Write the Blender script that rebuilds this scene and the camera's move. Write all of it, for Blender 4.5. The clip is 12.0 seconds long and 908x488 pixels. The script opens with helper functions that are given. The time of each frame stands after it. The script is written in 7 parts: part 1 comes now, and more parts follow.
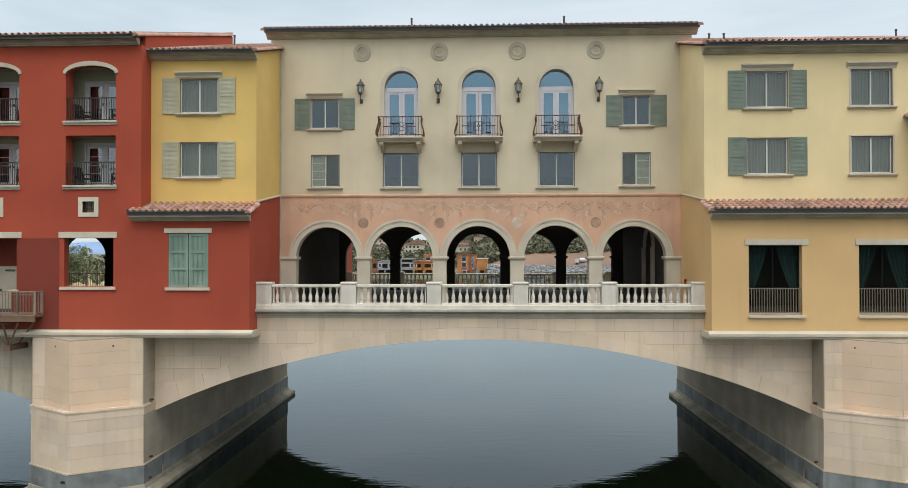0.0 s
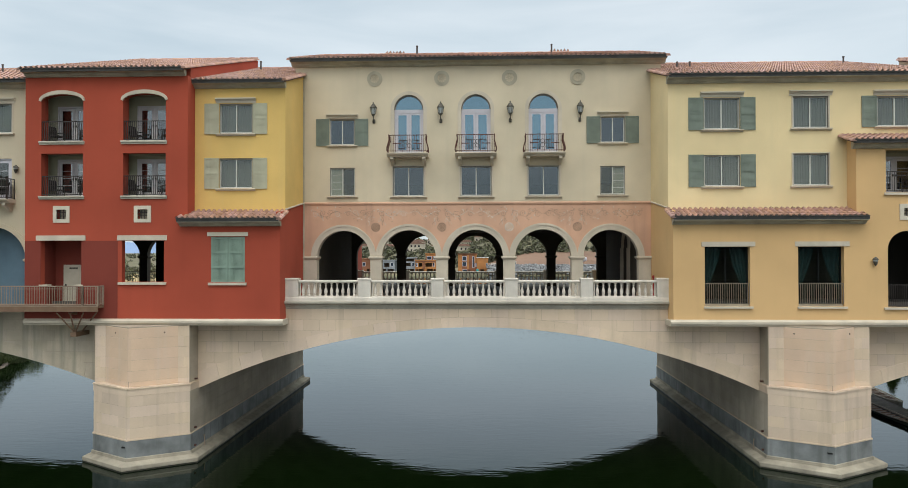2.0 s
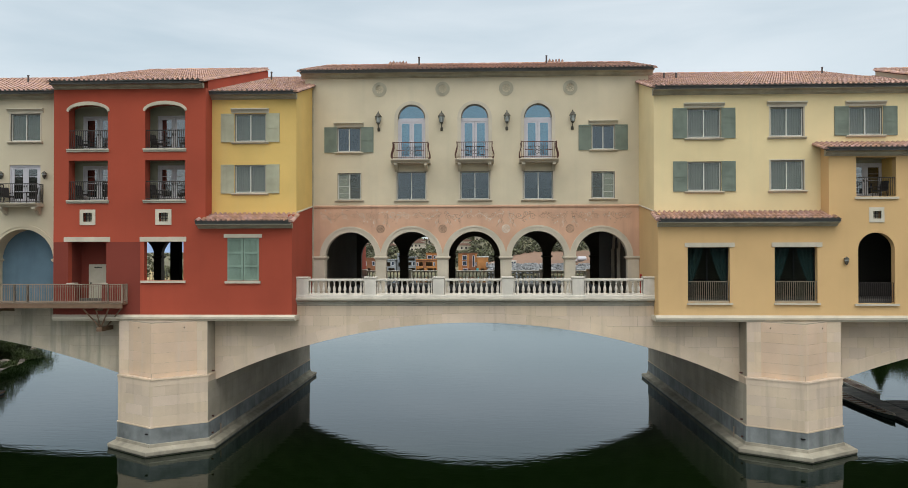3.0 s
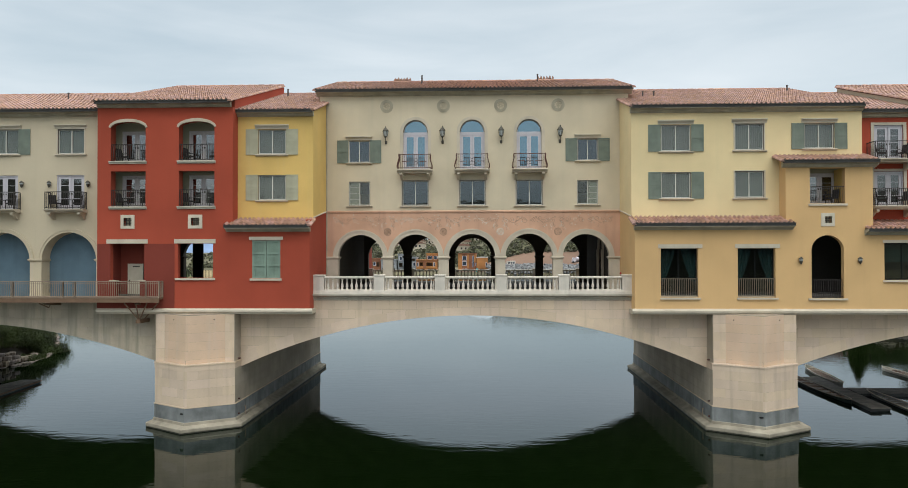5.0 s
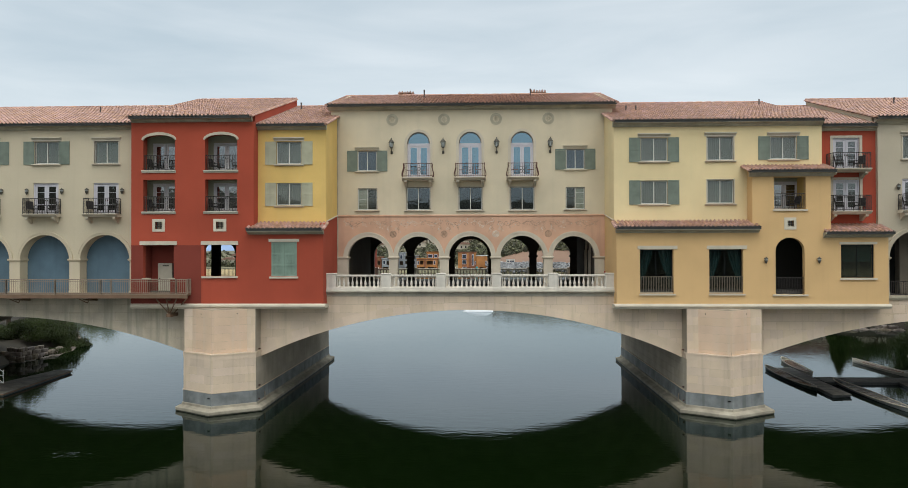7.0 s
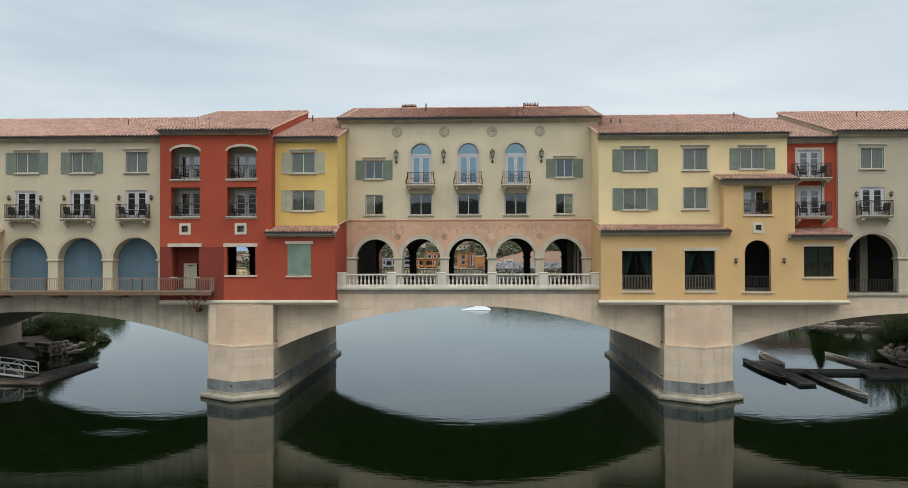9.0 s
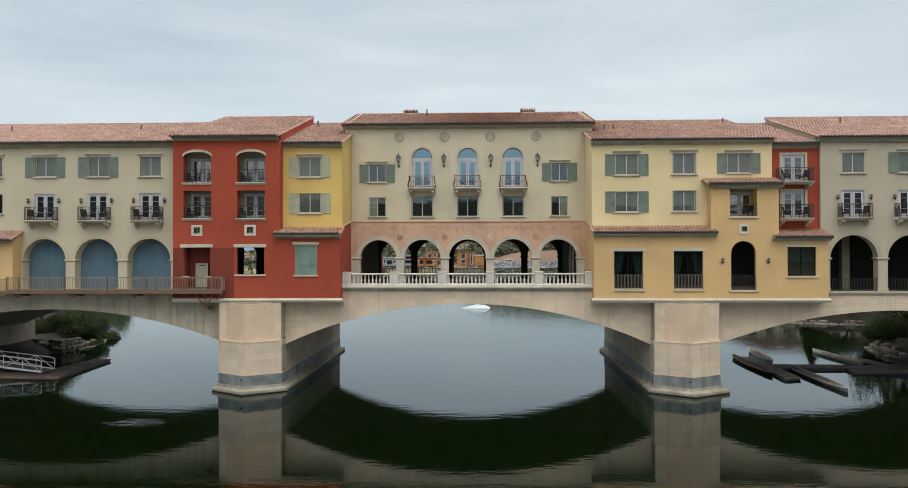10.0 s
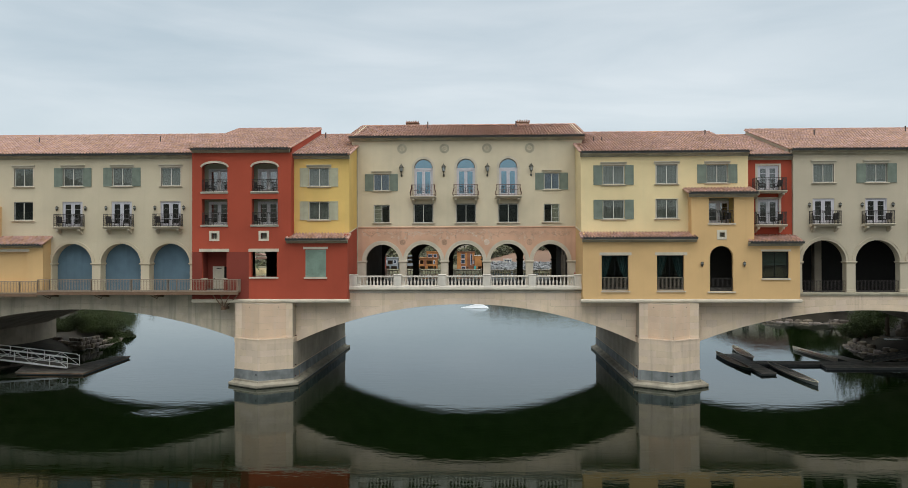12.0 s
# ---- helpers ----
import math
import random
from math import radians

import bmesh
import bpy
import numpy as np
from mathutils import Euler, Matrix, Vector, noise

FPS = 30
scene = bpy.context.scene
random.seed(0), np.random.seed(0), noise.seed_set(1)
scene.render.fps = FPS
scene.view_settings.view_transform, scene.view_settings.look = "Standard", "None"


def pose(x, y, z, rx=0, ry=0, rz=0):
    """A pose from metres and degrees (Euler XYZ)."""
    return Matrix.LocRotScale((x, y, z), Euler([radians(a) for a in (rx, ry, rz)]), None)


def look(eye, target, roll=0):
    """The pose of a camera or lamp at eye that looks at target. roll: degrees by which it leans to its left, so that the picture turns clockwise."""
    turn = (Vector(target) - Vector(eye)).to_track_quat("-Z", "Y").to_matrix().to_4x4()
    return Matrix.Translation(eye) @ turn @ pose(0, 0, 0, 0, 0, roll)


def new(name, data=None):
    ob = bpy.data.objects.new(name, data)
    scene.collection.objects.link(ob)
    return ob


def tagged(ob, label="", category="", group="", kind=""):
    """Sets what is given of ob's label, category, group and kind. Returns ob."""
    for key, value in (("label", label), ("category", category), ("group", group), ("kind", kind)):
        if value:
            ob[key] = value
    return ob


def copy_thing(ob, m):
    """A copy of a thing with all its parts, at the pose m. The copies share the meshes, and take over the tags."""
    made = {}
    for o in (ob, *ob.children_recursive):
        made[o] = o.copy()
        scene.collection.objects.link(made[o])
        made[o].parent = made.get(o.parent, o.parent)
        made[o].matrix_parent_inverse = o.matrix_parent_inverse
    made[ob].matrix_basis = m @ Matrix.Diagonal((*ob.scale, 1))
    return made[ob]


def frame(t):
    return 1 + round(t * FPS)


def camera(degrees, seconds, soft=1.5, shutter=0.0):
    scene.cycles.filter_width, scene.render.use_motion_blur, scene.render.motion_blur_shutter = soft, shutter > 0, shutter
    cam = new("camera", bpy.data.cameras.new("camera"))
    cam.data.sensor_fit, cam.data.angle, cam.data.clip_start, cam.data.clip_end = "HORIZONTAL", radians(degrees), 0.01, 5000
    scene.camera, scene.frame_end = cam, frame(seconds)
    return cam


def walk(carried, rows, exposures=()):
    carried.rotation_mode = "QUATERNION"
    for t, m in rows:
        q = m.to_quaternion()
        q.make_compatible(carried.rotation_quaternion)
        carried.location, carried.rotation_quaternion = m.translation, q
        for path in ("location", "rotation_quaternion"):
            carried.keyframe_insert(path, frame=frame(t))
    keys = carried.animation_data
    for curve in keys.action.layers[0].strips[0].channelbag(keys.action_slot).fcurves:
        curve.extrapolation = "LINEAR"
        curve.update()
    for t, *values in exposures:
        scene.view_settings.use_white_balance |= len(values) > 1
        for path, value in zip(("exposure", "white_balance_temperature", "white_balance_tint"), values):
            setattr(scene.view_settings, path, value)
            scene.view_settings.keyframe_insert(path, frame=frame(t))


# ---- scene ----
cam = camera(61.2, 12.0, soft=0.45)
METRES, EYE, TILT, LEAN, TURN = 34.0, 11.5, 0.0, 0.0, 2.2
ROWS = [
    (0.0, 0.0, 0.0, 0.0, 0.0, 0.78, 0.09),
    (0.5, -0.0007, -0.0441, 0.0003, -0.01, 0.78, 0.09),
    (1.0, -0.0006, -0.0898, 0.0003, 0.0, 0.78, 0.08),
    (1.5, -0.0003, -0.1364, 0.0008, 0.02, 0.76, 0.08),
    (2.0, 0.0004, -0.1824, 0.0015, 0.05, 0.72, 0.09),
    (2.5, 0.0009, -0.2275, 0.0023, 0.07, 0.69, 0.1),
    (3.0, 0.001, -0.2713, 0.0033, 0.08, 0.66, 0.11),
    (5.0, 0.0017, -0.4373, 0.0035, 0.07, 0.69, 0.12),
    (5.5, 0.0016, -0.478, 0.0056, 0.06, 0.62, 0.13),
    (6.0, 0.0021, -0.5182, 0.0059, 0.07, 0.62, 0.11),
    (6.5, 0.0025, -0.5582, 0.0072, 0.07, 0.59, 0.12),
    (7.0, 0.0027, -0.5979, 0.0084, 0.07, 0.56, 0.13),
    (9.0, 0.0015, -0.7649, 0.0108, -0.01, 0.58, 0.12),
    (9.5, 0.0017, -0.8085, 0.0125, -0.01, 0.54, 0.12),
    (10.0, 0.0023, -0.8512, 0.0143, -0.0, 0.5, 0.13),
    (10.5, 0.0033, -0.8913, 0.0159, 0.0, 0.47, 0.13),
    (11.0, 0.0041, -0.9287, 0.0172, 0.01, 0.44, 0.14),
    (11.5, 0.0048, -0.9643, 0.0205, 0.02, 0.42, 0.15),
    (12.0, 0.0051, -0.9988, 0.0268, 0.01, 0.46, 0.14),
]
walk(cam, [(t, pose(0, 0, EYE, TILT, LEAN, TURN) @ pose(METRES * x, METRES * y, METRES * z, 90 + pitch, roll, yaw)) for t, x, y, z, yaw, pitch, roll in ROWS],
     exposures=[(0.0, 0.25), (3.0, 0.17), (5.5, 0.13), (9.0, 0.07), (12.0, 0.03)])

# ---- sky, sun ----
world = bpy.data.worlds.new("world")
scene.world = world
world.use_nodes = True
wn, wl = world.node_tree.nodes, world.node_tree.links
wn.clear()
sky = wn.new("ShaderNodeTexSky")
sky.sky_type = "NISHITA"
sky.sun_disc = False
sky.sun_elevation, sky.sun_rotation = radians(61), radians(167)
sky.dust_density = 2.0
cloud_at = wn.new("ShaderNodeTexCoord")
cloud_map = wn.new("ShaderNodeMapping")
cloud_map.inputs["Scale"].default_value = (1.0, 1.0, 5.5)
cloud_map.inputs["Location"].default_value = (0.35, 0.0, 0.2)
cloud = wn.new("ShaderNodeTexNoise")
cloud.inputs["Scale"].default_value, cloud.inputs["Detail"].default_value = 2.4, 6.0
cloud.inputs["Roughness"].default_value, cloud.inputs["Distortion"].default_value = 0.5, 0.35
cloud_ramp = wn.new("ShaderNodeValToRGB")
cloud_ramp.color_ramp.elements[0].position, cloud_ramp.color_ramp.elements[0].color = 0.30, (0.545, 0.635, 0.675, 1)
cloud_ramp.color_ramp.elements[1].position, cloud_ramp.color_ramp.elements[1].color = 0.68, (0.79, 0.845, 0.86, 1)
# the overcast sky is brighter overhead than near the horizon
height, zenith = wn.new("ShaderNodeSeparateXYZ"), wn.new("ShaderNodeMapRange")
zenith.interpolation_type = "SMOOTHSTEP"
zenith.inputs[1].default_value, zenith.inputs[2].default_value = 0.32, 0.95
zenith.inputs[3].default_value, zenith.inputs[4].default_value = 0.79, 2.75
bg_sky, bg_cloud = wn.new("ShaderNodeBackground"), wn.new("ShaderNodeBackground")
bg_sky.inputs["Strength"].default_value = 0.03
both, w_out = wn.new("ShaderNodeAddShader"), wn.new("ShaderNodeOutputWorld")
wl.new(cloud_at.outputs["Generated"], cloud_map.inputs["Vector"])
wl.new(cloud_at.outputs["Generated"], height.inputs[0])
wl.new(height.outputs["Z"], zenith.inputs[0])
wl.new(zenith.outputs[0], bg_cloud.inputs["Strength"])
wl.new(cloud_map.outputs["Vector"], cloud.inputs["Vector"])
wl.new(cloud.outputs["Fac"], cloud_ramp.inputs["Fac"])
wl.new(sky.outputs["Color"], bg_sky.inputs["Color"])
wl.new(cloud_ramp.outputs["Color"], bg_cloud.inputs["Color"])
wl.new(bg_sky.outputs["Background"], both.inputs[0])
wl.new(bg_cloud.outputs["Background"], both.inputs[1])
wl.new(both.outputs["Shader"], w_out.inputs["Surface"])
sun = new("sun", bpy.data.lights.new("sun", "SUN"))
sun.data.energy, sun.data.angle, sun.data.color = 0.8, radians(60), (1.0, 0.955, 0.90)
sun.matrix_world = look((8, -36, 66), (0, 0, 0))


# ---- materials ----
def material(name, color, rough=0.8, var=0.12, scale=0.35, grain=60.0, bump=0.15, metal=0.0, streak=0.0, island=0.0, spec=0.25, dirt=None, obj=0.0):
    """A worn surface: large blotches, fine grain, optional rain streaks, a tone of its own for each piece."""
    m = bpy.data.materials.new(name)
    m.use_nodes = True
    n, l = m.node_tree.nodes, m.node_tree.links
    p = n["Principled BSDF"]
    p.inputs["Roughness"].default_value, p.inputs["Metallic"].default_value = rough, metal
    p.inputs["Specular IOR Level"].default_value = spec
    at = n.new("ShaderNodeTexCoord")

    def tex(kind, s, detail=3.0, vec=None):
        t = n.new("ShaderNodeTexNoise")
        t.inputs["Scale"].default_value, t.inputs["Detail"].default_value = s, detail
        l.new(vec or geo.outputs["Position"], t.inputs["Vector"])
        return t.outputs["Fac"]

    geo = n.new("ShaderNodeNewGeometry")

    def blend(a, fac, b, mode="MIX"):
        x = n.new("ShaderNodeMix")
        x.data_type, x.blend_type = "RGBA", mode
        l.new(fac, x.inputs[0])
        for s, v in ((x.inputs[6], a), (x.inputs[7], b)):
            if isinstance(v, tuple):
                s.default_value = (*v, 1)
            else:
                l.new(v, s)
        return x.outputs[2]

    def ramp(fac, lo, hi, a=0.0, b=1.0):
        r = n.new("ShaderNodeMapRange")
        r.inputs[1].default_value, r.inputs[2].default_value, r.inputs[3].default_value, r.inputs[4].default_value = lo, hi, a, b
        l.new(fac, r.inputs[0])
        return r.outputs[0]

    dark = tuple(c * (1 - 1.6 * var) for c in color)
    light = tuple(min(1, c * (1 + var)) for c in color)
    col = blend(dark, ramp(tex("n", scale, 5.0), 0.3, 0.7), light)
    fine = tex("n", grain, 3.0)
    col = blend(col, ramp(fine, 0.35, 0.7, 0.0, 0.35), tuple(c * 0.78 for c in color))
    if streak:
        mp = n.new("ShaderNodeMapping")
        mp.inputs["Scale"].default_value = (2.2, 2.2, 0.13)
        l.new(geo.outputs["Position"], mp.inputs["Vector"])
        s = tex("n", 1.0, 6.0, mp.outputs["Vector"])
        col = blend(col, ramp(s, 0.53, 0.74, 0.0, streak), dirt or tuple(c * 0.55 for c in color))
    if island or obj:
        h = n.new("ShaderNodeHueSaturation")
        src = geo.outputs["Random Per Island"]
        if obj:
            src = n.new("ShaderNodeObjectInfo").outputs["Random"]
        k = island or obj
        l.new(ramp(src, 0, 1, 1 - k, 1 + k * 0.7), h.inputs["Value"])
        w = n.new("ShaderNodeTexWhiteNoise")
        w.noise_dimensions = "1D"
        l.new(src, w.inputs["W"])
        l.new(ramp(w.outputs["Value"], 0, 1, 0.5 - 0.06 * k, 0.5 + 0.06 * k), h.inputs["Hue"])
        l.new(ramp(w.outputs["Value"], 0, 1, 1 - k, 1 + 0.4 * k), h.inputs["Saturation"])
        l.new(col, h.inputs["Color"])
        col = h.outputs["Color"]
    l.new(col, p.inputs["Base Color"])
    if bump:
        b = n.new("ShaderNodeBump")
        b.inputs["Strength"].default_value, b.inputs["Distance"].default_value = bump, 0.01
        l.new(fine, b.inputs["Height"])
        l.new(b.outputs["Normal"], p.inputs["Normal"])
    return m


def glass(name, tint, gloss=0.3, see=0.75, wave=0.006):
    """Window glass: partly clear, partly a mirror of the sky, not quite flat."""
    m = bpy.data.materials.new(name)
    m.use_nodes = True
    n, l = m.node_tree.nodes, m.node_tree.links
    n.clear()
    out, mix = n.new("ShaderNodeOutputMaterial"), n.new("ShaderNodeMixShader")
    clear, shine = n.new("ShaderNodeBsdfTransparent"), n.new("ShaderNodeBsdfGlossy")
    clear.inputs["Color"].default_value = tuple(see * c for c in tint) + (1,)
    shine.inputs["Color"].default_value, shine.inputs["Roughness"].default_value = (*tint, 1), 0.02
    t, b, g = n.new("ShaderNodeTexNoise"), n.new("ShaderNodeBump"), n.new("ShaderNodeNewGeometry")
    t.inputs["Scale"].default_value = 1.3
    b.inputs["Strength"].default_value, b.inputs["Distance"].default_value = wave, 0.5
    l.new(g.outputs["Position"], t.inputs["Vector"])
    l.new(t.outputs["Fac"], b.inputs["Height"])
    l.new(b.outputs["Normal"], shine.inputs["Normal"])
    mix.inputs[0].default_value = gloss
    l.new(clear.outputs[0], mix.inputs[1])
    l.new(shine.outputs[0], mix.inputs[2])
    l.new(mix.outputs[0], out.inputs["Surface"])
    return m


CREAM = material("cream stucco", (0.64, 0.54, 0.38), 0.9, 0.08, 0.4, 45, 0.3, streak=0.2, dirt=(0.47, 0.42, 0.30))
CREAM_L = material("warm cream stucco", (0.58, 0.49, 0.345), 0.9, 0.06, 0.3, 45, 0.3, streak=0.10)
CREAM_R = material("grey cream stucco", (0.50, 0.425, 0.312), 0.9, 0.06, 0.3, 45, 0.3, streak=0.10)
PINK = material("faded pink stucco", (0.635, 0.38, 0.252), 0.9, 0.10, 0.5, 45, 0.3, streak=0.4, dirt=(0.40, 0.24, 0.17))
YELLOW = material("ochre yellow stucco", (0.70, 0.465, 0.15), 0.9, 0.08, 0.4, 45, 0.3, streak=0.22, dirt=(0.60, 0.44, 0.20))
PALE = material("pale yellow stucco", (0.765, 0.603, 0.335), 0.9, 0.06, 0.4, 45, 0.3, streak=0.2, dirt=(0.62, 0.53, 0.31))
APRICOT = material("apricot stucco", (0.665, 0.425, 0.195), 0.9, 0.06, 0.3, 45, 0.3, streak=0.10)
RED = material("terracotta red stucco", (0.388, 0.072, 0.038), 0.9, 0.12, 0.22, 45, 0.3, streak=0.10)
RED_DARK = material("repainted dark red stucco", (0.205, 0.042, 0.027), 0.9, 0.08, 0.4, 45, 0.3)
TRIM = material("weathered cornice", (0.43, 0.38, 0.28), 0.85, 0.14, 1.2, 30, 0.2, streak=0.35)
CAPSTONE = material("cast stone window cap", (0.60, 0.53, 0.41), 0.85, 0.08, 1.0, 30, 0.2, streak=0.15)
DECKTRIM = material("grey beige deck moulding", (0.43, 0.385, 0.305), 0.85, 0.12, 1.0, 30, 0.2, streak=0.5)
SILL_GREY = material("weathered grey sill", (0.47, 0.425, 0.335), 0.85, 0.12, 1.0, 30, 0.2, streak=0.35)
SILL = material("pale cast stone trim", (0.575, 0.495, 0.38), 0.85, 0.08, 1.0, 30, 0.2, streak=0.2)
STONE = material("beige stone", (0.655, 0.505, 0.365), 0.85, 0.09, 0.5, 25, 0.25, streak=0.45, obj=0.07)
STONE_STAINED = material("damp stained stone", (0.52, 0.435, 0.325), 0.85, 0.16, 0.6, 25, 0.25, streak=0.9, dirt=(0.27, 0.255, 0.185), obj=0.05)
# concrete under the spans; part of its shade is put into this colour
UNDERSIDE = material("concrete darkened for shade", (0.30, 0.25, 0.19), 0.95, 0.2, 0.6, 20, 0.3, streak=0.4)
JOINT = material("recessed grey joint", (0.36, 0.295, 0.22), 0.95, 0.15, 1.0, 30, 0.2)
# streaks are stains; the darker base carries the flank's shade
STONE_FLANK = material("damp stained pier stone darkened for shade", (0.42, 0.35, 0.262), 0.85, 0.14, 0.6, 25, 0.25, streak=0.5, dirt=(0.27, 0.24, 0.175), obj=0.05)
BALUST = material("off white cast stone", (0.64, 0.575, 0.485), 0.8, 0.10, 1.5, 30, 0.2, streak=0.45)
SLATE = material("blue grey stone base", (0.205, 0.212, 0.203), 0.8, 0.3, 0.9, 25, 0.25, streak=0.9, dirt=(0.11, 0.115, 0.105))
DECKFLOOR = material("dark paving", (0.12, 0.11, 0.095), 0.9, 0.2, 1.0, 30, 0.2)
FOOTING = material("stained concrete footing", (0.345, 0.30, 0.225), 0.9, 0.25, 0.8, 25, 0.3, streak=0.5)
ALGAE = material("wet algae stain", (0.035, 0.032, 0.022), 0.5, 0.3, 1.5, 25, 0.3)
TILE = material("terracotta roof tile", (0.45, 0.258, 0.19), 0.85, 0.12, 0.5, 30, 0.2, island=0.22)
TILE_ONE = material("terracotta barrel tile", (0.465, 0.262, 0.19), 0.85, 0.2, 1.5, 30, 0.2, obj=0.2)
# darker than the tiles: the shade under them is in this colour
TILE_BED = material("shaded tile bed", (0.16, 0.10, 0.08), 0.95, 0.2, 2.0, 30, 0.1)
GUTTER = material("dark slate bird stop", (0.07, 0.068, 0.062), 0.8, 0.15, 2.0, 30, 0.1)
GREEN = material("grey green painted wood", (0.178, 0.207, 0.163), 0.7, 0.15, 1.5, 40, 0.15, streak=0.4, dirt=(0.24, 0.28, 0.22))
GREEN_PALE = material("faded green paint", (0.235, 0.315, 0.245), 0.7, 0.15, 1.0, 40, 0.15, streak=0.6, dirt=(0.33, 0.39, 0.30))
SAGE = material("weathered beige green paint", (0.42, 0.40, 0.28), 0.75, 0.1, 1.5, 40, 0.15, streak=0.3)
FRAME = material("beige window frame", (0.62, 0.59, 0.52), 0.5, 0.05, 2.0, 60, 0.05)
FRAME_DARK = material("bronze window surround", (0.17, 0.15, 0.12), 0.5, 0.05, 2.0, 60, 0.05)
WHITE = material("lavender white painted door", (0.54, 0.51, 0.53), 0.5, 0.05, 2.0, 60, 0.05)
DOOR = material("pale grey door", (0.64, 0.60, 0.60), 0.5, 0.06, 2.0, 60, 0.05)
SERVICE = material("beige steel door", (0.50, 0.45, 0.345), 0.6, 0.08, 2.0, 60, 0.05)
TAUPE_IRON = material("taupe painted iron", (0.20, 0.165, 0.125), 0.6, 0.1, 4.0, 60, 0.05)
BLACK_FRAME = material("black window frame", (0.012, 0.014, 0.014), 0.9, 0.05, 2.0, 60, 0.05, spec=0.1)
SLABSTONE = material("weathered balcony stone", (0.59, 0.51, 0.39), 0.85, 0.12, 1.0, 30, 0.2, streak=0.4)
STONE_PEACH = material("peach tinted pier stone", (0.70, 0.50, 0.345), 0.85, 0.07, 0.5, 25, 0.25, streak=0.3, dirt=(0.62, 0.53, 0.42), obj=0.03)
IRON = material("dark wrought iron", (0.062, 0.052, 0.047), 0.6, 0.2, 5.0, 60, 0.1, metal=0.3)
RUST = material("rusty brown iron", (0.12, 0.055, 0.042), 0.7, 0.25, 5.0, 60, 0.1, metal=0.2)
LAMP_METAL = material("weathered bronze", (0.11, 0.10, 0.08), 0.6, 0.25, 5.0, 60, 0.1, metal=0.4)
LAMP_GLASS = material("frosted lantern glass", (0.36, 0.38, 0.36), 0.3, 0.1, 5.0, 60, 0.05)
CURTAIN = material("grey curtain", (0.30, 0.305, 0.285), 0.9, 0.1, 2.0, 60, 0.1)
BLIND = material("cream blind", (0.62, 0.60, 0.48), 0.9, 0.04, 2.0, 60, 0.05)
DRAPE = material("dark teal drape", (0.026, 0.056, 0.053), 0.9, 0.15, 3.0, 60, 0.1)
# the shade of the rooms inside is put into this colour
DARK = material("interior plaster darkened for shade", (0.04, 0.036, 0.03), 0.9, 0.1, 0.6, 40, 0.1)
# dark albedo that holds part of the passage's shade
PASSAGE = material("passage plaster darkened for shade", (0.085, 0.07, 0.052), 0.9, 0.1, 0.6, 40, 0.1)
LOGGIA = material("loggia plaster", (0.38, 0.355, 0.25), 0.9, 0.06, 0.6, 40, 0.1)
# near-black put in where openings lie in deep shade
HOLE_DARK = material("black for unlit depth", (0.012, 0.011, 0.01), 0.9, 0.1, 1.0, 40, 0.0)
BLUE = material("blue grey boarding", (0.105, 0.165, 0.205), 0.75, 0.12, 0.7, 30, 0.1, streak=0.3)
WALKWAY = material("brown painted steel", (0.19, 0.115, 0.07), 0.6, 0.12, 1.5, 40, 0.1, streak=0.3)
RAILING = material("taupe railing", (0.29, 0.22, 0.16), 0.6, 0.1, 2.0, 40, 0.1)
WICKER = material("dark wicker", (0.03, 0.025, 0.022), 0.8, 0.2, 8.0, 60, 0.2)
VINE = material("faded umber mural paint", (0.39, 0.255, 0.17), 0.95, 0.3, 3.0, 60, 0.0)
VINE_W = material("faded white mural paint", (0.62, 0.53, 0.42), 0.95, 0.2, 3.0, 60, 0.0)
PANE = glass("window glass", (0.78, 0.80, 0.77), 0.085, 0.9)
# the blue of the reflected sky is put into this tint
PANE_BLUE = glass("glass tinted for sky reflection", (0.43, 0.62, 0.72), 0.40, 0.7)
PANE_MIRROR = glass("reflective window glass", (0.70, 0.78, 0.83), 0.13, 0.55)
PANE_LOGGIA = glass("sky-bright door glass", (0.80, 0.82, 0.83), 0.22, 0.7)
PANE_DOOR = glass("door glass", (0.78, 0.80, 0.80), 0.13, 0.8)
PANE_DARK = glass("restaurant window glass", (0.75, 0.80, 0.80), 0.015, 0.95)


# ---- mesh tools ----
from mathutils.geometry import tessellate_polygon


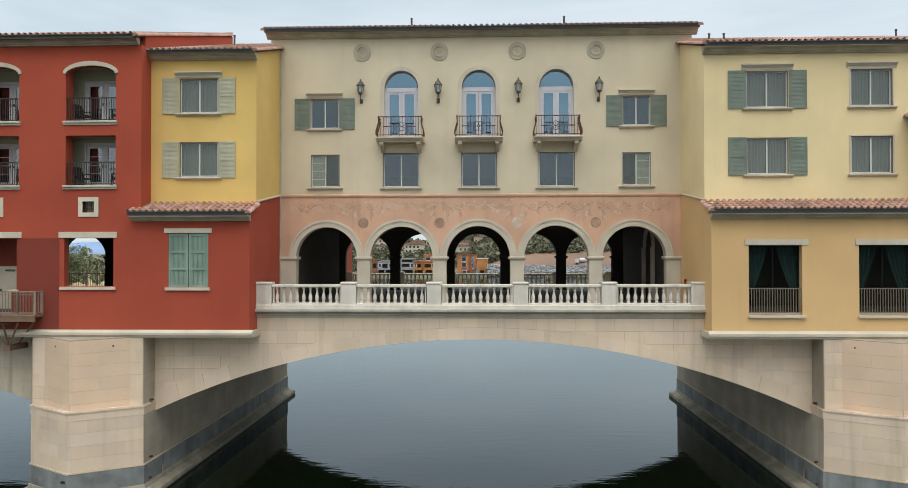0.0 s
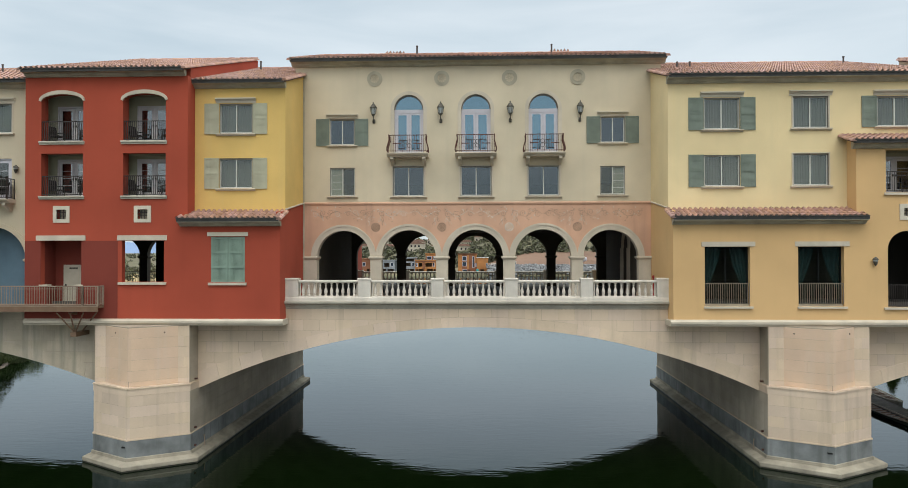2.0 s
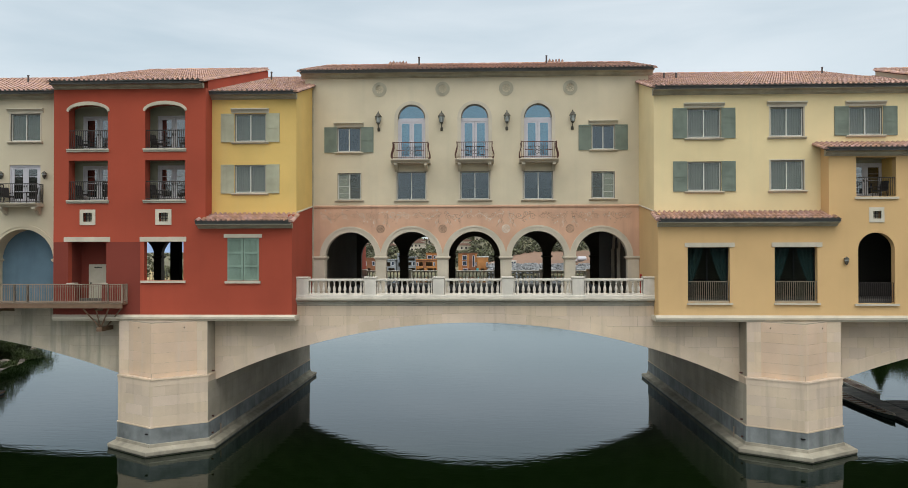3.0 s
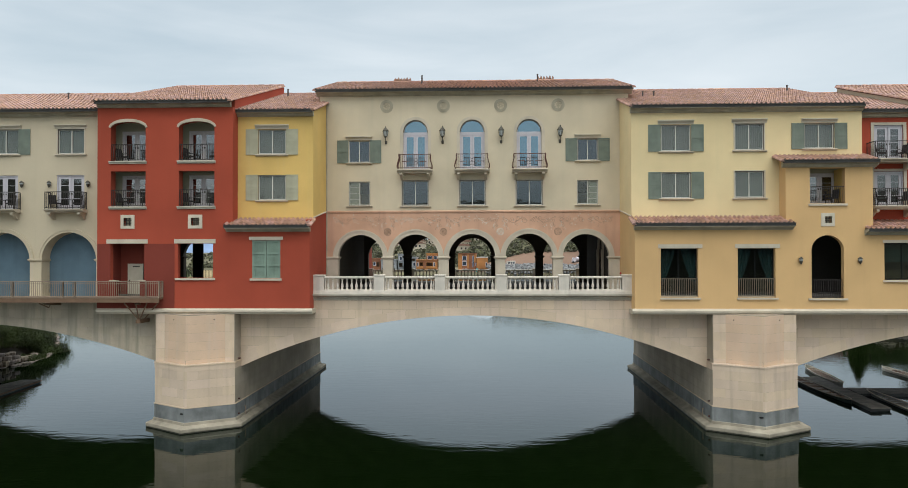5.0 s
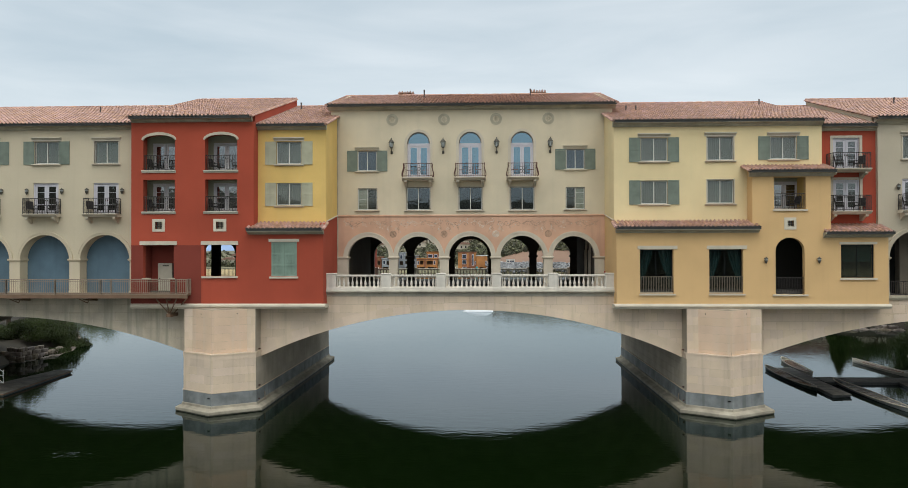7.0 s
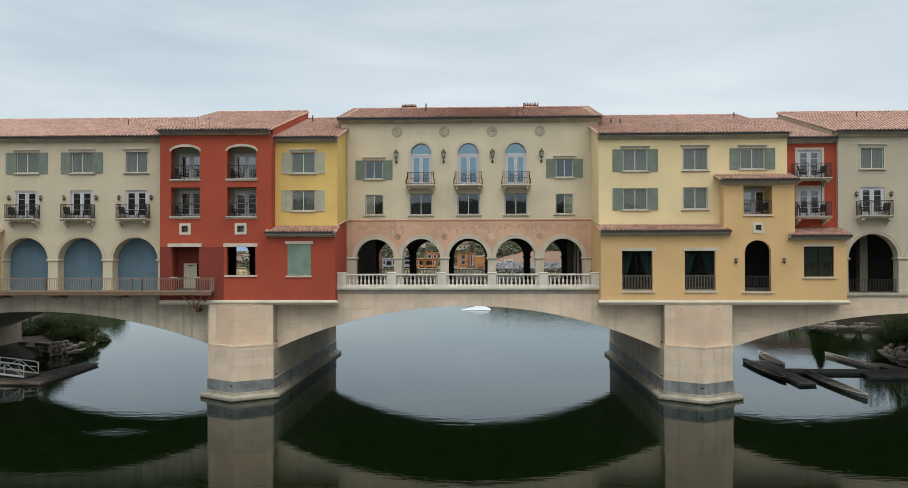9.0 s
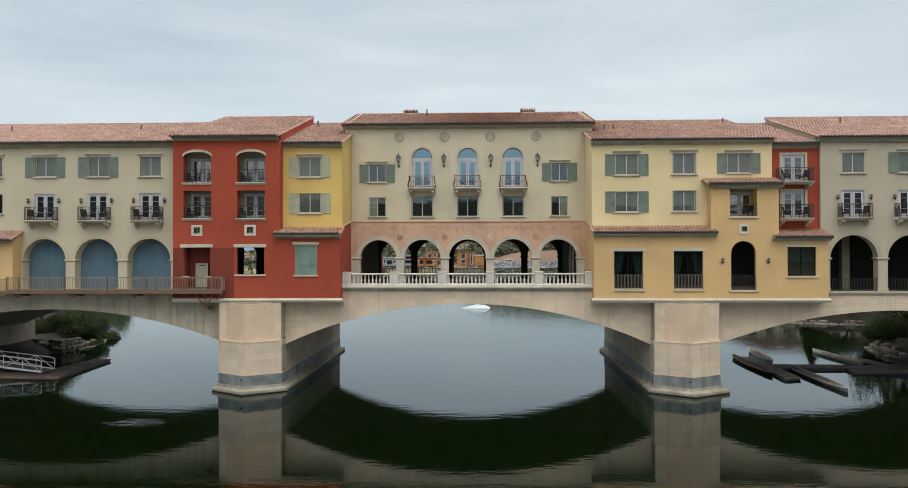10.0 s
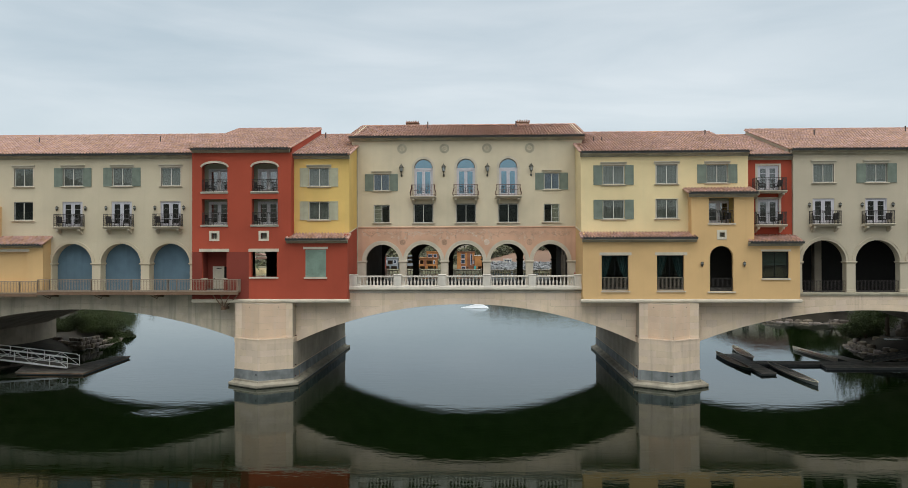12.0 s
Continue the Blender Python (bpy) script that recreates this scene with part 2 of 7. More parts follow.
class Mesh:
    def __init__(self):
        self.v, self.f, self.smooth = [], [], False

    def add(self, verts, faces):
        k = len(self.v)
        self.v += [tuple(p) for p in verts]
        self.f += [tuple(k + i for i in face) for face in faces]
        return self

    def box(self, x0, x1, y0, y1, z0, z1):
        v = [(x, y, z) for z in (z0, z1) for y in (y0, y1) for x in (x0, x1)]
        return self.add(v, [(0, 2, 3, 1), (4, 5, 7, 6), (0, 1, 5, 4), (1, 3, 7, 5), (3, 2, 6, 7), (2, 0, 4, 6)])

    def soft_box(self, x0, x1, y0, y1, z0, z1, b):
        """A box whose front (low y) edges are chamfered."""
        v = [(x0, y1, z0), (x1, y1, z0), (x1, y1, z1), (x0, y1, z1), (x0, y0 + b, z0), (x1, y0 + b, z0), (x1, y0 + b, z1), (x0, y0 + b, z1),
             (x0 + b, y0, z0 + b), (x1 - b, y0, z0 + b), (x1 - b, y0, z1 - b), (x0 + b, y0, z1 - b)]
        q = [(8, 9, 10, 11)]
        for i in range(4):
            j = (i + 1) % 4
            q += [(4 + i, 4 + j, 8 + j, 8 + i), (i, j, 4 + j, 4 + i)]
        return self.add(v, q)

    def prism(self, poly, a0, a1, axis="y"):
        """A flat outline run along an axis. axis y: outline in x, z; axis x: in y, z; axis z: in x, y."""
        put = {"y": lambda p, a: (p[0], a, p[1]), "x": lambda p, a: (a, p[0], p[1]), "z": lambda p, a: (p[0], p[1], a)}[axis]
        n = len(poly)
        v = [put(p, a0) for p in poly] + [put(p, a1) for p in poly]
        tri = tessellate_polygon([[Vector((p[0], p[1], 0)) for p in poly]])
        f = [tuple(t) for t in tri] + [tuple(n + i for i in t) for t in tri]
        return self.add(v, f + [(i, (i + 1) % n, n + (i + 1) % n, n + i) for i in range(n)])

    def panel(self, outer, holes, y0, y1):
        """A wall in x, z with openings cut right through it, from y0 to y1."""
        loops = [outer] + list(holes)
        flat = [p for lp in loops for p in lp]
        n = len(flat)
        tri = tessellate_polygon([[Vector((p[0], p[1], 0)) for p in lp] for lp in loops])
        v = [(p[0], y0, p[1]) for p in flat] + [(p[0], y1, p[1]) for p in flat]
        f = [tuple(t) for t in tri] + [tuple(n + i for i in t) for t in tri]
        k = 0
        for lp in loops:
            m = len(lp)
            f += [(k + i, k + (i + 1) % m, n + k + (i + 1) % m, n + k + i) for i in range(m)]
            k += m
        return self.add(v, f)

    def lathe(self, prof, at=(0, 0, 0), n=12):
        """prof: radius, height pairs."""
        v = [(at[0] + r * math.cos(2 * math.pi * i / n), at[1] + r * math.sin(2 * math.pi * i / n), at[2] + z) for r, z in prof for i in range(n)]
        f = [(a * n + i, a * n + (i + 1) % n, (a + 1) * n + (i + 1) % n, (a + 1) * n + i) for a in range(len(prof) - 1) for i in range(n)]
        f += [tuple(range(n)), tuple((len(prof) - 1) * n + i for i in range(n))]
        return self.add(v, f)

    def tube(self, pts, r, n=6, flat=None):
        pts = [Vector(p) for p in pts]
        v = []
        for i, p in enumerate(pts):
            d = (pts[min(i + 1, len(pts) - 1)] - pts[max(i - 1, 0)]).normalized()
            s = d.cross(Vector((0, 1, 0)) if abs(d.y) < 0.9 else Vector((1, 0, 0))).normalized()
            u = d.cross(s)
            v += [p + r * math.cos(2 * math.pi * k / n) * s + r * (flat or 1) * math.sin(2 * math.pi * k / n) * u for k in range(n)]
        m = len(pts)
        f = [(a * n + k, a * n + (k + 1) % n, (a + 1) * n + (k + 1) % n, (a + 1) * n + k) for a in range(m - 1) for k in range(n)]
        return self.add(v, f + [tuple(range(n)), tuple((m - 1) * n + k for k in range(n))])

    def mesh(self, name, mat, smooth=False):
        me = bpy.data.meshes.new(name)
        me.from_pydata(self.v, [], self.f)
        bm = bmesh.new()
        bm.from_mesh(me)
        bmesh.ops.recalc_face_normals(bm, faces=bm.faces)
        bm.to_mesh(me)
        bm.free()
        me.materials.append(mat)
        if smooth:
            me.polygons.foreach_set("use_smooth", [True] * len(me.polygons))
            me.set_sharp_from_angle(angle=radians(40))
        return me

    def put(self, name, mat, parent=None, label="", smooth=False):
        ob = new(name, self.mesh(name, mat, smooth))
        ob.parent = parent
        return tagged(ob, label)


def thing(name, label, category, at=(0, 0, 0), group="", kind=""):
    e = new(name)
    e.location = at
    e.empty_display_size = 0.2
    return tagged(e, label, category, group, kind)


def holder(name, parent, label=""):
    """A part whose pieces hang under it."""
    e = new(name)
    e.empty_display_size = 0.1
    e.parent = parent
    return tagged(e, label)


def rect(x0, x1, z0, z1):
    return [(x0, z0), (x1, z0), (x1, z1), (x0, z1)]


def arch(x0, x1, z0, spring, n=20, rise=None):
    """An opening with a round or flatter curved head."""
    c, r = (x0 + x1) / 2, (x1 - x0) / 2
    h = rise if rise else r
    return [(x0, z0), (x1, z0)] + [(c + r * math.cos(math.pi * i / n), spring + h * math.sin(math.pi * i / n)) for i in range(n + 1)]


def arc_band(c, spring, r0, r1, n=24, a0=0.0, a1=180.0):
    pts = [(c + r1 * math.cos(radians(a0 + (a1 - a0) * i / n)), spring + r1 * math.sin(radians(a0 + (a1 - a0) * i / n))) for i in range(n + 1)]
    return pts + [(c + r0 * math.cos(radians(a1 - (a1 - a0) * i / n)), spring + r0 * math.sin(radians(a1 - (a1 - a0) * i / n))) for i in range(n + 1)]


def profile(parent, name, x0, x1, prof, mat, label=""):
    """A moulding: outline in y, z run along x."""
    return Mesh().prism(prof, x0, x1, "x").put(name, mat, parent, label)


def cornice(parent, x0, x1, y, z0, z1, out=0.5, mat=None):
    h = z1 - z0
    prof = [(y + 0.05, z0), (y - 0.10, z0), (y - 0.12, z0 + 0.16 * h), (y - 0.2, z0 + 0.2 * h), (y - 0.55 * out, z0 + 0.5 * h), (y - 0.85 * out, z0 + 0.62 * h),
            (y - out, z0 + 0.68 * h), (y - out, z1), (y + 0.05, z1)]
    return profile(parent, "cornice", x0, x1, prof, mat or TRIM)


PITCH, COURSE = 0.295, 0.40
TILE_SHAPE = [(0.0, 0.0), (0.024, 0.066), (0.094, 0.110), (0.164, 0.066), (0.188, 0.0), (0.295, -0.01)]


def tile_mesh(eave=False):
    """One barrel tile; the eave tile shows a dark mortar-filled end."""
    m = Mesh()
    v = [(x, 0.0, z + 0.05) for x, z in TILE_SHAPE] + [(x, 0.46, z) for x, z in TILE_SHAPE] + [(x, 0.0, z + 0.029) for x, z in TILE_SHAPE]
    n = len(TILE_SHAPE)
    m.add(v, [(i, i + 1, n + i + 1, n + i) for i in range(n - 1)] + [(2 * n + i, 2 * n + i + 1, i + 1, i) for i in range(n - 1)])
    me = bpy.data.meshes.new("tile")
    me.from_pydata(m.v, [], m.f)
    me.materials.append(TILE_ONE)
    if eave:
        me.materials.append(GUTTER)
        for p in me.polygons:
            p.material_index = 1 if p.index >= n - 1 else 0
    return me


TILE_DATA, EAVE_DATA = tile_mesh(), tile_mesh(True)


def tile_roof(parent, x0, x1, ye, ze, yr, zr, single=1, ridge=True, rake_l=False, rake_r=False):
    """One slope of barrel tiles from the eave up to the ridge; the lowest courses are tiles of their own."""
    run, rise = yr - ye, zr - ze
    length, slope = math.hypot(run, rise), math.atan2(rise, run)
    cy, cz = math.cos(slope), math.sin(slope)
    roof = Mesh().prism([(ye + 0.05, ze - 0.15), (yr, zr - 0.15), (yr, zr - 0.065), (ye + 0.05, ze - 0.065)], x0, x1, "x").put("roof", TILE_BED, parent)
    cols = int(round((x1 - x0) / PITCH))
    stop, half = Mesh(), [(0.079 * math.cos(math.pi * i / 6), 0.080 * math.sin(math.pi * i / 6)) for i in range(7)]
    for c in range(cols):
        xc = x0 + (c + 0.333) * (x1 - x0) / cols
        stop.prism([(xc + p, ze - 0.035 + q) for p, q in half], ye - 0.078, ye + 0.1, "y")
    stop.box(x0 + 0.02, x1 - 0.02, ye - 0.015, ye + 0.14, ze - 0.17, ze + 0.03)
    stop.put("bird_stop", GUTTER, roof)
    rows = int(length / COURSE) + 1
    step = (x1 - x0) / cols
    tv = np.array([v.co for v in TILE_DATA.vertices])
    tf = [tuple(p.vertices) for p in TILE_DATA.polygons]
    verts, faces = [], []
    rng = random.Random(int(x0 * 10) + 7)
    for r in range(rows):
        for c in range(cols):
            s0 = r * COURSE - 0.06 + rng.uniform(-0.012, 0.012)
            lift = -0.03 + rng.uniform(0, 0.012)
            if r < single:
                t = new("tile", EAVE_DATA if r == 0 else TILE_DATA)
                t.parent = roof
                t.matrix_local = Matrix.Translation((x0 + c * step, ye + s0 * cy - lift * cz, ze + s0 * cz + lift * cy)) @ Matrix.Rotation(slope + rng.uniform(-0.008, 0.008), 4, "X") @ Matrix.Diagonal((step / PITCH, 1, 1, 1))
                continue
            k = len(verts)
            keep = min(0.46, length - s0)
            if keep < 0.06:
                continue
            for x, y, z in tv:
                y = min(y, keep)
                verts.append((x0 + c * step + x * step / PITCH, ye + (s0 + y) * cy - (z + lift) * cz, ze + (s0 + y) * cz + (z + lift) * cy))
            faces += [tuple(k + i for i in f) for f in tf]
    if verts:
        me = bpy.data.meshes.new("tile_cover")
        me.from_pydata(verts, [], faces)
        me.materials.append(TILE)
        ob = new("tile_cover", me)
        ob.parent = roof
        tagged(ob, kind="stuff")
    cap = [(0.13 * math.cos(math.pi * i / 6), 0.13 * math.sin(math.pi * i / 6)) for i in range(7)]
    if ridge:
        n = int((x1 - x0) / 0.4)
        caps = [Mesh().prism([(p * k, q * k) for p, q in cap], 0, (x1 - x0) / n + 0.03, "x").mesh("ridge_tile", TILE_ONE) for k in (1.0, 1.1)]
        for i in range(n):
            o = new("ridge_tile", caps[i % 2])
            o.parent = roof
            o.matrix_local = pose(x0 + (x1 - x0) * i / n, yr, zr + 0.01)
    for flag, x in ((rake_l, x0 - 0.03), (rake_r, x1 + 0.03)):
        if flag:
            n = int(length / COURSE)
            v = []
            for d, k in ((-0.05, 1.12), (length / n, 0.95)):
                v += [(p * k, d, q * k - 0.01) for p, q in cap]
            one = Mesh().add(v, [(j, j + 1, 8 + j, 7 + j) for j in range(6)] + [tuple(range(7)), tuple(range(7, 14))]).mesh("rake_tile", TILE_ONE)
            for i in range(n):
                o = new("rake_tile", one)
                o.parent = roof
                o.matrix_local = Matrix.Translation((x, ye + length * i / n * cy, ze + length * i / n * cz - 0.06)) @ Matrix.Rotation(slope, 4, "X")
    return roof


def window(b, x0, x1, z0, z1, y, cap=False, shutters=None, surround=False, behind="curtain", sill=0.1, lintel=False, tilt=0.0):
    """A sliding window of two panes in its opening."""
    w = holder("window", b)
    f, m, xm = 0.075, Mesh(), (x0 + x1) / 2
    m.panel(rect(x0, x1, z0, z1), [rect(x0 + f, xm - 0.03, z0 + f, z1 - f), rect(xm + 0.03, x1 - f, z0 + f, z1 - f)], y + 0.09, y + 0.17)
    m.put("frame", FRAME, w)
    Mesh().panel(rect(x0 - 0.001, x1 + 0.001, z0 - 0.001, z1 + 0.001), [rect(x0 + 0.03, x1 - 0.03, z0 + 0.02, z1 - 0.05)], y + 0.02, y + 0.09).put("reveal", FRAME_DARK, w)
    for a, c, d in ((x0 + f, xm - 0.03, 0.125), (xm + 0.03, x1 - f, 0.14)):
        p = Mesh().box(a, c, y + d, y + d + 0.006, z0 + f, z1 - f).put("pane", PANE_MIRROR if behind == "mirror" else PANE, w)
        p.visible_shadow = False
    if behind == "curtain":
        half = rng_w.choice((0, 0, 1))
        n = 22
        for a, c in ((x0, xm - 0.02), (xm + 0.02, x1)):
            pts = [(a + (c - a) * i / n, y + 0.24 + 0.014 * math.sin(i * 1.9 + x0 * 7) + 0.008 * math.sin(i * 4.1)) for i in range(n + 1)]
            v = [(p, q, z) for z in (z0, z1) for p, q in pts]
            Mesh().add(v, [(i, i + 1, n + 2 + i, n + 1 + i) for i in range(n)]).put("curtain", CURTAIN, w)
    elif behind == "blind":
        Mesh().box(x0, xm, y + 0.155, y + 0.16, z0 + 0.02, z1 - 0.02).put("blind", BLIND, w)
        for k in (1, 2, 3):
            Mesh().box(x0 + f, xm - 0.03, y + 0.105, y + 0.12, z0 + k * (z1 - z0) / 4 - 0.01, z0 + k * (z1 - z0) / 4 + 0.01).put("bar", FRAME, w)
    elif behind == "blind_right":
        Mesh().box(xm, x1, y + 0.155, y + 0.16, z0 + 0.02, z1 - 0.02).put("blind", BLIND, w)
        for k in (1, 2, 3):
            Mesh().box(xm + 0.03, x1 - f, y + 0.105, y + 0.12, z0 + k * (z1 - z0) / 4 - 0.01, z0 + k * (z1 - z0) / 4 + 0.01).put("bar", FRAME, w)
    if surround:
        s = 0.075
        Mesh().panel(rect(x0 - s, x1 + s, z0 - 0.02, z1 + s * 0.7), [rect(x0, x1, z0, z1)], y - 0.035, y + 0.02).put("surround", SILL, w)
    if sill:
        zz = z0 - 0.02
        profile(w, "sill", x0 - 0.17, x1 + 0.17, [(y + 0.05, zz), (y - 0.15, zz), (y - 0.16, zz - 0.015), (y - 0.16, zz - 0.055), (y - 0.11, zz - 0.07), (y - 0.07, zz - 0.12), (y - 0.05, zz - 0.13), (y + 0.05, zz - 0.13)], SLABSTONE)
    if cap:
        zz = z1 + 0.04
        profile(w, "cap", x0 - 0.2, x1 + 0.2, [(y + 0.05, zz), (y - 0.04, zz), (y - 0.05, zz + 0.10), (y - 0.09, zz + 0.11), (y - 0.14, zz + 0.19), (y - 0.20, zz + 0.205), (y - 0.20, zz + 0.27), (y + 0.05, zz + 0.28)], CAPSTONE)
    if shutters:
        for a, c in ((x0 - 0.84, x0 - 0.02), (x1 + 0.02, x1 + 0.84)):
            shutter(w, a, c, z0 - 0.04, z1 + 0.01, y, shutters)
    return w


def shutter(parent, x0, x1, z0, z1, y, mat):
    s = Mesh().panel(rect(x0, x1, z0, z1), [rect(x0 + 0.09, x1 - 0.09, z0 + 0.1, (z0 + z1) / 2 - 0.045), rect(x0 + 0.09, x1 - 0.09, (z0 + z1) / 2 + 0.045, z1 - 0.1)], y - 0.06, y - 0.015)
    s.put("shutter", mat, parent)
    m = Mesh()
    z = z0 + 0.1
    while z < z1 - 0.12:
        m.add([(x0 + 0.08, y - 0.050, z), (x1 - 0.08, y - 0.050, z), (x1 - 0.08, y - 0.041, z + 0.061), (x0 + 0.08, y - 0.041, z + 0.061),
               (x0 + 0.08, y - 0.04, z - 0.005), (x1 - 0.08, y - 0.04, z - 0.005), (x1 - 0.08, y - 0.012, z + 0.05), (x0 + 0.08, y - 0.012, z + 0.05)],
              [(0, 1, 2, 3), (4, 7, 6, 5), (0, 4, 5, 1)])
        z += 0.062
    m.put("louvre_panel", mat, parent)


rng_w = random.Random(4)


def french_door(b, xc, z0, w, h, y, mat=None, pane=None, dark=False, muntins=True, behind=True):
    """A pair of glazed door leaves in a frame."""
    mat, pane = mat or WHITE, pane or PANE_DOOR
    d = holder("french_door", b)
    x0, x1 = xc - w / 2, xc + w / 2
    Mesh().panel(rect(x0, x1, z0, z0 + h), [rect(x0 + 0.08, x1 - 0.08, z0 + 0.03, z0 + h - 0.1)], y, y + 0.12).put("door_frame", mat, d)
    for a, c in ((x0 + 0.09, xc - 0.01), (xc + 0.01, x1 - 0.09)):
        st = 0.16
        Mesh().panel(rect(a, c, z0 + 0.04, z0 + h - 0.11), [rect(a + st, c - st, z0 + 0.3, z0 + h - 0.25)], y + 0.04, y + 0.09).put("leaf", mat, d)
        p = Mesh().box(a + st, c - st, y + 0.06, y + 0.066, z0 + 0.3, z0 + h - 0.25).put("pane", pane, d)
        p.visible_shadow = False
        if muntins:
            for k in (1, 2, 3):
                zz = z0 + 0.3 + (h - 0.55) * k / 4
                Mesh().box(a + st, c - st, y + 0.05, y + 0.058, zz - 0.012, zz + 0.012).put("glazing_bar", mat, d)
        Mesh().box((c - 0.1 if c < xc else a + 0.05), (c - 0.05 if c < xc else a + 0.1), y - 0.03, y + 0.03, z0 + 1.0, z0 + 1.12).put("handle", LAMP_METAL, d)
    if behind:
        # dark: a near-black sheet stands in for the unlit room
        Mesh().box(x0, x1, y + 0.5, y + 0.52, z0, z0 + h).put("curtain", DARK if dark else CURTAIN, d)
    return d


BAR = {}


def bar_data(h, r, mat):
    key = (round(h, 3), r, mat.name)
    if key not in BAR:
        BAR[key] = Mesh().box(-r, r, -r, r, 0, h).mesh("bar", mat)
    return BAR[key]


def railing(parent, pts, z0, z1, mat, gap=0.13, r=0.011, rail=0.025, low=0.08, post=0.0, belly=0.0):
    """An iron railing along plan points: bars of their own between a top and a bottom rail."""
    for (xa, ya), (xb, yb) in zip(pts, pts[1:]):
        length = math.hypot(xb - xa, yb - ya)
        ux, uy = (xb - xa) / length, (yb - ya) / length
        n = max(2, int(length / gap))
        for z, hh in ((z1, rail), (z0 + low, rail * 0.7)):
            v = []
            for s in (0, length):
                for o, dz in ((-rail, -hh), (rail, -hh), (rail, hh), (-rail, hh)):
                    v.append((xa + ux * s - uy * o, ya + uy * s + ux * o, z + dz))
            Mesh().add(v, [(0, 1, 2, 3), (4, 7, 6, 5), (0, 4, 5, 1), (1, 5, 6, 2), (2, 6, 7, 3), (3, 7, 4, 0)]).put("rail", mat, parent)
        for i in range(n + 1):
            thick = post if (post and i in (0, n)) else r
            ob = new("bar", bar_data(z1 - z0 - (0 if thick == post and post else low), thick, mat))
            ob.parent = parent
            ob.matrix_local = pose(xa + ux * length * i / n, ya + uy * length * i / n, z0 + (0 if thick == post and post else low), 0, 0, math.degrees(math.atan2(uy, ux)))


def balcony_slab(parent, xc, half, y, z, out):
    """A moulded slab on two scrolled brackets; z is its top."""
    prof = [(y, z), (y - out, z), (y - out - 0.015, z - 0.03), (y - out, z - 0.07), (y - out + 0.06, z - 0.08), (y - out + 0.1, z - 0.14), (y - out + 0.2, z - 0.18), (y - out + 0.22, z - 0.23), (y, z - 0.23)]
    slab = profile(parent, "slab", xc - half, xc + half, prof, SLABSTONE)
    for s in (-1, 1):
        x = xc + s * (half - 0.28)
        pr = [(y, z - 0.23), (y - out * 0.8, z - 0.23), (y - out * 0.82, z - 0.36), (y - out * 0.7, z - 0.44), (y - out * 0.55, z - 0.40), (y - out * 0.4, z - 0.5), (y - out * 0.22, z - 0.62), (y, z - 0.72)]
        profile(parent, "bracket", x - 0.1, x + 0.1, pr, SLABSTONE)


def plain_balcony(b, xc, y, z, half=1.24, out=0.78, h=1.15):
    k = holder("balcony", b)
    balcony_slab(k, xc, half + 0.07, y, z, out + 0.08)
    railing(k, [(xc - half, y - 0.02), (xc - half, y - out), (xc + half, y - out), (xc + half, y - 0.02)], z, z + h, IRON, 0.125, 0.010, 0.022, post=0.02)
    return k


def iron_balcony(b, xc, y, z):
    """Bellied iron balcony with a clover ornament in the middle."""
    k = holder("balcony", b)
    half, out, h = 1.13, 0.85, 1.08
    balcony_slab(k, xc, half + 0.12, y, z, out + 0.15)
    Mesh().box(xc - half, xc + half, y - out - 0.02, y - out + 0.02, z + h - 0.025, z + h + 0.02).put("rail", RUST, k)
    Mesh().box(xc - half - 0.05, xc + half + 0.05, y - out - 0.1, y - out - 0.06, z + 0.1, z + 0.13).put("rail", RUST, k)
    n = 17
    bar = Mesh().tube([(0, -0.08, 0.03), (0, -0.10, 0.25), (0, -0.05, 0.5), (0, -0.01, 0.75), (0, 0, h)], 0.011, 4).mesh("bar", RUST)
    for i in range(n):
        o = new("bar", bar)
        o.parent = k
        o.matrix_local = pose(xc - half + 2 * half * i / (n - 1), y - out, z)
    side = Mesh().tube([(0.03, 0, 0.03), (0.12, 0, 0.16), (0.115, 0, 0.34), (0.04, 0, 0.6), (-0.015, 0, 0.8), (0, 0, 1.0), (0, 0, h + 0.05)], 0.03, 6).mesh("side_bar", RUST, True)
    thin = Mesh().tube([(0.03, 0, 0.03), (0.12, 0, 0.16), (0.115, 0, 0.34), (0.04, 0, 0.6), (-0.015, 0, 0.8), (0, 0, 1.0), (0, 0, h)], 0.012, 4).mesh("side_bar", RUST)
    for s in (-1, 1):
        for j in range(6):
            o = new("side_bar", side if j == 0 else thin)
            o.parent = k
            o.matrix_local = pose(xc + s * half, y - out + j * 0.155, z) @ Matrix.Diagonal((s, 1, 1, 1))
        Mesh().box(xc + s * half - 0.02, xc + s * half + 0.02, y - out, y, z + h - 0.025, z + h + 0.02).put("rail", RUST, k)
    m = Mesh()
    for q in range(4):
        a = math.pi / 4 + q * math.pi / 2
        cx, cz = xc + 0.17 * math.cos(a), z + 0.55 + 0.17 * math.sin(a)
        m.tube([(cx + 0.12 * math.cos(t * math.pi / 6), y - out - 0.06, cz + 0.12 * math.sin(t * math.pi / 6)) for t in range(13)], 0.016, 4)
    m.put("clover", IRON, k)
    for s in (-1, 1):
        Mesh().box(xc + s * 0.62 - 0.26, xc + s * 0.62 + 0.26, y - out - 0.08, y - out - 0.05, z + 0.53, z + 0.58).put("scroll_bar", RUST, k)
    return k


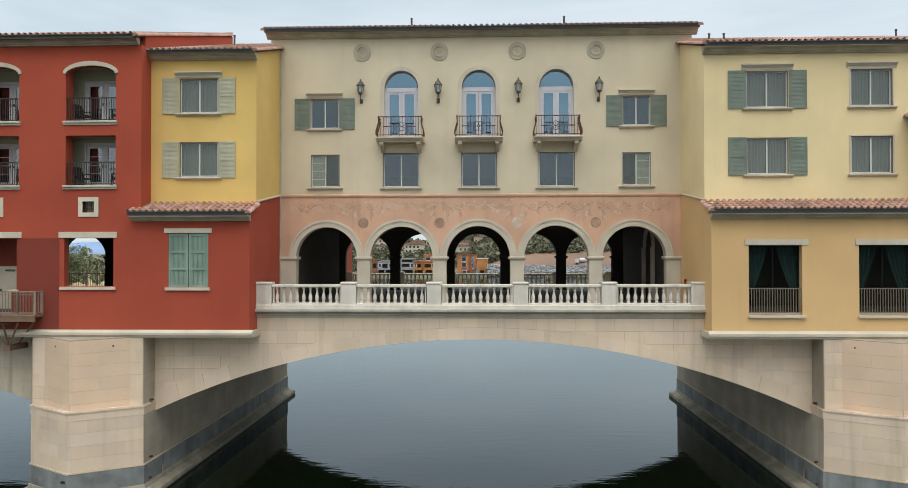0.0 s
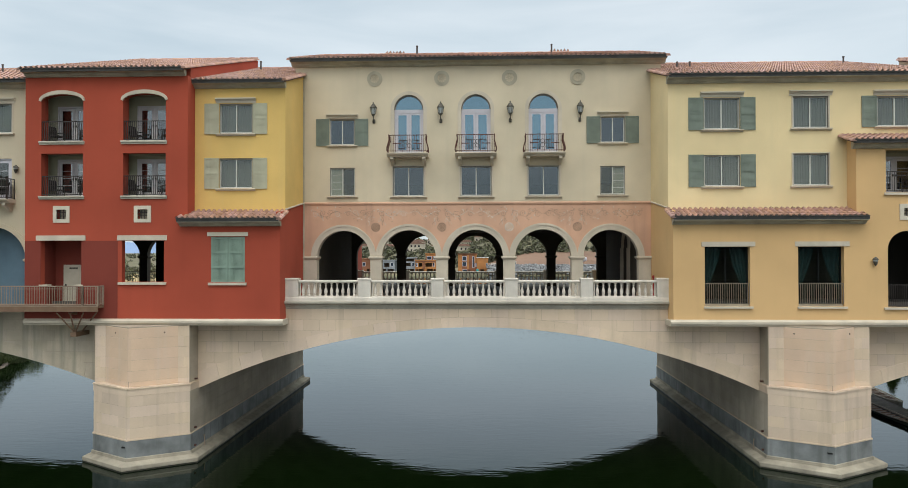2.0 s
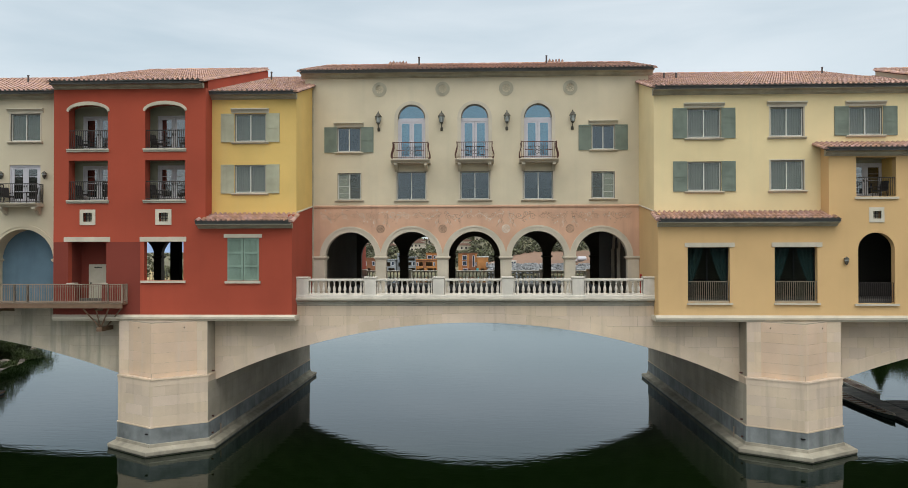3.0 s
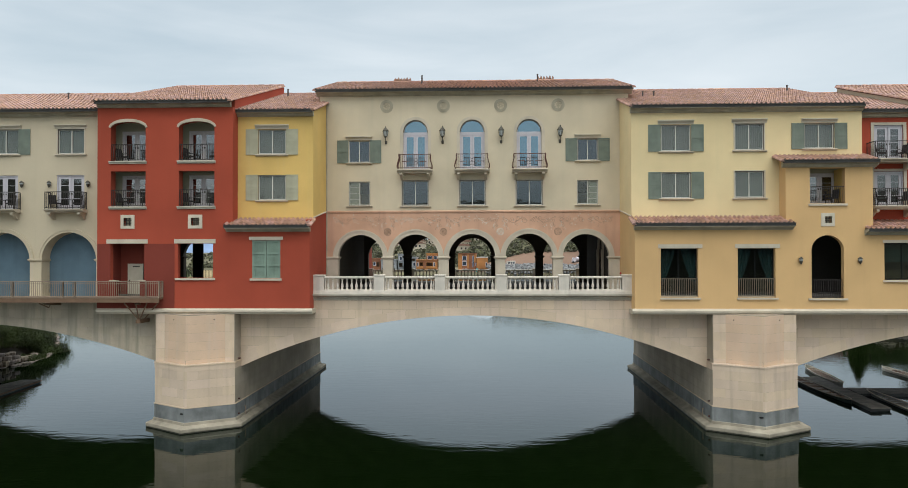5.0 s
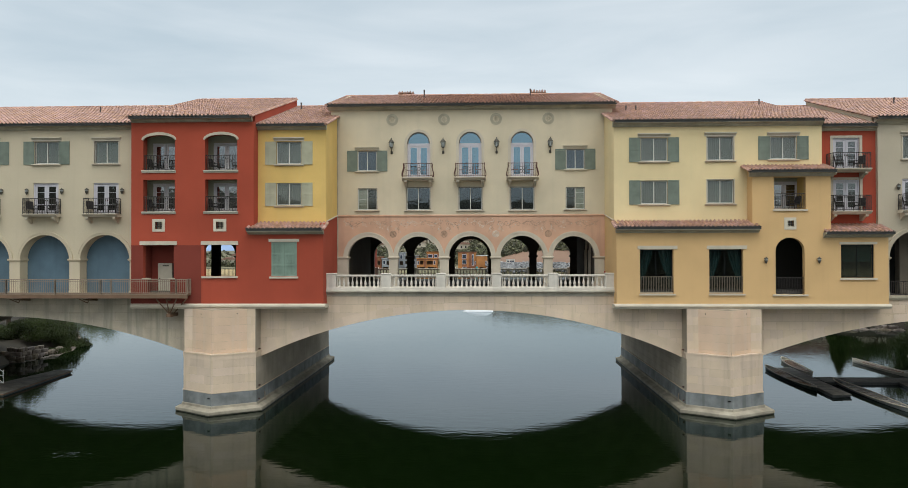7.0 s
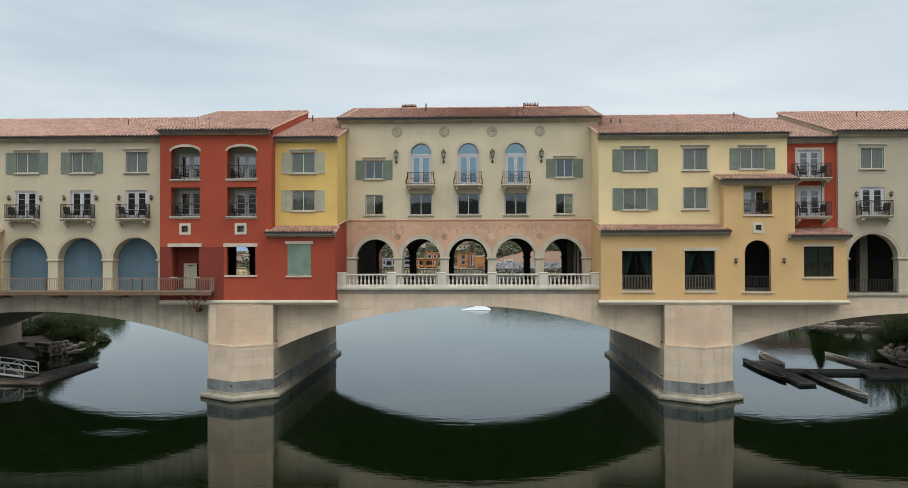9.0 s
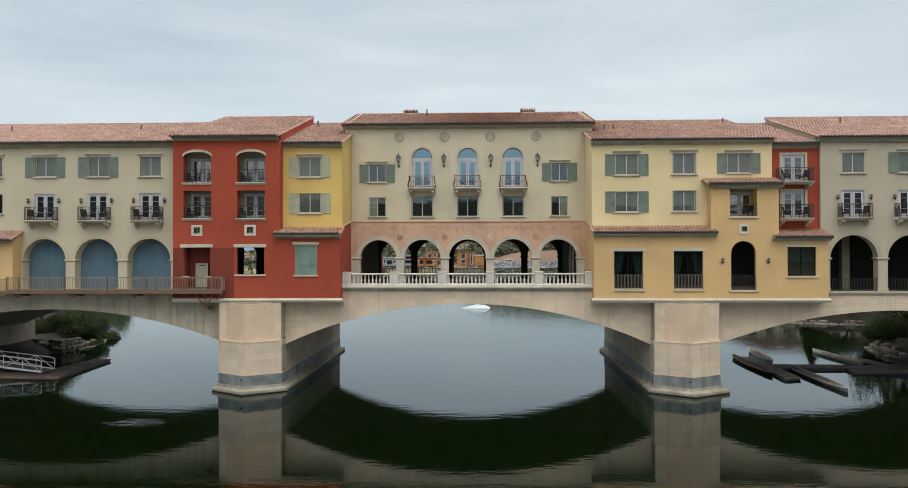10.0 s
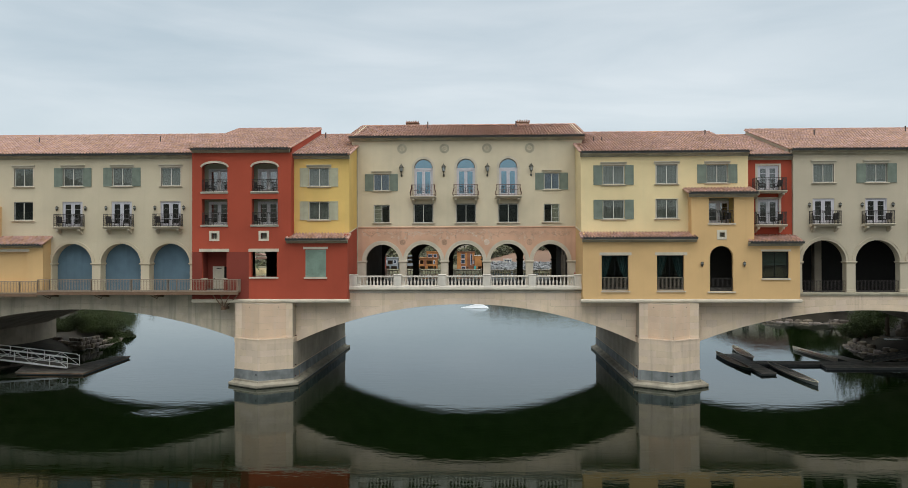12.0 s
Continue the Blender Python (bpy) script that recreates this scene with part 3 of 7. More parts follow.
def lantern(x, y, z, scale=1.0, label="bronze wall lantern with frosted panes on a scrolled arm", group="facade lanterns"):
    """A hanging wall lantern on an arm; z is the lantern's middle."""
    t = thing("wall_lantern", label, "lantern", (x, y, z), group)
    t.scale = (scale,) * 3
    Mesh().tube([(0, 0, -0.62), (0, -0.1, -0.66), (0, -0.2, -0.6), (0, -0.26, -0.45), (0, -0.28, -0.3)], 0.03, 6).put("arm", LAMP_METAL, t)
    Mesh().lathe([(0.05, 0), (0.09, 0.03), (0.09, 0.2), (0.05, 0.26)], (0, 0.0, -0.72), 8).put("wall_plate", LAMP_METAL, t)
    Mesh().lathe([(0.03, -0.32), (0.09, -0.26), (0.12, -0.2), (0.13, -0.19)], (0, -0.28, 0), 6).put("base", LAMP_METAL, t)
    Mesh().lathe([(0.115, -0.19), (0.19, 0.18)], (0, -0.28, 0), 6).put("globe", LAMP_GLASS, t)
    for i in range(6):
        a = i * math.pi / 3
        Mesh().tube([(0.125 * math.cos(a), -0.28 + 0.125 * math.sin(a), -0.19), (0.2 * math.cos(a), -0.28 + 0.2 * math.sin(a), 0.19)], 0.012, 4).put("rib", LAMP_METAL, t)
    Mesh().lathe([(0.23, 0.17), (0.22, 0.22), (0.14, 0.33), (0.12, 0.37), (0.07, 0.42), (0.03, 0.47), (0.05, 0.5), (0.02, 0.55)], (0, -0.28, 0), 6).put("hood", LAMP_METAL, t)
    return t


def sconce(x, y, z):
    """A small bulb-shaped wall lamp."""
    t = thing("wall_sconce", "small weathered wall lamp with a domed hood", "wall lamp", (x, y, z), "balcony wall lamps")
    t.scale = (0.78,) * 3
    Mesh().lathe([(0.02, -0.3), (0.08, -0.22), (0.13, -0.1), (0.16, 0.0)], (0, -0.2, 0), 10).put("shade", LAMP_METAL, t)
    Mesh().lathe([(0.15, 0.0), (0.16, 0.08), (0.13, 0.14)], (0, -0.2, 0), 10).put("globe", LAMP_GLASS, t)
    Mesh().lathe([(0.2, 0.12), (0.17, 0.2), (0.09, 0.26), (0.03, 0.32)], (0, -0.2, 0), 10).put("hood", LAMP_METAL, t)
    Mesh().box(-0.05, 0.05, -0.08, 0.0, -0.12, 0.12).put("wall_plate", LAMP_METAL, t)
    return t


def chair(at, turn, first=[]):
    """A wicker balcony armchair."""
    if first:
        return copy_thing(first[0], pose(*at, 0, 0, turn))
    t = thing("balcony_chair", "dark wicker armchair with an upright back on a balcony", "chair", at, "balcony chairs")
    Mesh().box(-0.28, 0.28, -0.28, 0.26, 0.36, 0.43).put("seat", WICKER, t)
    Mesh().prism([(0.22, 0.4), (0.28, 0.4), (0.38, 0.95), (0.33, 0.97)], -0.27, 0.27, "x").put("backrest", WICKER, t)
    for s in (-1, 1):
        Mesh().tube([(s * 0.29, -0.26, 0.4), (s * 0.3, -0.27, 0.62), (s * 0.3, 0.0, 0.65), (s * 0.28, 0.28, 0.62)], 0.025, 6).put("armrest", WICKER, t)
        for y in (-0.25, 0.23):
            Mesh().tube([(s * 0.26, y, 0.37), (s * 0.28, y * 1.1, 0)], 0.022, 6).put("leg", WICKER, t)
    t.matrix_basis = pose(*at, 0, 0, turn)
    first.append(t)
    return t


def table(at, first=[]):
    if first:
        return copy_thing(first[0], pose(*at))
    t = thing("balcony_table", "small dark round balcony table", "table", at, "balcony tables")
    Mesh().lathe([(0.3, 0.62), (0.31, 0.635), (0.3, 0.65)], (0, 0, 0), 14).put("tabletop", WICKER, t)
    Mesh().tube([(0, 0, 0), (0, 0, 0.62)], 0.025, 6).put("column", WICKER, t)
    Mesh().lathe([(0.2, 0), (0.18, 0.03)], (0, 0, 0), 12).put("base", WICKER, t)
    first.append(t)
    return t


# ---- lake and land ----
XM = -0.25
FRONT, CENTRE, WING, LOW, SIDE = 36.6, 40.8, 36.45, 35.4, 36.7
DECK, REAR, LAKE = 8.88, 57.0, 0.2


def lake_material():
    m = bpy.data.materials.new("lake water")
    m.use_nodes = True
    n, l = m.node_tree.nodes, m.node_tree.links
    n.clear()
    out, mix, rim = n.new("ShaderNodeOutputMaterial"), n.new("ShaderNodeMixShader"), n.new("ShaderNodeFresnel")
    body, mirror = n.new("ShaderNodeBsdfDiffuse"), n.new("ShaderNodeBsdfGlossy")
    body.inputs["Color"].default_value = (0.0011, 0.0042, 0.0002, 1)
    mirror.inputs["Color"].default_value, mirror.inputs["Roughness"].default_value = (0.855, 0.915, 0.95, 1), 0.006
    rim.inputs["IOR"].default_value = 1.325
    l.new(rim.outputs[0], mix.inputs[0])
    l.new(body.outputs[0], mix.inputs[1])
    l.new(mirror.outputs[0], mix.inputs[2])
    l.new(mix.outputs[0], out.inputs["Surface"])
    g = n.new("ShaderNodeNewGeometry")
    add = None
    for size, stretch, amount in ((0.5, 3.2, 0.14), (1.6, 2.3, 0.085), (3.6, 1.7, 0.022), (0.06, 1.5, 0.3)):
        mp, t, k = n.new("ShaderNodeMapping"), n.new("ShaderNodeTexNoise"), n.new("ShaderNodeMath")
        mp.inputs["Scale"].default_value = (size, size * stretch, size)
        mp.inputs["Rotation"].default_value = (0, 0, 0.12)
        t.inputs["Scale"].default_value, t.inputs["Detail"].default_value = 1.0, 2.5
        k.operation = "MULTIPLY"
        k.inputs[1].default_value = amount
        l.new(g.outputs["Position"], mp.inputs["Vector"])
        l.new(mp.outputs["Vector"], t.inputs["Vector"])
        l.new(t.outputs["Fac"], k.inputs[0])
        if add is None:
            add = k.outputs[0]
        else:
            s = n.new("ShaderNodeMath")
            l.new(add, s.inputs[0])
            l.new(k.outputs[0], s.inputs[1])
            add = s.outputs[0]
    # a small stirred patch of water
    mp, far, near, wob, k = n.new("ShaderNodeMapping"), n.new("ShaderNodeVectorMath"), n.new("ShaderNodeMapRange"), n.new("ShaderNodeTexNoise"), n.new("ShaderNodeMath")
    mp.inputs["Location"].default_value, mp.inputs["Rotation"].default_value, mp.inputs["Scale"].default_value = (22.9 / 3.4, -22.6 / 2.0, 0), (0, 0, 0), (1 / 3.4, 1 / 2.0, 0)
    far.operation, k.operation = "LENGTH", "MULTIPLY"
    near.inputs[1].default_value, near.inputs[2].default_value, near.inputs[3].default_value, near.inputs[4].default_value = 0.1, 1.0, 0.8, 0.0
    wob.inputs["Scale"].default_value = 3.2
    l.new(g.outputs["Position"], mp.inputs["Vector"])
    l.new(mp.outputs["Vector"], far.inputs[0])
    l.new(far.outputs["Value"], near.inputs[0])
    l.new(g.outputs["Position"], wob.inputs["Vector"])
    l.new(wob.outputs["Fac"], k.inputs[0])
    l.new(near.outputs[0], k.inputs[1])
    s = n.new("ShaderNodeMath")
    l.new(add, s.inputs[0])
    l.new(k.outputs[0], s.inputs[1])
    add = s.outputs[0]
    b = n.new("ShaderNodeBump")
    b.inputs["Strength"].default_value, b.inputs["Distance"].default_value = 0.35, 0.09
    # the open lake beyond the bridge is more ruffled than the sheltered water before it
    apart, rough_at, gain = n.new("ShaderNodeSeparateXYZ"), n.new("ShaderNodeMapRange"), n.new("ShaderNodeMath")
    rough_at.inputs[1].default_value, rough_at.inputs[2].default_value, rough_at.inputs[3].default_value, rough_at.inputs[4].default_value = 70.0, 130.0, 1.0, 1.4
    gain.operation = "MULTIPLY"
    l.new(g.outputs["Position"], apart.inputs[0])
    l.new(apart.outputs["Y"], rough_at.inputs[0])
    l.new(add, gain.inputs[0])
    l.new(rough_at.outputs[0], gain.inputs[1])
    l.new(gain.outputs[0], b.inputs["Height"])
    for node in (rim, mirror):
        l.new(b.outputs["Normal"], node.inputs["Normal"])
    return m


WATER = lake_material()
tagged(Mesh().add([(-2500, -2500, LAKE), (2500, -2500, LAKE), (2500, 2500, LAKE), (-2500, 2500, LAKE)], [(0, 1, 2, 3)]).put("water", WATER), "calm dark green lake reflecting a grey sky", "water", kind="structure")

# ---- bridge ----
bridge = thing("bridge", "beige stone arch bridge carrying the buildings over the lake", "bridge")
RISE = [(-36.3, 6.95, 42.0), (XM, 7.45, 36.9), (36.1, 6.9, 42.0)]
SPANS = [(-52.7, -21.2), (-15.9, 15.35), (20.75, 55.0)]


def soffit(i, x):
    c, top, r = RISE[i]
    return top - (r - math.sqrt(r * r - (x - c) ** 2))


def extrados(i, x):
    c, top, r = RISE[i]
    return top + 0.56 - (r + 2 - math.sqrt((r + 2) ** 2 - (x - c) ** 2)) * 0.97


for i, (x0, x1) in enumerate(SPANS):
    top = 8.45
    n = 40
    pts = [(x0, top), (x1, top)] + [(x1 + (x0 - x1) * k / n, soffit(i, x1 + (x0 - x1) * k / n)) for k in range(n + 1)]
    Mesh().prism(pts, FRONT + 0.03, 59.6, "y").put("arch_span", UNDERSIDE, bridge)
    Mesh().prism(pts[:2] + [(x, z + 0.008) for x, z in pts[2:]], FRONT + 0.01, FRONT + 0.029, "y").put("joint_bed", JOINT, bridge)

# facing blocks of the spandrels and the arch rings
faces_of = [holder("stone_facing", bridge) for _ in SPANS]
for i, (x0, x1) in enumerate(SPANS):
    z, row = 8.46, 0
    while z > 4.0:
        h = 0.61
        zb = z - h
        x = x0 - (0.45 if row % 2 else 0.0)
        while x < x1:
            a, b = max(x + 0.005, x0 + 0.005), min(x + 0.92 - 0.005, x1 - 0.005)
            if b - a > 0.1 and abs((a + b) / 2) < 52:
                ks = [a + (b - a) * q / 6 for q in range(7)]
                low = [(q, max(zb + 0.005, extrados(i, q) + 0.009)) for q in ks]
                if min(p[1] for p in low) < z - 0.02:
                    low = [(q, min(w, z - 0.007)) for q, w in low]
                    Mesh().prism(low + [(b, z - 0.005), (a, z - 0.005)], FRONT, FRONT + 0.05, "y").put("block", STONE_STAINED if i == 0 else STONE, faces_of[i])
            x += 0.92
        z, row = zb, row + 1
    n = int((x1 - x0) / 1.22)
    for k in range(n):
        a, b = x0 + (x1 - x0) * k / n + 0.004, x0 + (x1 - x0) * (k + 1) / n - 0.004
        lean = lambda x: (x - RISE[i][0]) * 0.012
        up = [(a + (b - a) * q / 4 + lean(a + (b - a) * q / 4), min(extrados(i, a + (b - a) * q / 4) - 0.005, 8.44)) for q in range(5)]
        dn = [(b + (a - b) * q / 4, soffit(i, b + (a - b) * q / 4) + 0.004) for q in range(5)]
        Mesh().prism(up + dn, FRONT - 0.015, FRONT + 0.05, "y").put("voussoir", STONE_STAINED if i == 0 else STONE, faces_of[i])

# deck with its moulded edge
for x0, x1, top in ((-75, -25.3, 8.55), (-25.3, 29.5, DECK), (29.5, 75, 8.46)):
    Mesh().box(x0, x1, FRONT + 0.02, 61.4, 8.4, top).put("deck", DECKFLOOR, bridge)
profile(bridge, "deck_cornice", XM - 10.75, XM + 10.75, [(FRONT + 0.06, 8.47), (FRONT - 0.02, 8.47), (FRONT - 0.04, 8.58), (FRONT - 0.09, 8.60), (FRONT - 0.10, 8.68), (FRONT - 0.22, 8.74), (FRONT - 0.30, 8.775), (FRONT - 0.31, 8.80), (FRONT - 0.31, 8.89), (FRONT - 0.28, 8.92), (FRONT + 0.06, 8.92)], DECKTRIM)
profile(bridge, "deck_curb", XM - 10.65, XM + 10.65, [(FRONT - 0.20, 8.915), (FRONT - 0.20, 9.08), (FRONT - 0.16, 9.11), (FRONT + 0.36, 9.11), (FRONT + 0.36, 8.88)], BALUST)
for x0, x1 in ((-75, -39.2), (-39.2, -25.1)):
    profile(bridge, "deck_cornice", x0, x1, [(FRONT + 0.06, 8.3), (FRONT - 0.08, 8.3), (FRONT - 0.16, 8.5), (FRONT - 0.16, 8.6), (FRONT + 0.06, 8.6)], TRIM)
profile(bridge, "deck_cornice", 29.4, 75, [(FRONT + 0.06, 8.2), (FRONT - 0.08, 8.2), (FRONT - 0.16, 8.36), (FRONT - 0.16, 8.5), (FRONT + 0.06, 8.5)], TRIM)

BLOCKS = {}


def facing(parent, p, q, z0, z1, courses, length, mat=STONE, depth=0.03):
    """Courses of blocks along a plan line from p to q, proud on its right-hand side."""
    d = math.hypot(q[0] - p[0], q[1] - p[1])
    turn = math.degrees(math.atan2(q[1] - p[1], q[0] - p[0]))
    n = max(1, round(d / length))
    w, h = d / n, (z1 - z0) / courses
    for c in range(courses):
        cuts = [0] + [w * (k + (0.5 if c % 2 else 1)) for k in range(n)] + [d]
        for a, b in zip(cuts, cuts[1:]):
            b = min(b, d)
            if b - a < 0.05:
                continue
            key = (round(b - a, 2), round(h, 3), mat.name)
            if key not in BLOCKS:
                BLOCKS[key] = Mesh().soft_box(0.0005, b - a - 0.0005, -depth, 0.02, 0.0035, h - 0.0035, 0.004).mesh("block", mat)
            o = new("block", BLOCKS[key])
            o.parent = parent
            o.matrix_local = pose(p[0], p[1], z0 + c * h, 0, 0, turn) @ pose(a, 0, 0)


def pier(xi, xo, flat_w, drains, ledge=1.0):
    """A bridge pier with a pointed cutwater; xi faces the main span, xo the side span."""
    s = 1 if xi > xo else -1
    k = holder("pier", bridge)
    xv = (xi + xo) / 2

    def plan(grow, flat=0.0, tip=33.6):
        ya = 35.35 - grow * 0.4
        pts = [(xi + s * grow, 61.6 + grow), (xi + s * grow, ya)]
        if flat:
            pts.append((xi + s * grow - s * flat, ya))
        pts.append((xv, tip - grow * 1.25))
        if flat:
            pts.append((xo - s * grow + s * flat, ya))
        og = grow * ledge if grow > 0.3 else grow
        pts += [(xo - s * og, ya), (xo - s * og, 61.6 + grow)]
        return pts

    upper, lower = plan(-0.07, flat_w, 33.7), plan(-0.03)
    Mesh().prism(plan(-0.052, flat_w, 33.7), 4.3, 7.66, "z").put("upper_core", JOINT, k)
    Mesh().prism(plan(-0.012), 1.7, 4.42, "z").put("lower_core", JOINT, k)
    Mesh().prism(plan(0.03), 0.7, 1.72, "z").put("base_course", SLATE, k)
    # string course and footing
    for z0, z1, g in ((4.06, 4.40, 0.012), (4.40, 4.46, 0.05), (4.46, 4.50, 0.02)):
        Mesh().prism(plan(g), z0, z1, "z").put("string_course", STONE, k)
    Mesh().prism(plan(0.05), 1.70, 1.77, "z").put("string_course", STONE, k)
    rings = [(-1.5, 0.50), (0.27, 0.50)], [(0.27, 0.495), (0.33, 0.515), (0.47, 0.515), (0.50, 0.49), (0.62, 0.16), (0.635, 0.10), (0.80, 0.085), (0.83, 0.0)]
    for ring, name, mat in zip(rings, ("waterline", "footing"), (ALGAE, FOOTING)):
        m = len(plan(0))
        v = [(x, y, z) for z, g in ring for x, y in plan(g)]
        f = [(r * m + i, r * m + (i + 1) % m, (r + 1) * m + (i + 1) % m, (r + 1) * m + i) for r in range(len(ring) - 1) for i in range(m)]
        Mesh().add(v, f).put(name, mat, k)

    def sides(pts, z0, z1, courses):
        pp = pts[1:-1]
        for j, (p, q) in enumerate(zip(pp, pp[1:])):
            p, q = (q, p) if s > 0 else (p, q)
            facet = len(pp) == 5 and j in (1, 2)
            facing(k, p, q, z0, z1, courses, 2.1, STONE_PEACH if facet else STONE)
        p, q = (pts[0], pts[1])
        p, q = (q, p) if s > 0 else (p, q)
        # flank blocks: stained stone with the side's shade in its colour
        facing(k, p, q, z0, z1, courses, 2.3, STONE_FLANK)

    def nose(pts, z0, z1, courses, mat):
        """Corner stones that turn the point of the cutwater."""
        j = len(pts) // 2
        t = Vector(pts[j])
        a, b = (Vector(pts[j - 1]) - t).normalized(), (Vector(pts[j + 1]) - t).normalized()
        out = (a + b).normalized() * -1
        na, nb = Vector((-a.y, a.x)), Vector((b.y, -b.x))
        na, nb = (na if na.dot(out) > 0 else -na), (nb if nb.dot(out) > 0 else -nb)
        grow = 0.031 / max(na.dot(out), 0.3)
        ring = [t + a * 0.12 + na * 0.031, t + a * 0.03 + na * 0.031, t + out * grow * 0.96, t + b * 0.03 + nb * 0.031, t + b * 0.12 + nb * 0.031, t - out * 0.05]
        h = (z1 - z0) / courses
        for c in range(courses):
            Mesh().prism([(p.x, p.y) for p in ring], z0 + c * h + 0.0035, z0 + (c + 1) * h - 0.0035, "z").put("nose_stone", mat, k)

    nose(upper, 4.77, 7.62, 5, STONE_PEACH)
    nose(lower, 1.77, 4.06, 4, STONE)
    sides(upper, 4.77, 7.62, 5)
    sides(upper, 4.5, 4.77, 1)
    sides(lower, 1.77, 4.06, 4)
    # drain holes
    for pa, qa, t in zip(upper[2:4], upper[3:5], drains):
        x, y = pa[0] + (qa[0] - pa[0]) * t, pa[1] + (qa[1] - pa[1]) * t
        Mesh().lathe([(0.045, 0), (0.045, 0.16)], (0, 0, 0), 10).put("drain", IRON, k).matrix_local = pose(x, y - 0.01, 7.3, 90, 0, 0) @ pose(0, 0, -0.12)
    Mesh().soft_box(xv - 0.3, xv - 0.1, 33.6, 34.0, 1.33, 1.40, 0.01).put("drain", HOLE_DARK, k)
    for y, z in ((36.1, 4.62), (36.0, 1.95), (35.9, 0.98)):
        Mesh().soft_box(min(xi - s * 0.05, xi + s * 0.12), max(xi - s * 0.05, xi + s * 0.12), y - 0.07, y + 0.07, z - 0.045, z + 0.035, 0.012).put("pipe_stub", RUST, k)
    Mesh().tube([(xi + s * 0.12, 37.2, 0.62), (xi + s * 0.12, 37.2, 1.25), (xi + s * 0.05, 37.2, 1.2)], 0.035, 6).put("standpipe", RAILING, k)
    return k


pier(-15.85, -21.25, 0.62, (0.285, 0.55))
pier(15.3, 20.7, 0.80, (0.22, 0.78), 1.4)

# ---- balustrade on the main span ----
balustrade = thing("balustrade", "off-white cast stone balustrade with vase balusters", "balustrade")
BY = FRONT + 0.08
PED = [(-10.93, -10.14), (-6.83, -6.06), (-2.73, -1.98), (1.38, 2.14), (5.54, 6.30), (9.72, 10.45)]
VASE = [(0.085, 0), (0.085, 0.07), (0.06, 0.09), (0.075, 0.13), (0.098, 0.22), (0.085, 0.34), (0.045, 0.47), (0.04, 0.54), (0.06, 0.56), (0.06, 0.585), (0.045, 0.60), (0.05, 0.66), (0.08, 0.69), (0.08, 0.75)]
vase = Mesh().lathe(VASE, (0, 0, 0), 10).mesh("baluster", BALUST, True)


def balustrade_run(parent, y, peds, z, vase_data, mat):
    for x0, x1 in peds:
        m = Mesh()
        m.soft_box(x0 + 0.03, x1 - 0.03, y - 0.24, y + 0.26, z - 0.18, z + 1.0, 0.02)
        m.soft_box(x0, x1, y - 0.28, y + 0.3, z + 0.97, z + 1.08, 0.025)
        m.soft_box(x0 + 0.01, x1 - 0.01, y - 0.26, y + 0.28, z - 0.2, z - 0.08, 0.015)
        m.put("pedestal", mat, parent)
    for (a, b), (c, d) in zip(peds, peds[1:]):
        profile(parent, "top_rail", b - 0.02, c + 0.02, [(y - 0.14, z + 0.82), (y - 0.17, z + 0.85), (y - 0.17, z + 0.93), (y - 0.13, z + 0.96), (y + 0.15, z + 0.96), (y + 0.17, z + 0.93), (y + 0.17, z + 0.85), (y + 0.14, z + 0.82)], mat)
        Mesh().soft_box(b - 0.02, c + 0.02, y - 0.16, y + 0.18, z - 0.01, z + 0.08, 0.015).put("bottom_rail", mat, parent)
        n = 10
        for i in range(n):
            o = new("baluster", vase_data)
            o.parent = parent
            o.matrix_local = pose(b + (c - b) * (i + 0.65) / (n + 0.3), y, z + 0.075, 0, 0, 36 * i)
        for x in (b + 0.045, c - 0.045):
            Mesh().box(x - 0.03, x + 0.03, y - 0.06, y + 0.08, z + 0.08, z + 0.82).put("half_post", mat, parent)


balustrade_run(balustrade, BY, PED, 9.11, vase, BALUST)
back_balustrade = thing("balustrade", "shaded stone balustrade on the far edge of the bridge", "balustrade")
balustrade_run(back_balustrade, 60.6, [(a - 0.2, b - 0.2) for a, b in PED], 9.05, vase, BALUST)


def stone_arch(parent, xc, spring, r, y, width=0.36, depth=0.6, mat=None, step=[0]):
    """A moulded arch ring with a raised outer bead."""
    mat = mat or SILL
    step[0] = 0.006 - step[0]
    y -= step[0]
    k = holder("arch_trim", parent)
    Mesh().prism(arc_band(xc, spring, r - 0.02, r + width), y - 0.05, y + depth, "y").put("arch_ring", mat, k)
    Mesh().prism(arc_band(xc, spring, r + width - 0.1, r + width + 0.02), y - 0.09, y + 0.02, "y").put("arch_bead", mat, k)


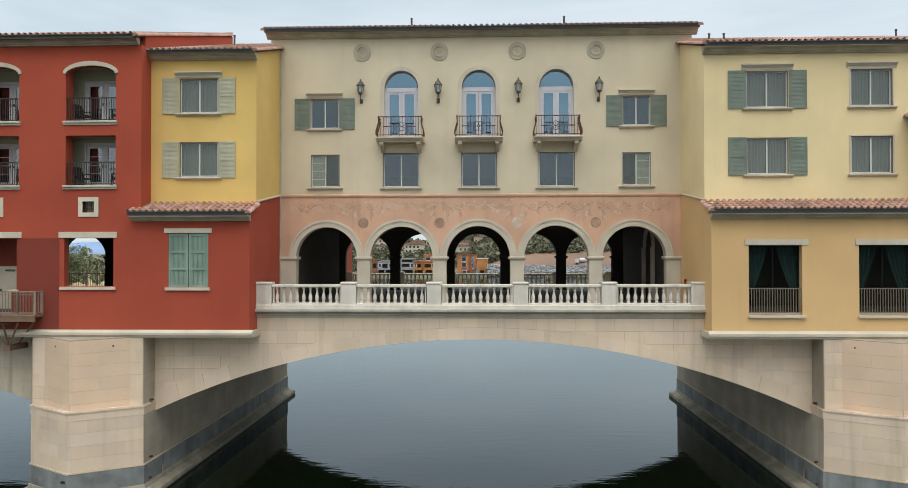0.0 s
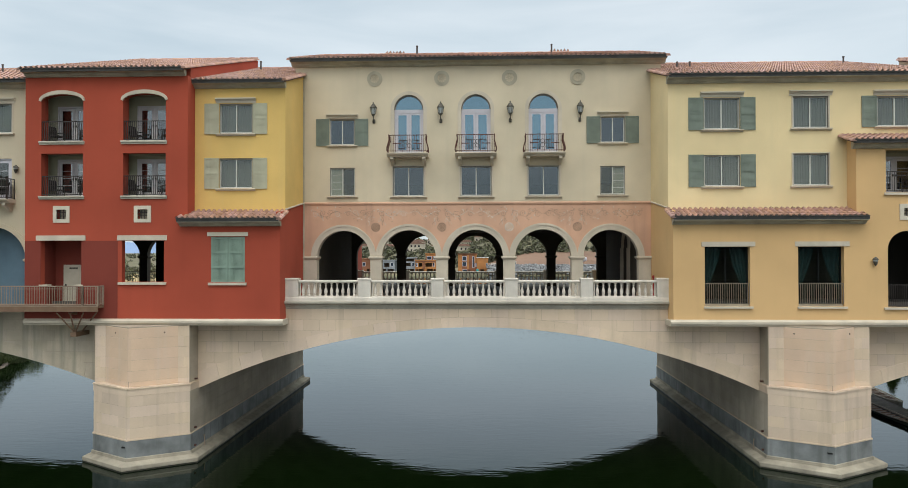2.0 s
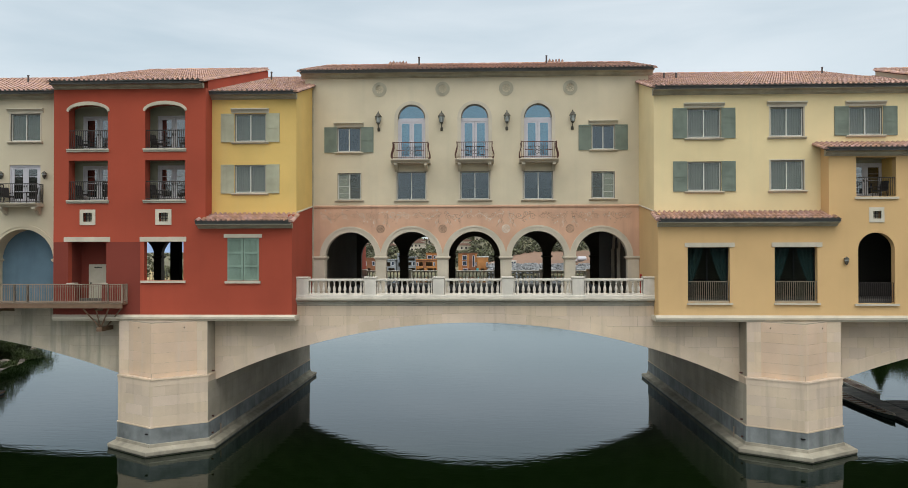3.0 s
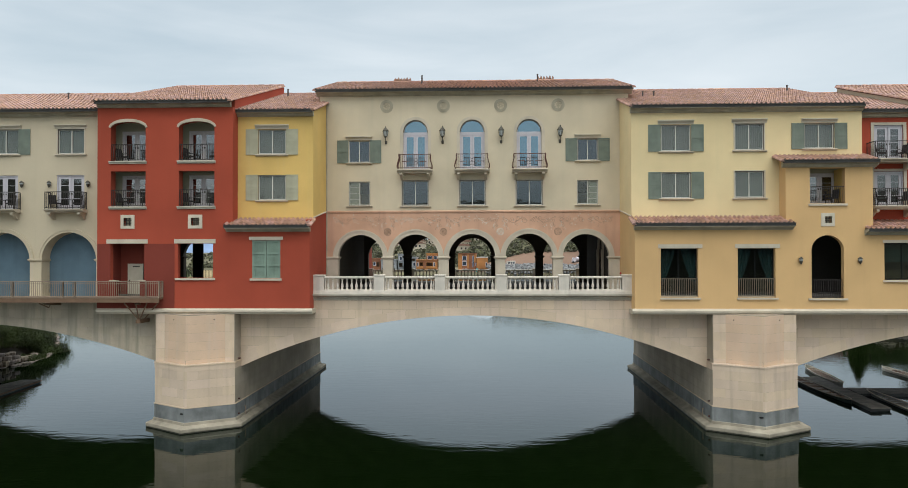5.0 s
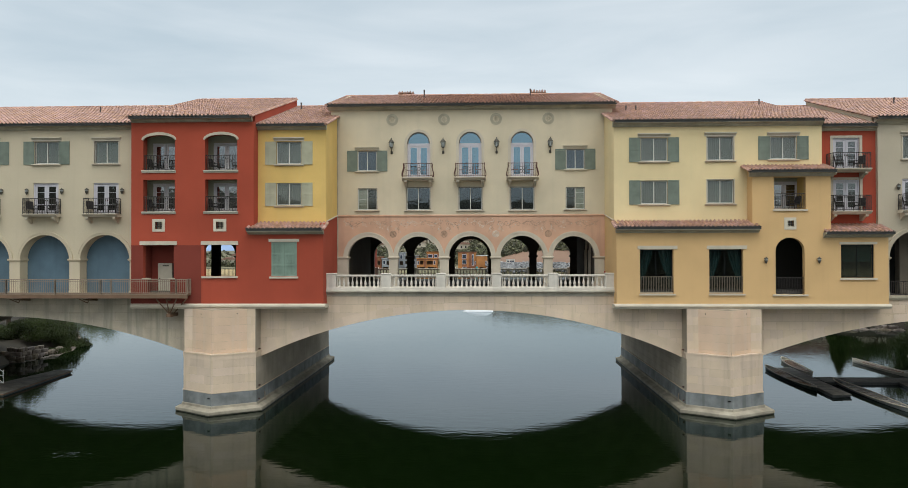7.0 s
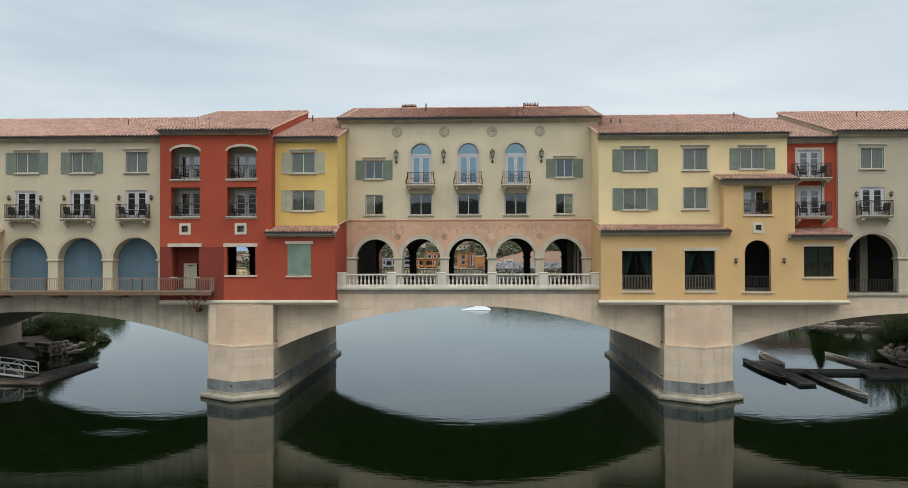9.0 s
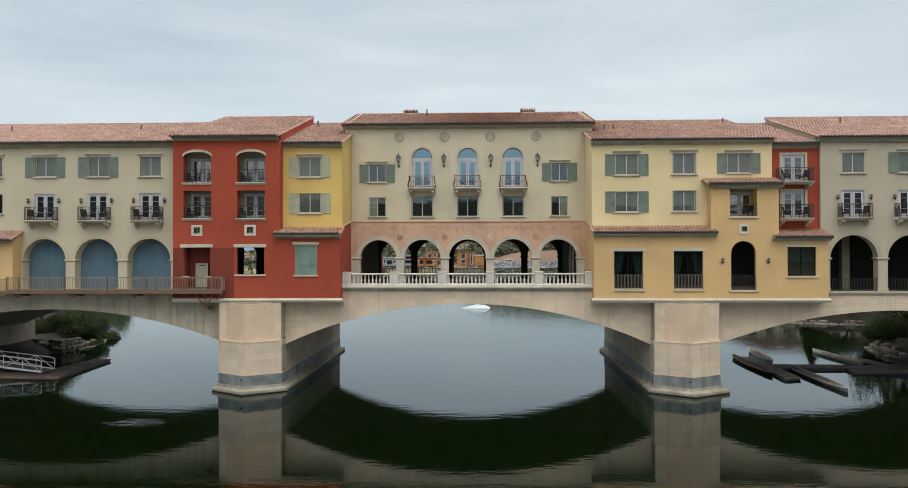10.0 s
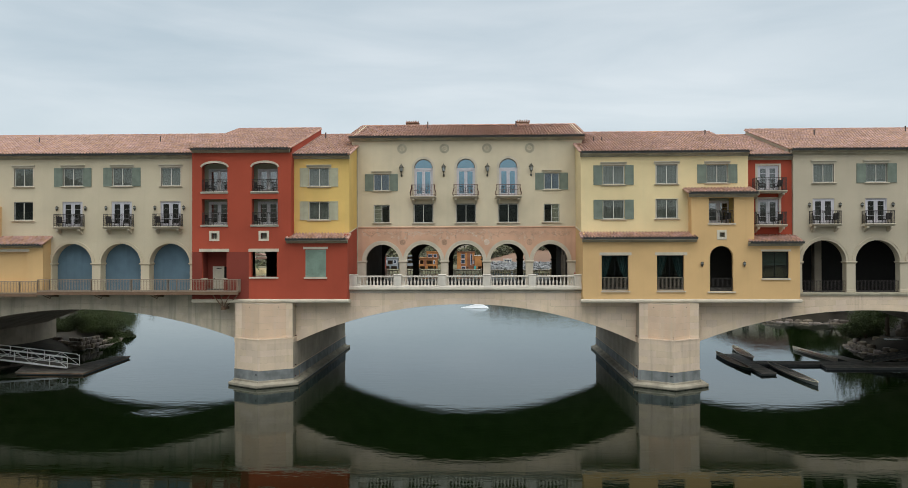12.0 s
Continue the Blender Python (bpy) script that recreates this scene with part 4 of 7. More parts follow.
def column(parent, x0, x1, z0, spring, y, depth=0.6, mat=None):
    mat = mat or SILL
    k = holder("column", parent)
    Mesh().soft_box(x0 - 0.02, x1 + 0.02, y - 0.045, y + depth + 0.03, z0, spring - 0.15, 0.015).put("shaft", mat, k)
    Mesh().soft_box(x0 - 0.05, x1 + 0.05, y - 0.08, y + depth + 0.06, z0, z0 + 0.28, 0.02).put("plinth", mat, k)
    prof = [(0.03, -0.17), (0.05, -0.12), (0.1, -0.09), (0.13, -0.04), (0.13, 0.04), (0.06, 0.06)]
    m = Mesh()
    for (o0, z_0), (o1, z_1) in zip(prof, prof[1:]):
        v = [(x0 - o0, y - o0 - 0.02, spring + z_0), (x1 + o0, y - o0 - 0.02, spring + z_0), (x1 + o0, y + depth + o0, spring + z_0), (x0 - o0, y + depth + o0, spring + z_0),
             (x0 - o1, y - o1 - 0.02, spring + z_1), (x1 + o1, y - o1 - 0.02, spring + z_1), (x1 + o1, y + depth + o1, spring + z_1), (x0 - o1, y + depth + o1, spring + z_1)]
        m.add(v, [(0, 1, 5, 4), (1, 2, 6, 5), (2, 3, 7, 6), (3, 0, 4, 7), (0, 3, 2, 1), (4, 5, 6, 7)])
    m.put("capital", mat, k)


def slab(parent, name, x0, x1, y0, y1, z0, z1, mat):
    return Mesh().box(x0, x1, y0, y1, z0, z1).put(name, mat, parent)


def side_wall(parent, x, y0, y1, z0, za, zb, mat, t=0.3, inward=1, z1=None):
    """A wall along y whose top rises from za to zb, and its foot from z0 to z1."""
    a, b = (x, x + t * inward) if inward > 0 else (x + t * inward, x)
    return Mesh().prism([(y0, z0), (y1, z0 if z1 is None else z1), (y1, zb), (y0, za)], a, b, "x").put("wall", mat, parent)


# ---- middle building ----
mid = thing("middle_building", "cream stucco building with a pink arcade over the bridge", "building")
ARCADE = [(-10.06, -6.74), (-6.06, -2.69), (-1.98, 1.43), (2.13, 5.57), (6.26, 9.62)]
SPRING = 11.33
Mesh().panel(rect(-11.4, 11.0, 8.5, 14.62), [arch(a, b, 8.89, SPRING) for a, b in ARCADE], CENTRE, CENTRE + 0.55).put("arcade_wall", PINK, mid)
UP = [rect(-9.27, -7.71, 18.25, 19.86), rect(7.34, 8.83, 18.3, 19.89), rect(-9.25, -7.68, 15.11, 16.86), rect(7.32, 8.83, 15.13, 16.88),
      rect(-5.34, -3.42, 15.09, 16.92), rect(-1.18, 0.72, 15.09, 16.92), rect(2.93, 4.84, 15.09, 16.92)]
DOORX = [-4.37, -0.24, 3.88]
UP += [arch(c - 0.9, c + 0.9, 17.62, 20.43) for c in DOORX]
Mesh().panel(rect(-11.4, 11.0, 14.62, 23.5), UP, CENTRE, CENTRE + 0.4).put("upper_wall", CREAM, mid)
profile(mid, "band", -10.9, 10.38, [(CENTRE + 0.03, 14.56), (CENTRE - 0.04, 14.56), (CENTRE - 0.07, 14.62), (CENTRE - 0.07, 14.69), (CENTRE - 0.03, 14.73), (CENTRE + 0.03, 14.73)], PINK)
for x in (-11.4, 11.0):
    side_wall(mid, x, CENTRE + 0.4, 57.2, 13.4, 23.5, 23.5, CREAM, 0.3, 1 if x < 0 else -1)
    g = [(CENTRE, 23.3), (57.2, 23.3), (48.7, 25.92), (CENTRE, 23.68)]
    Mesh().prism(g, x, x + (0.3 if x < 0 else -0.3), "x").put("gable", CREAM, mid)
cornice(mid, -11.6, 11.25, CENTRE, 23.08, 23.43)
tile_roof(mid, -11.65, 11.3, CENTRE - 0.55, 23.50, 48.7, 25.84, single=2, rake_l=True, rake_r=True)
Mesh().prism([(48.7, 25.9), (57.6, 23.4), (57.6, 23.3), (48.7, 25.8)], -11.6, 11.25, "x").put("rear_roof", TILE_BED, mid)
for c, w in zip(DOORX, range(3)):
    y = CENTRE
    d = holder("arched_door", mid)
    Mesh().panel(arch(c - 0.9, c + 0.9, 17.63, 20.43), [arch(c - 0.82, c + 0.82, 20.44, 20.45, rise=0.8), rect(c - 0.8, c + 0.8, 17.66, 20.22)], y + 0.16, y + 0.24).put("frame", WHITE, d)
    Mesh().prism(arc_band(c, 20.43, 0.84, 0.905), y + 0.03, y + 0.16, "y").put("reveal", FRAME_DARK, d)
    p = Mesh().prism(arch(c - 0.82, c + 0.82, 20.44, 20.45, rise=0.8), y + 0.19, y + 0.2, "y").put("fanlight", PANE_BLUE, d)
    for a, b in ((c - 0.8, c - 0.01), (c + 0.01, c + 0.8)):
        Mesh().panel(rect(a, b, 17.66, 20.22), [rect(a + 0.14, b - 0.14, 17.95, 20.10)], y + 0.18, y + 0.23).put("leaf", WHITE, d)
        Mesh().box(a + 0.14, b - 0.14, y + 0.2, y + 0.21, 17.95, 20.10).put("pane", PANE_BLUE, d)
    Mesh().box(c - 0.95, c + 0.95, y + 0.45, y + 0.47, 17.6, 21.4).put("curtain", CURTAIN, d)
    Mesh().panel(arch(c - 1.12, c + 1.12, 17.64, 20.43), [arch(c - 0.905, c + 0.905, 17.66, 20.43)], y - 0.03, y + 0.02).put("surround", SILL, d)
    iron_balcony(mid, c, CENTRE, 17.64)
window(mid, -9.27, -7.71, 18.25, 19.86, CENTRE, cap=True, shutters=GREEN, behind="mirror")
window(mid, 7.34, 8.83, 18.3, 19.89, CENTRE, cap=True, shutters=GREEN, behind="mirror")
window(mid, -9.25, -7.68, 15.11, 16.86, CENTRE, behind="blind")
window(mid, 7.32, 8.83, 15.13, 16.88, CENTRE, behind="blind_right")
for a, b in ((-5.34, -3.42), (-1.18, 0.72), (2.93, 4.84)):
    window(mid, a, b, 15.09, 16.92, CENTRE, surround=True, behind="mirror")
for x in (-6.47, -2.33, 1.82, 5.97):
    k = holder("medallion", mid)
    for r0, r1, t in ((0.30, 0.47, 0.04), (0.265, 0.305, 0.07)):
        m = Mesh()
        m.panel([(x + r1 * math.cos(a * math.pi / 16), 22.33 + r1 * math.sin(a * math.pi / 16)) for a in range(32)], [[(x + r0 * math.cos(a * math.pi / 16), 22.33 + r0 * math.sin(a * math.pi / 16)) for a in range(32)]], CENTRE - t, CENTRE + 0.01)
        m.put("ring", TRIM, k)
    for a in range(10):
        t = a * math.pi / 5 + 0.3
        Mesh().tube([(x + 0.05 * math.cos(t), CENTRE - 0.008, 22.33 + 0.05 * math.sin(t)), (x + 0.15 * math.cos(t + 0.35), CENTRE - 0.012, 22.33 + 0.15 * math.sin(t + 0.35)), (x + 0.26 * math.cos(t + 0.2), CENTRE - 0.004, 22.33 + 0.26 * math.sin(t + 0.2))], 0.018, 5).put("petal", TRIM, k)
    Mesh().lathe([(0.05, 0), (0.03, 0.02)], (0, 0, 0), 8).put("petal", CREAM, k).matrix_local = pose(x, CENTRE - 0.005, 22.33, 90, 0, 0)
for i, (a, b) in enumerate(ARCADE):
    stone_arch(mid, (a + b) / 2, SPRING, (b - a) / 2, CENTRE, 0.34, 0.56)
for a, b in [(-10.86, -10.06)] + [(ARCADE[i][1], ARCADE[i + 1][0]) for i in range(4)] + [(9.62, 10.34)]:
    column(mid, a + 0.01, b - 0.01, DECK, SPRING, CENTRE, 0.56)
# passage behind the arcade, its shade put into the dark plaster
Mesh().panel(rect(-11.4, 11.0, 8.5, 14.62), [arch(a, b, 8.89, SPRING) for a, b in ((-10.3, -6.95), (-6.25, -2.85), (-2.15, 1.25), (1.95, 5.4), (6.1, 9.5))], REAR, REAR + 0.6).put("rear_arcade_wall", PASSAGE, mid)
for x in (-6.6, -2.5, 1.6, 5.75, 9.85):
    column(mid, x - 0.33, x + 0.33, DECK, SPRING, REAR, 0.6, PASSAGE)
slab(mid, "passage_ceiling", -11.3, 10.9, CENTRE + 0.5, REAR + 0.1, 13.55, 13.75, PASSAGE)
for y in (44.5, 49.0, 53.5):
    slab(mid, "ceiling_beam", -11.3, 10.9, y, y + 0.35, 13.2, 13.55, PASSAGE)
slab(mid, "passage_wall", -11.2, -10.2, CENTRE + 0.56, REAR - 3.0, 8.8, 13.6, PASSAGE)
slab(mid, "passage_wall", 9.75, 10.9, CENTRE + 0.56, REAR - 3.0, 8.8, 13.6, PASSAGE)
# unseen floors, coloured dark so rooms behind the windows read unlit
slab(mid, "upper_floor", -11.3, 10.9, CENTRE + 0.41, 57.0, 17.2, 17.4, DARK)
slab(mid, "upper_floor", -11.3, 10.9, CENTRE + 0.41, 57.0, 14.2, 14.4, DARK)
slab(mid, "rear_wall", -11.4, 11.0, 57.2, 57.5, 13.4, 23.5, CREAM)
# arched niche in the passage
k = holder("niche", mid)
for y in (44.2, 46.6):
    slab(k, "jamb", 9.55, 9.76, y, y + 0.25, 8.88, 11.9, SILL)
Mesh().prism([(45.4 + 1.3 * math.cos(math.pi * i / 12), 11.9 + 1.3 * math.sin(math.pi * i / 12)) for i in range(13)] + [(45.4 - 1.05 * math.cos(math.pi * i / 12), 11.9 + 1.05 * math.sin(math.pi * i / 12)) for i in range(13)], 9.6, 9.76, "x").put("niche_arch", SILL, k)

# ---- left: yellow bay, red building ----
yel = thing("yellow_bay", "ochre yellow stucco bay above the red ground floor", "building")
YW = [(-14.65, -12.76, 18.34, 20.02), (-14.65, -12.76, 15.25, 16.94)]
Mesh().panel(rect(-16.3, -10.9, 13.8, 21.3), [rect(*w) for w in YW], WING, WING + 0.35).put("wall", YELLOW, yel)
side_wall(yel, -10.9, WING + 0.35, CENTRE, 14.03, 21.45, 22.6, YELLOW, 0.35, -1, z1=14.66)
for i, w in enumerate(YW):
    window(yel, *w, WING, cap=(i == 0), shutters=SAGE, behind="curtain")
cornice(yel, -16.35, -10.85, WING, 20.88, 21.2)
tile_roof(yel, -16.2, -10.85, WING - 0.5, 21.27, 48.5, 24.9, single=2, rake_r=True)
Mesh().tube([(-10.86, CENTRE - 0.1, 9.0), (-10.86, CENTRE - 0.1, 22.3)], 0.05, 8).put("downpipe", TRIM, yel)
Mesh().tube([(-10.87, WING, 14.05), (-10.87, CENTRE, 14.68)], 0.05, 6).put("flashing", SILL, yel)
slab(yel, "floor", -16.2, -11.2, WING + 0.36, 57, 17.2, 17.4, DARK)

red = thing("red_building", "terracotta red stucco building with stacked loggias", "building")
LOG = [(-24.3, -21.93), (-19.68, -17.28)]
holes = [rect(a, b, 14.78, 17.13) for a, b in LOG]
holes += [[(a, 17.82), (b, 17.82)] + [((a + b) / 2 + (b - a) / 2 * math.cos(math.pi * i / 12), 20.03 + 0.4 * math.sin(math.pi * i / 12)) for i in range(13)] for a, b in LOG]
holes += [rect(-24.3, -22.0, 8.72, 12.32), rect(-19.72, -17.36, 10.02, 12.3)]
SQ = [(-23.4, -22.86), (-18.84, -18.28)]
holes += [rect(a, b, 13.5, 14.02) for a, b in SQ]
outer = [(-25.2, 7.75), (-10.9, 7.75), (-10.9, 13.45), (-16.05, 13.45), (-16.05, 21.4), (-25.2, 21.4)]
Mesh().panel(outer, holes + [rect(-14.74, -12.85, 10.0, 12.5)], LOW, LOW + 0.4).put("wall", RED, red)
side_wall(red, -10.9, LOW + 0.4, CENTRE, 7.75, 13.87, 14.655, RED, 0.35, -1)
side_wall(red, -16.05, LOW + 0.4, 48.5, 13.4, 21.9, 25.5, RED, 0.35, -1)
side_wall(red, -25.2, LOW + 0.4, 48.5, 13.2, 21.9, 25.5, RED, 0.35, 1)
side_wall(red, -25.2, LOW + 0.4, 40.4, 7.75, 13.2, 13.2, RED, 0.35, 1)
Mesh().panel(rect(-25.19, -19.95, 8.01, 12.29), [rect(-24.3, -22.0, 8.72, 12.28)], LOW - 0.006, LOW + 0.01).put("repainted_patch", RED_DARK, red, "darker red repainted wall patch")
slab(red, "underside", -25.2, -10.9, LOW + 0.05, FRONT + 0.1, 7.66, 7.78, SILL)
BASE = [(LOW + 0.03, 7.64), (LOW - 0.06, 7.64), (LOW - 0.1, 7.72), (LOW - 0.16, 7.76), (LOW - 0.17, 7.88), (LOW - 0.1, 7.93), (LOW - 0.04, 8.0), (LOW + 0.03, 8.0)]
profile(red, "base_moulding", -25.2, -10.72, BASE, SILL)
slab(red, "base_moulding", -10.9, -10.74, LOW, FRONT + 0.0, 7.64, 7.93, SILL)
cornice(red, -25.15, -16.15, LOW, 21.36, 21.68)
tile_roof(red, -25.2, -16.1, LOW - 0.55, 21.74, 48.5, 25.62, single=2, rake_l=True, rake_r=True)
cornice(red, -16.45, -10.85, LOW, 13.07, 13.36)
tile_roof(red, -16.5, -10.85, LOW - 0.52, 13.49, WING, 13.97, single=9, ridge=False, rake_r=True)
for (a, b), sq in zip(LOG, SQ):
    for z0, z1 in ((14.78, 17.13), (17.82, 20.5)):
        k = holder("loggia", red)
        yb = LOW + 1.45
        slab(k, "floor", a - 0.6, b + 0.3, LOW + 0.41, yb, z0 - 0.2, z0 - 0.01, LOGGIA)
        slab(k, "soffit", a - 0.6, b + 0.3, LOW + 0.41, yb, z1 + 0.02, z1 + 0.2, LOGGIA)
        slab(k, "jamb", a - 0.4, a - 0.004, LOW + 0.41, LOW + 0.7, z0 - 0.2, z1 + 0.2, RED)
        slab(k, "cheek", a - 0.6, a - 0.42, LOW + 0.41, yb, z0 - 0.2, z1 + 0.2, LOGGIA)
        slab(k, "cheek", b + 0.1, b + 0.4, LOW + 0.41, yb, z0 - 0.2, z1 + 0.2, LOGGIA)
        dx = b - 1.27
        Mesh().panel(rect(a - 0.7, b + 0.4, z0 - 0.2, z1 + 0.2), [rect(dx - 1.0, dx + 1.0, z0, z0 + 2.2)], yb, yb + 0.2).put("back_wall", LOGGIA, k)
        french_door(red, dx, z0, 2.0, 2.2, yb + 0.03, DOOR, PANE_LOGGIA, dark=True, muntins=z0 < 17)
        profile(k, "sill", a - 0.1, b + 0.08, [(LOW + 0.3, z0), (LOW - 0.1, z0), (LOW - 0.12, z0 - 0.02), (LOW - 0.12, z0 - 0.09), (LOW - 0.07, z0 - 0.10), (LOW - 0.06, z0 - 0.19), (LOW + 0.3, z0 - 0.19)], SILL_GREY)
        railing(k, [(a + 0.02, LOW + 0.10), (b - 0.02, LOW + 0.10)], z0, z0 + 1.1, IRON, 0.115, 0.013, 0.024)
        chair((a + 0.35, LOW + 0.95, z0), 75)
        chair((b - 0.3, LOW + 0.85, z0), -60)
        if z0 > 17:
            c, r = (a + b) / 2, (b - a) / 2
            n = 14
            pts = [(c + (r + 0.12) * math.cos(math.pi * i / n), 20.08 + 0.56 * math.sin(math.pi * i / n)) for i in range(n + 1)]
            pts += [(c - r * math.cos(math.pi * i / n), 20.03 + 0.4 * math.sin(math.pi * i / n)) for i in range(n + 1)]
            Mesh().prism(pts, LOW - 0.06, LOW + 0.1, "y").put("lintel", SLABSTONE, k)
    k = holder("vent_window", red)
    Mesh().panel(rect(sq[0] - 0.2, sq[1] + 0.2, 13.3, 14.22), [rect(sq[0], sq[1], 13.5, 14.02)], LOW - 0.04, LOW + 0.1).put("surround", CAPSTONE, k)
    m = Mesh()
    for q in (0.32, 0.68):
        x = sq[0] + (sq[1] - sq[0]) * q
        m.box(x - 0.018, x + 0.018, LOW + 0.02, LOW + 0.05, 13.5, 14.02)
        m.box(sq[0], sq[1], LOW + 0.02, LOW + 0.05, 13.5 + 0.52 * q - 0.018, 13.5 + 0.52 * q + 0.018)
    m.put("grille", IRON, k)
    Mesh().box(sq[0] - 0.1, sq[1] + 0.1, LOW + 0.3, LOW + 0.39, 13.3, 14.2).put("backing", LOGGIA, k)
for a, b, z in ((-24.55, -21.76, 12.33), (-19.97, -17.19, 12.33)):
    slab(red, "lintel", a, b, LOW - 0.05, LOW + 0.38, z - 0.02, z + 0.26, SILL)
slab(red, "sill", -19.9, -17.22, LOW - 0.1, LOW + 0.38, 9.87, 10.01, SILL)
# closed green shutters
k = holder("shuttered_window", red)
slab(k, "lintel", -14.93, -12.68, LOW - 0.06, LOW + 0.1, 12.53, 12.74, CAPSTONE)
slab(k, "sill", -14.87, -12.75, LOW - 0.1, LOW + 0.1, 9.84, 9.98, SILL)
for a, b in ((-14.74, -13.81), (-13.78, -12.85)):
    cells = [rect(a + 0.1, b - 0.1, z, z + 0.68) for z in (10.1, 10.9, 11.7)]
    Mesh().panel(rect(a, b, 10.0, 12.5), cells, LOW + 0.02, LOW + 0.09).put("leaf", GREEN_PALE, k)
    m = Mesh()
    for z in (10.1, 10.9, 11.7):
        x = a + 0.1
        while x < b - 0.13:
            m.box(x, x + 0.05, LOW + 0.055, LOW + 0.08, z, z + 0.68)
            x += 0.061
    m.put("slat_panel", GREEN_PALE, k)
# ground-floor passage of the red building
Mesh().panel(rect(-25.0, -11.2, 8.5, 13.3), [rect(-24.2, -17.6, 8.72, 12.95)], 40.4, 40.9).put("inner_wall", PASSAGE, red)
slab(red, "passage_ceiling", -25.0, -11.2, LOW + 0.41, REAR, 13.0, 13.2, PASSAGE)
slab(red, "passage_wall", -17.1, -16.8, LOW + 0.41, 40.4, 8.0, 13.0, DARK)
slab(red, "passage_floor", -25.0, -11.2, LOW + 0.41, FRONT + 0.4, 8.4, 8.7, FOOTING)
Mesh().panel(rect(-36.0, -11.4, 8.5, 13.6), [arch(a, b, 8.89, SPRING) for a, b in ((-35.95, -32.6), (-31.95, -28.55), (-27.95, -24.45))], REAR, REAR + 0.6).put("rear_arcade_wall", PASSAGE, red)
for a, b in ((-32.6, -31.95), (-28.55, -27.95), (-24.45, -23.8)):
    column(red, a - 0.02, b + 0.02, DECK, SPRING, REAR, 0.6, PASSAGE)
slab(red, "passage_pillar", -26.05, -25.3, 54.4, 55.1, DECK, 13.0, DARK)
slab(red, "upper_floor", -25.0, -11.2, LOW + 2.4, REAR, 13.3, 13.5, DARK)
# door recess with a grey service door
slab(red, "recess_cheek", -24.6, -24.3, LOW + 0.41, LOW + 1.5, 8.7, 12.4, RED_DARK)
slab(red, "recess_cheek", -22.0, -21.8, LOW + 0.41, LOW + 1.5, 8.7, 12.4, RED_DARK)
slab(red, "recess_back", -24.6, -21.5, LOW + 1.5, LOW + 1.7, 8.7, 13.0, RED_DARK)
door = holder("service_door", red)
slab(door, "leaf", -23.78, -22.7, LOW + 1.4, LOW + 1.46, 8.75, 10.95, SERVICE)
# black panel painted in for the unlit gap beside the leaf
slab(door, "dark_gap", -22.69, -22.28, LOW + 1.44, LOW + 1.49, 8.75, 10.93, HOLE_DARK)
slab(door, "closer", -23.4, -22.95, LOW + 1.33, LOW + 1.4, 10.72, 10.8, LAMP_METAL)
slab(door, "handle", -23.68, -23.6, LOW + 1.34, LOW + 1.4, 9.7, 9.85, LAMP_METAL)
for a, b in ((-24.3, -24.0), (-22.3, -22.0)):
    slab(red, "stub_wall", a, b, LOW + 0.06, LOW + 0.4, 8.7, 9.76, RED_DARK)
    slab(red, "stub_cap", a - 0.08, b + 0.1, LOW - 0.05, LOW + 0.39, 9.77, 9.87, SILL)

# ---- far left: cream building with blue boarded arches ----
cream_l = thing("cream_building", "cream stucco building with three blue boarded arches", "building")
BA = [(-39.05, -35.2), (-34.4, -30.55), (-29.75, -25.9)]
Mesh().panel(rect(-75, -25.2, 7.9, 14.0), [arch(a, b, 8.61, 11.2) for a, b in BA], SIDE, SIDE + 1.05).put("arcade_wall", CREAM_L, cream_l)
BW = [(-42.68, -40.89), (-38.0, -36.11), (-33.29, -31.41), (-28.65, -26.79)]
BD = [-37.1, -32.4, -27.75]
Mesh().panel(rect(-75, -25.2, 14.0, 21.3), [rect(a, b, 18.5, 20.2) for a, b in BW] + [rect(-42.73, -40.88, 15.3, 17.05)] + [rect(c - 0.97, c + 0.97, 14.68, 17.04) for c in BD] + [rect(-47.4, -45.6, 18.5, 20.2), rect(-47.4, -45.6, 15.3, 17.05)], SIDE, SIDE + 0.35).put("upper_wall", CREAM_L, cream_l)
for i, (a, b) in enumerate(BW):
    window(cream_l, a, b, 18.5, 20.2, SIDE, cap=True, shutters=GREEN if i in (1, 2) else None, surround=i in (0, 3), behind="curtain")
window(cream_l, -47.4, -45.6, 18.5, 20.2, SIDE, cap=True)
window(cream_l, -47.4, -45.6, 15.3, 17.05, SIDE)
window(cream_l, -42.73, -40.88, 15.3, 17.05, SIDE, behind="mirror")
for c in BD:
    french_door(cream_l, c, 14.68, 1.94, 2.36, SIDE + 0.06, dark=True)
    plain_balcony(cream_l, c - 0.1, SIDE, 14.68)
    for dx in (-1.42, 1.3):
        sconce(c + dx, SIDE, 16.4)
    chair((c - 0.85, SIDE - 0.42, 14.68), 60)
    chair((c + 0.68, SIDE - 0.42, 14.68), -60)
    table((c + 0.0, SIDE - 0.42, 14.68))
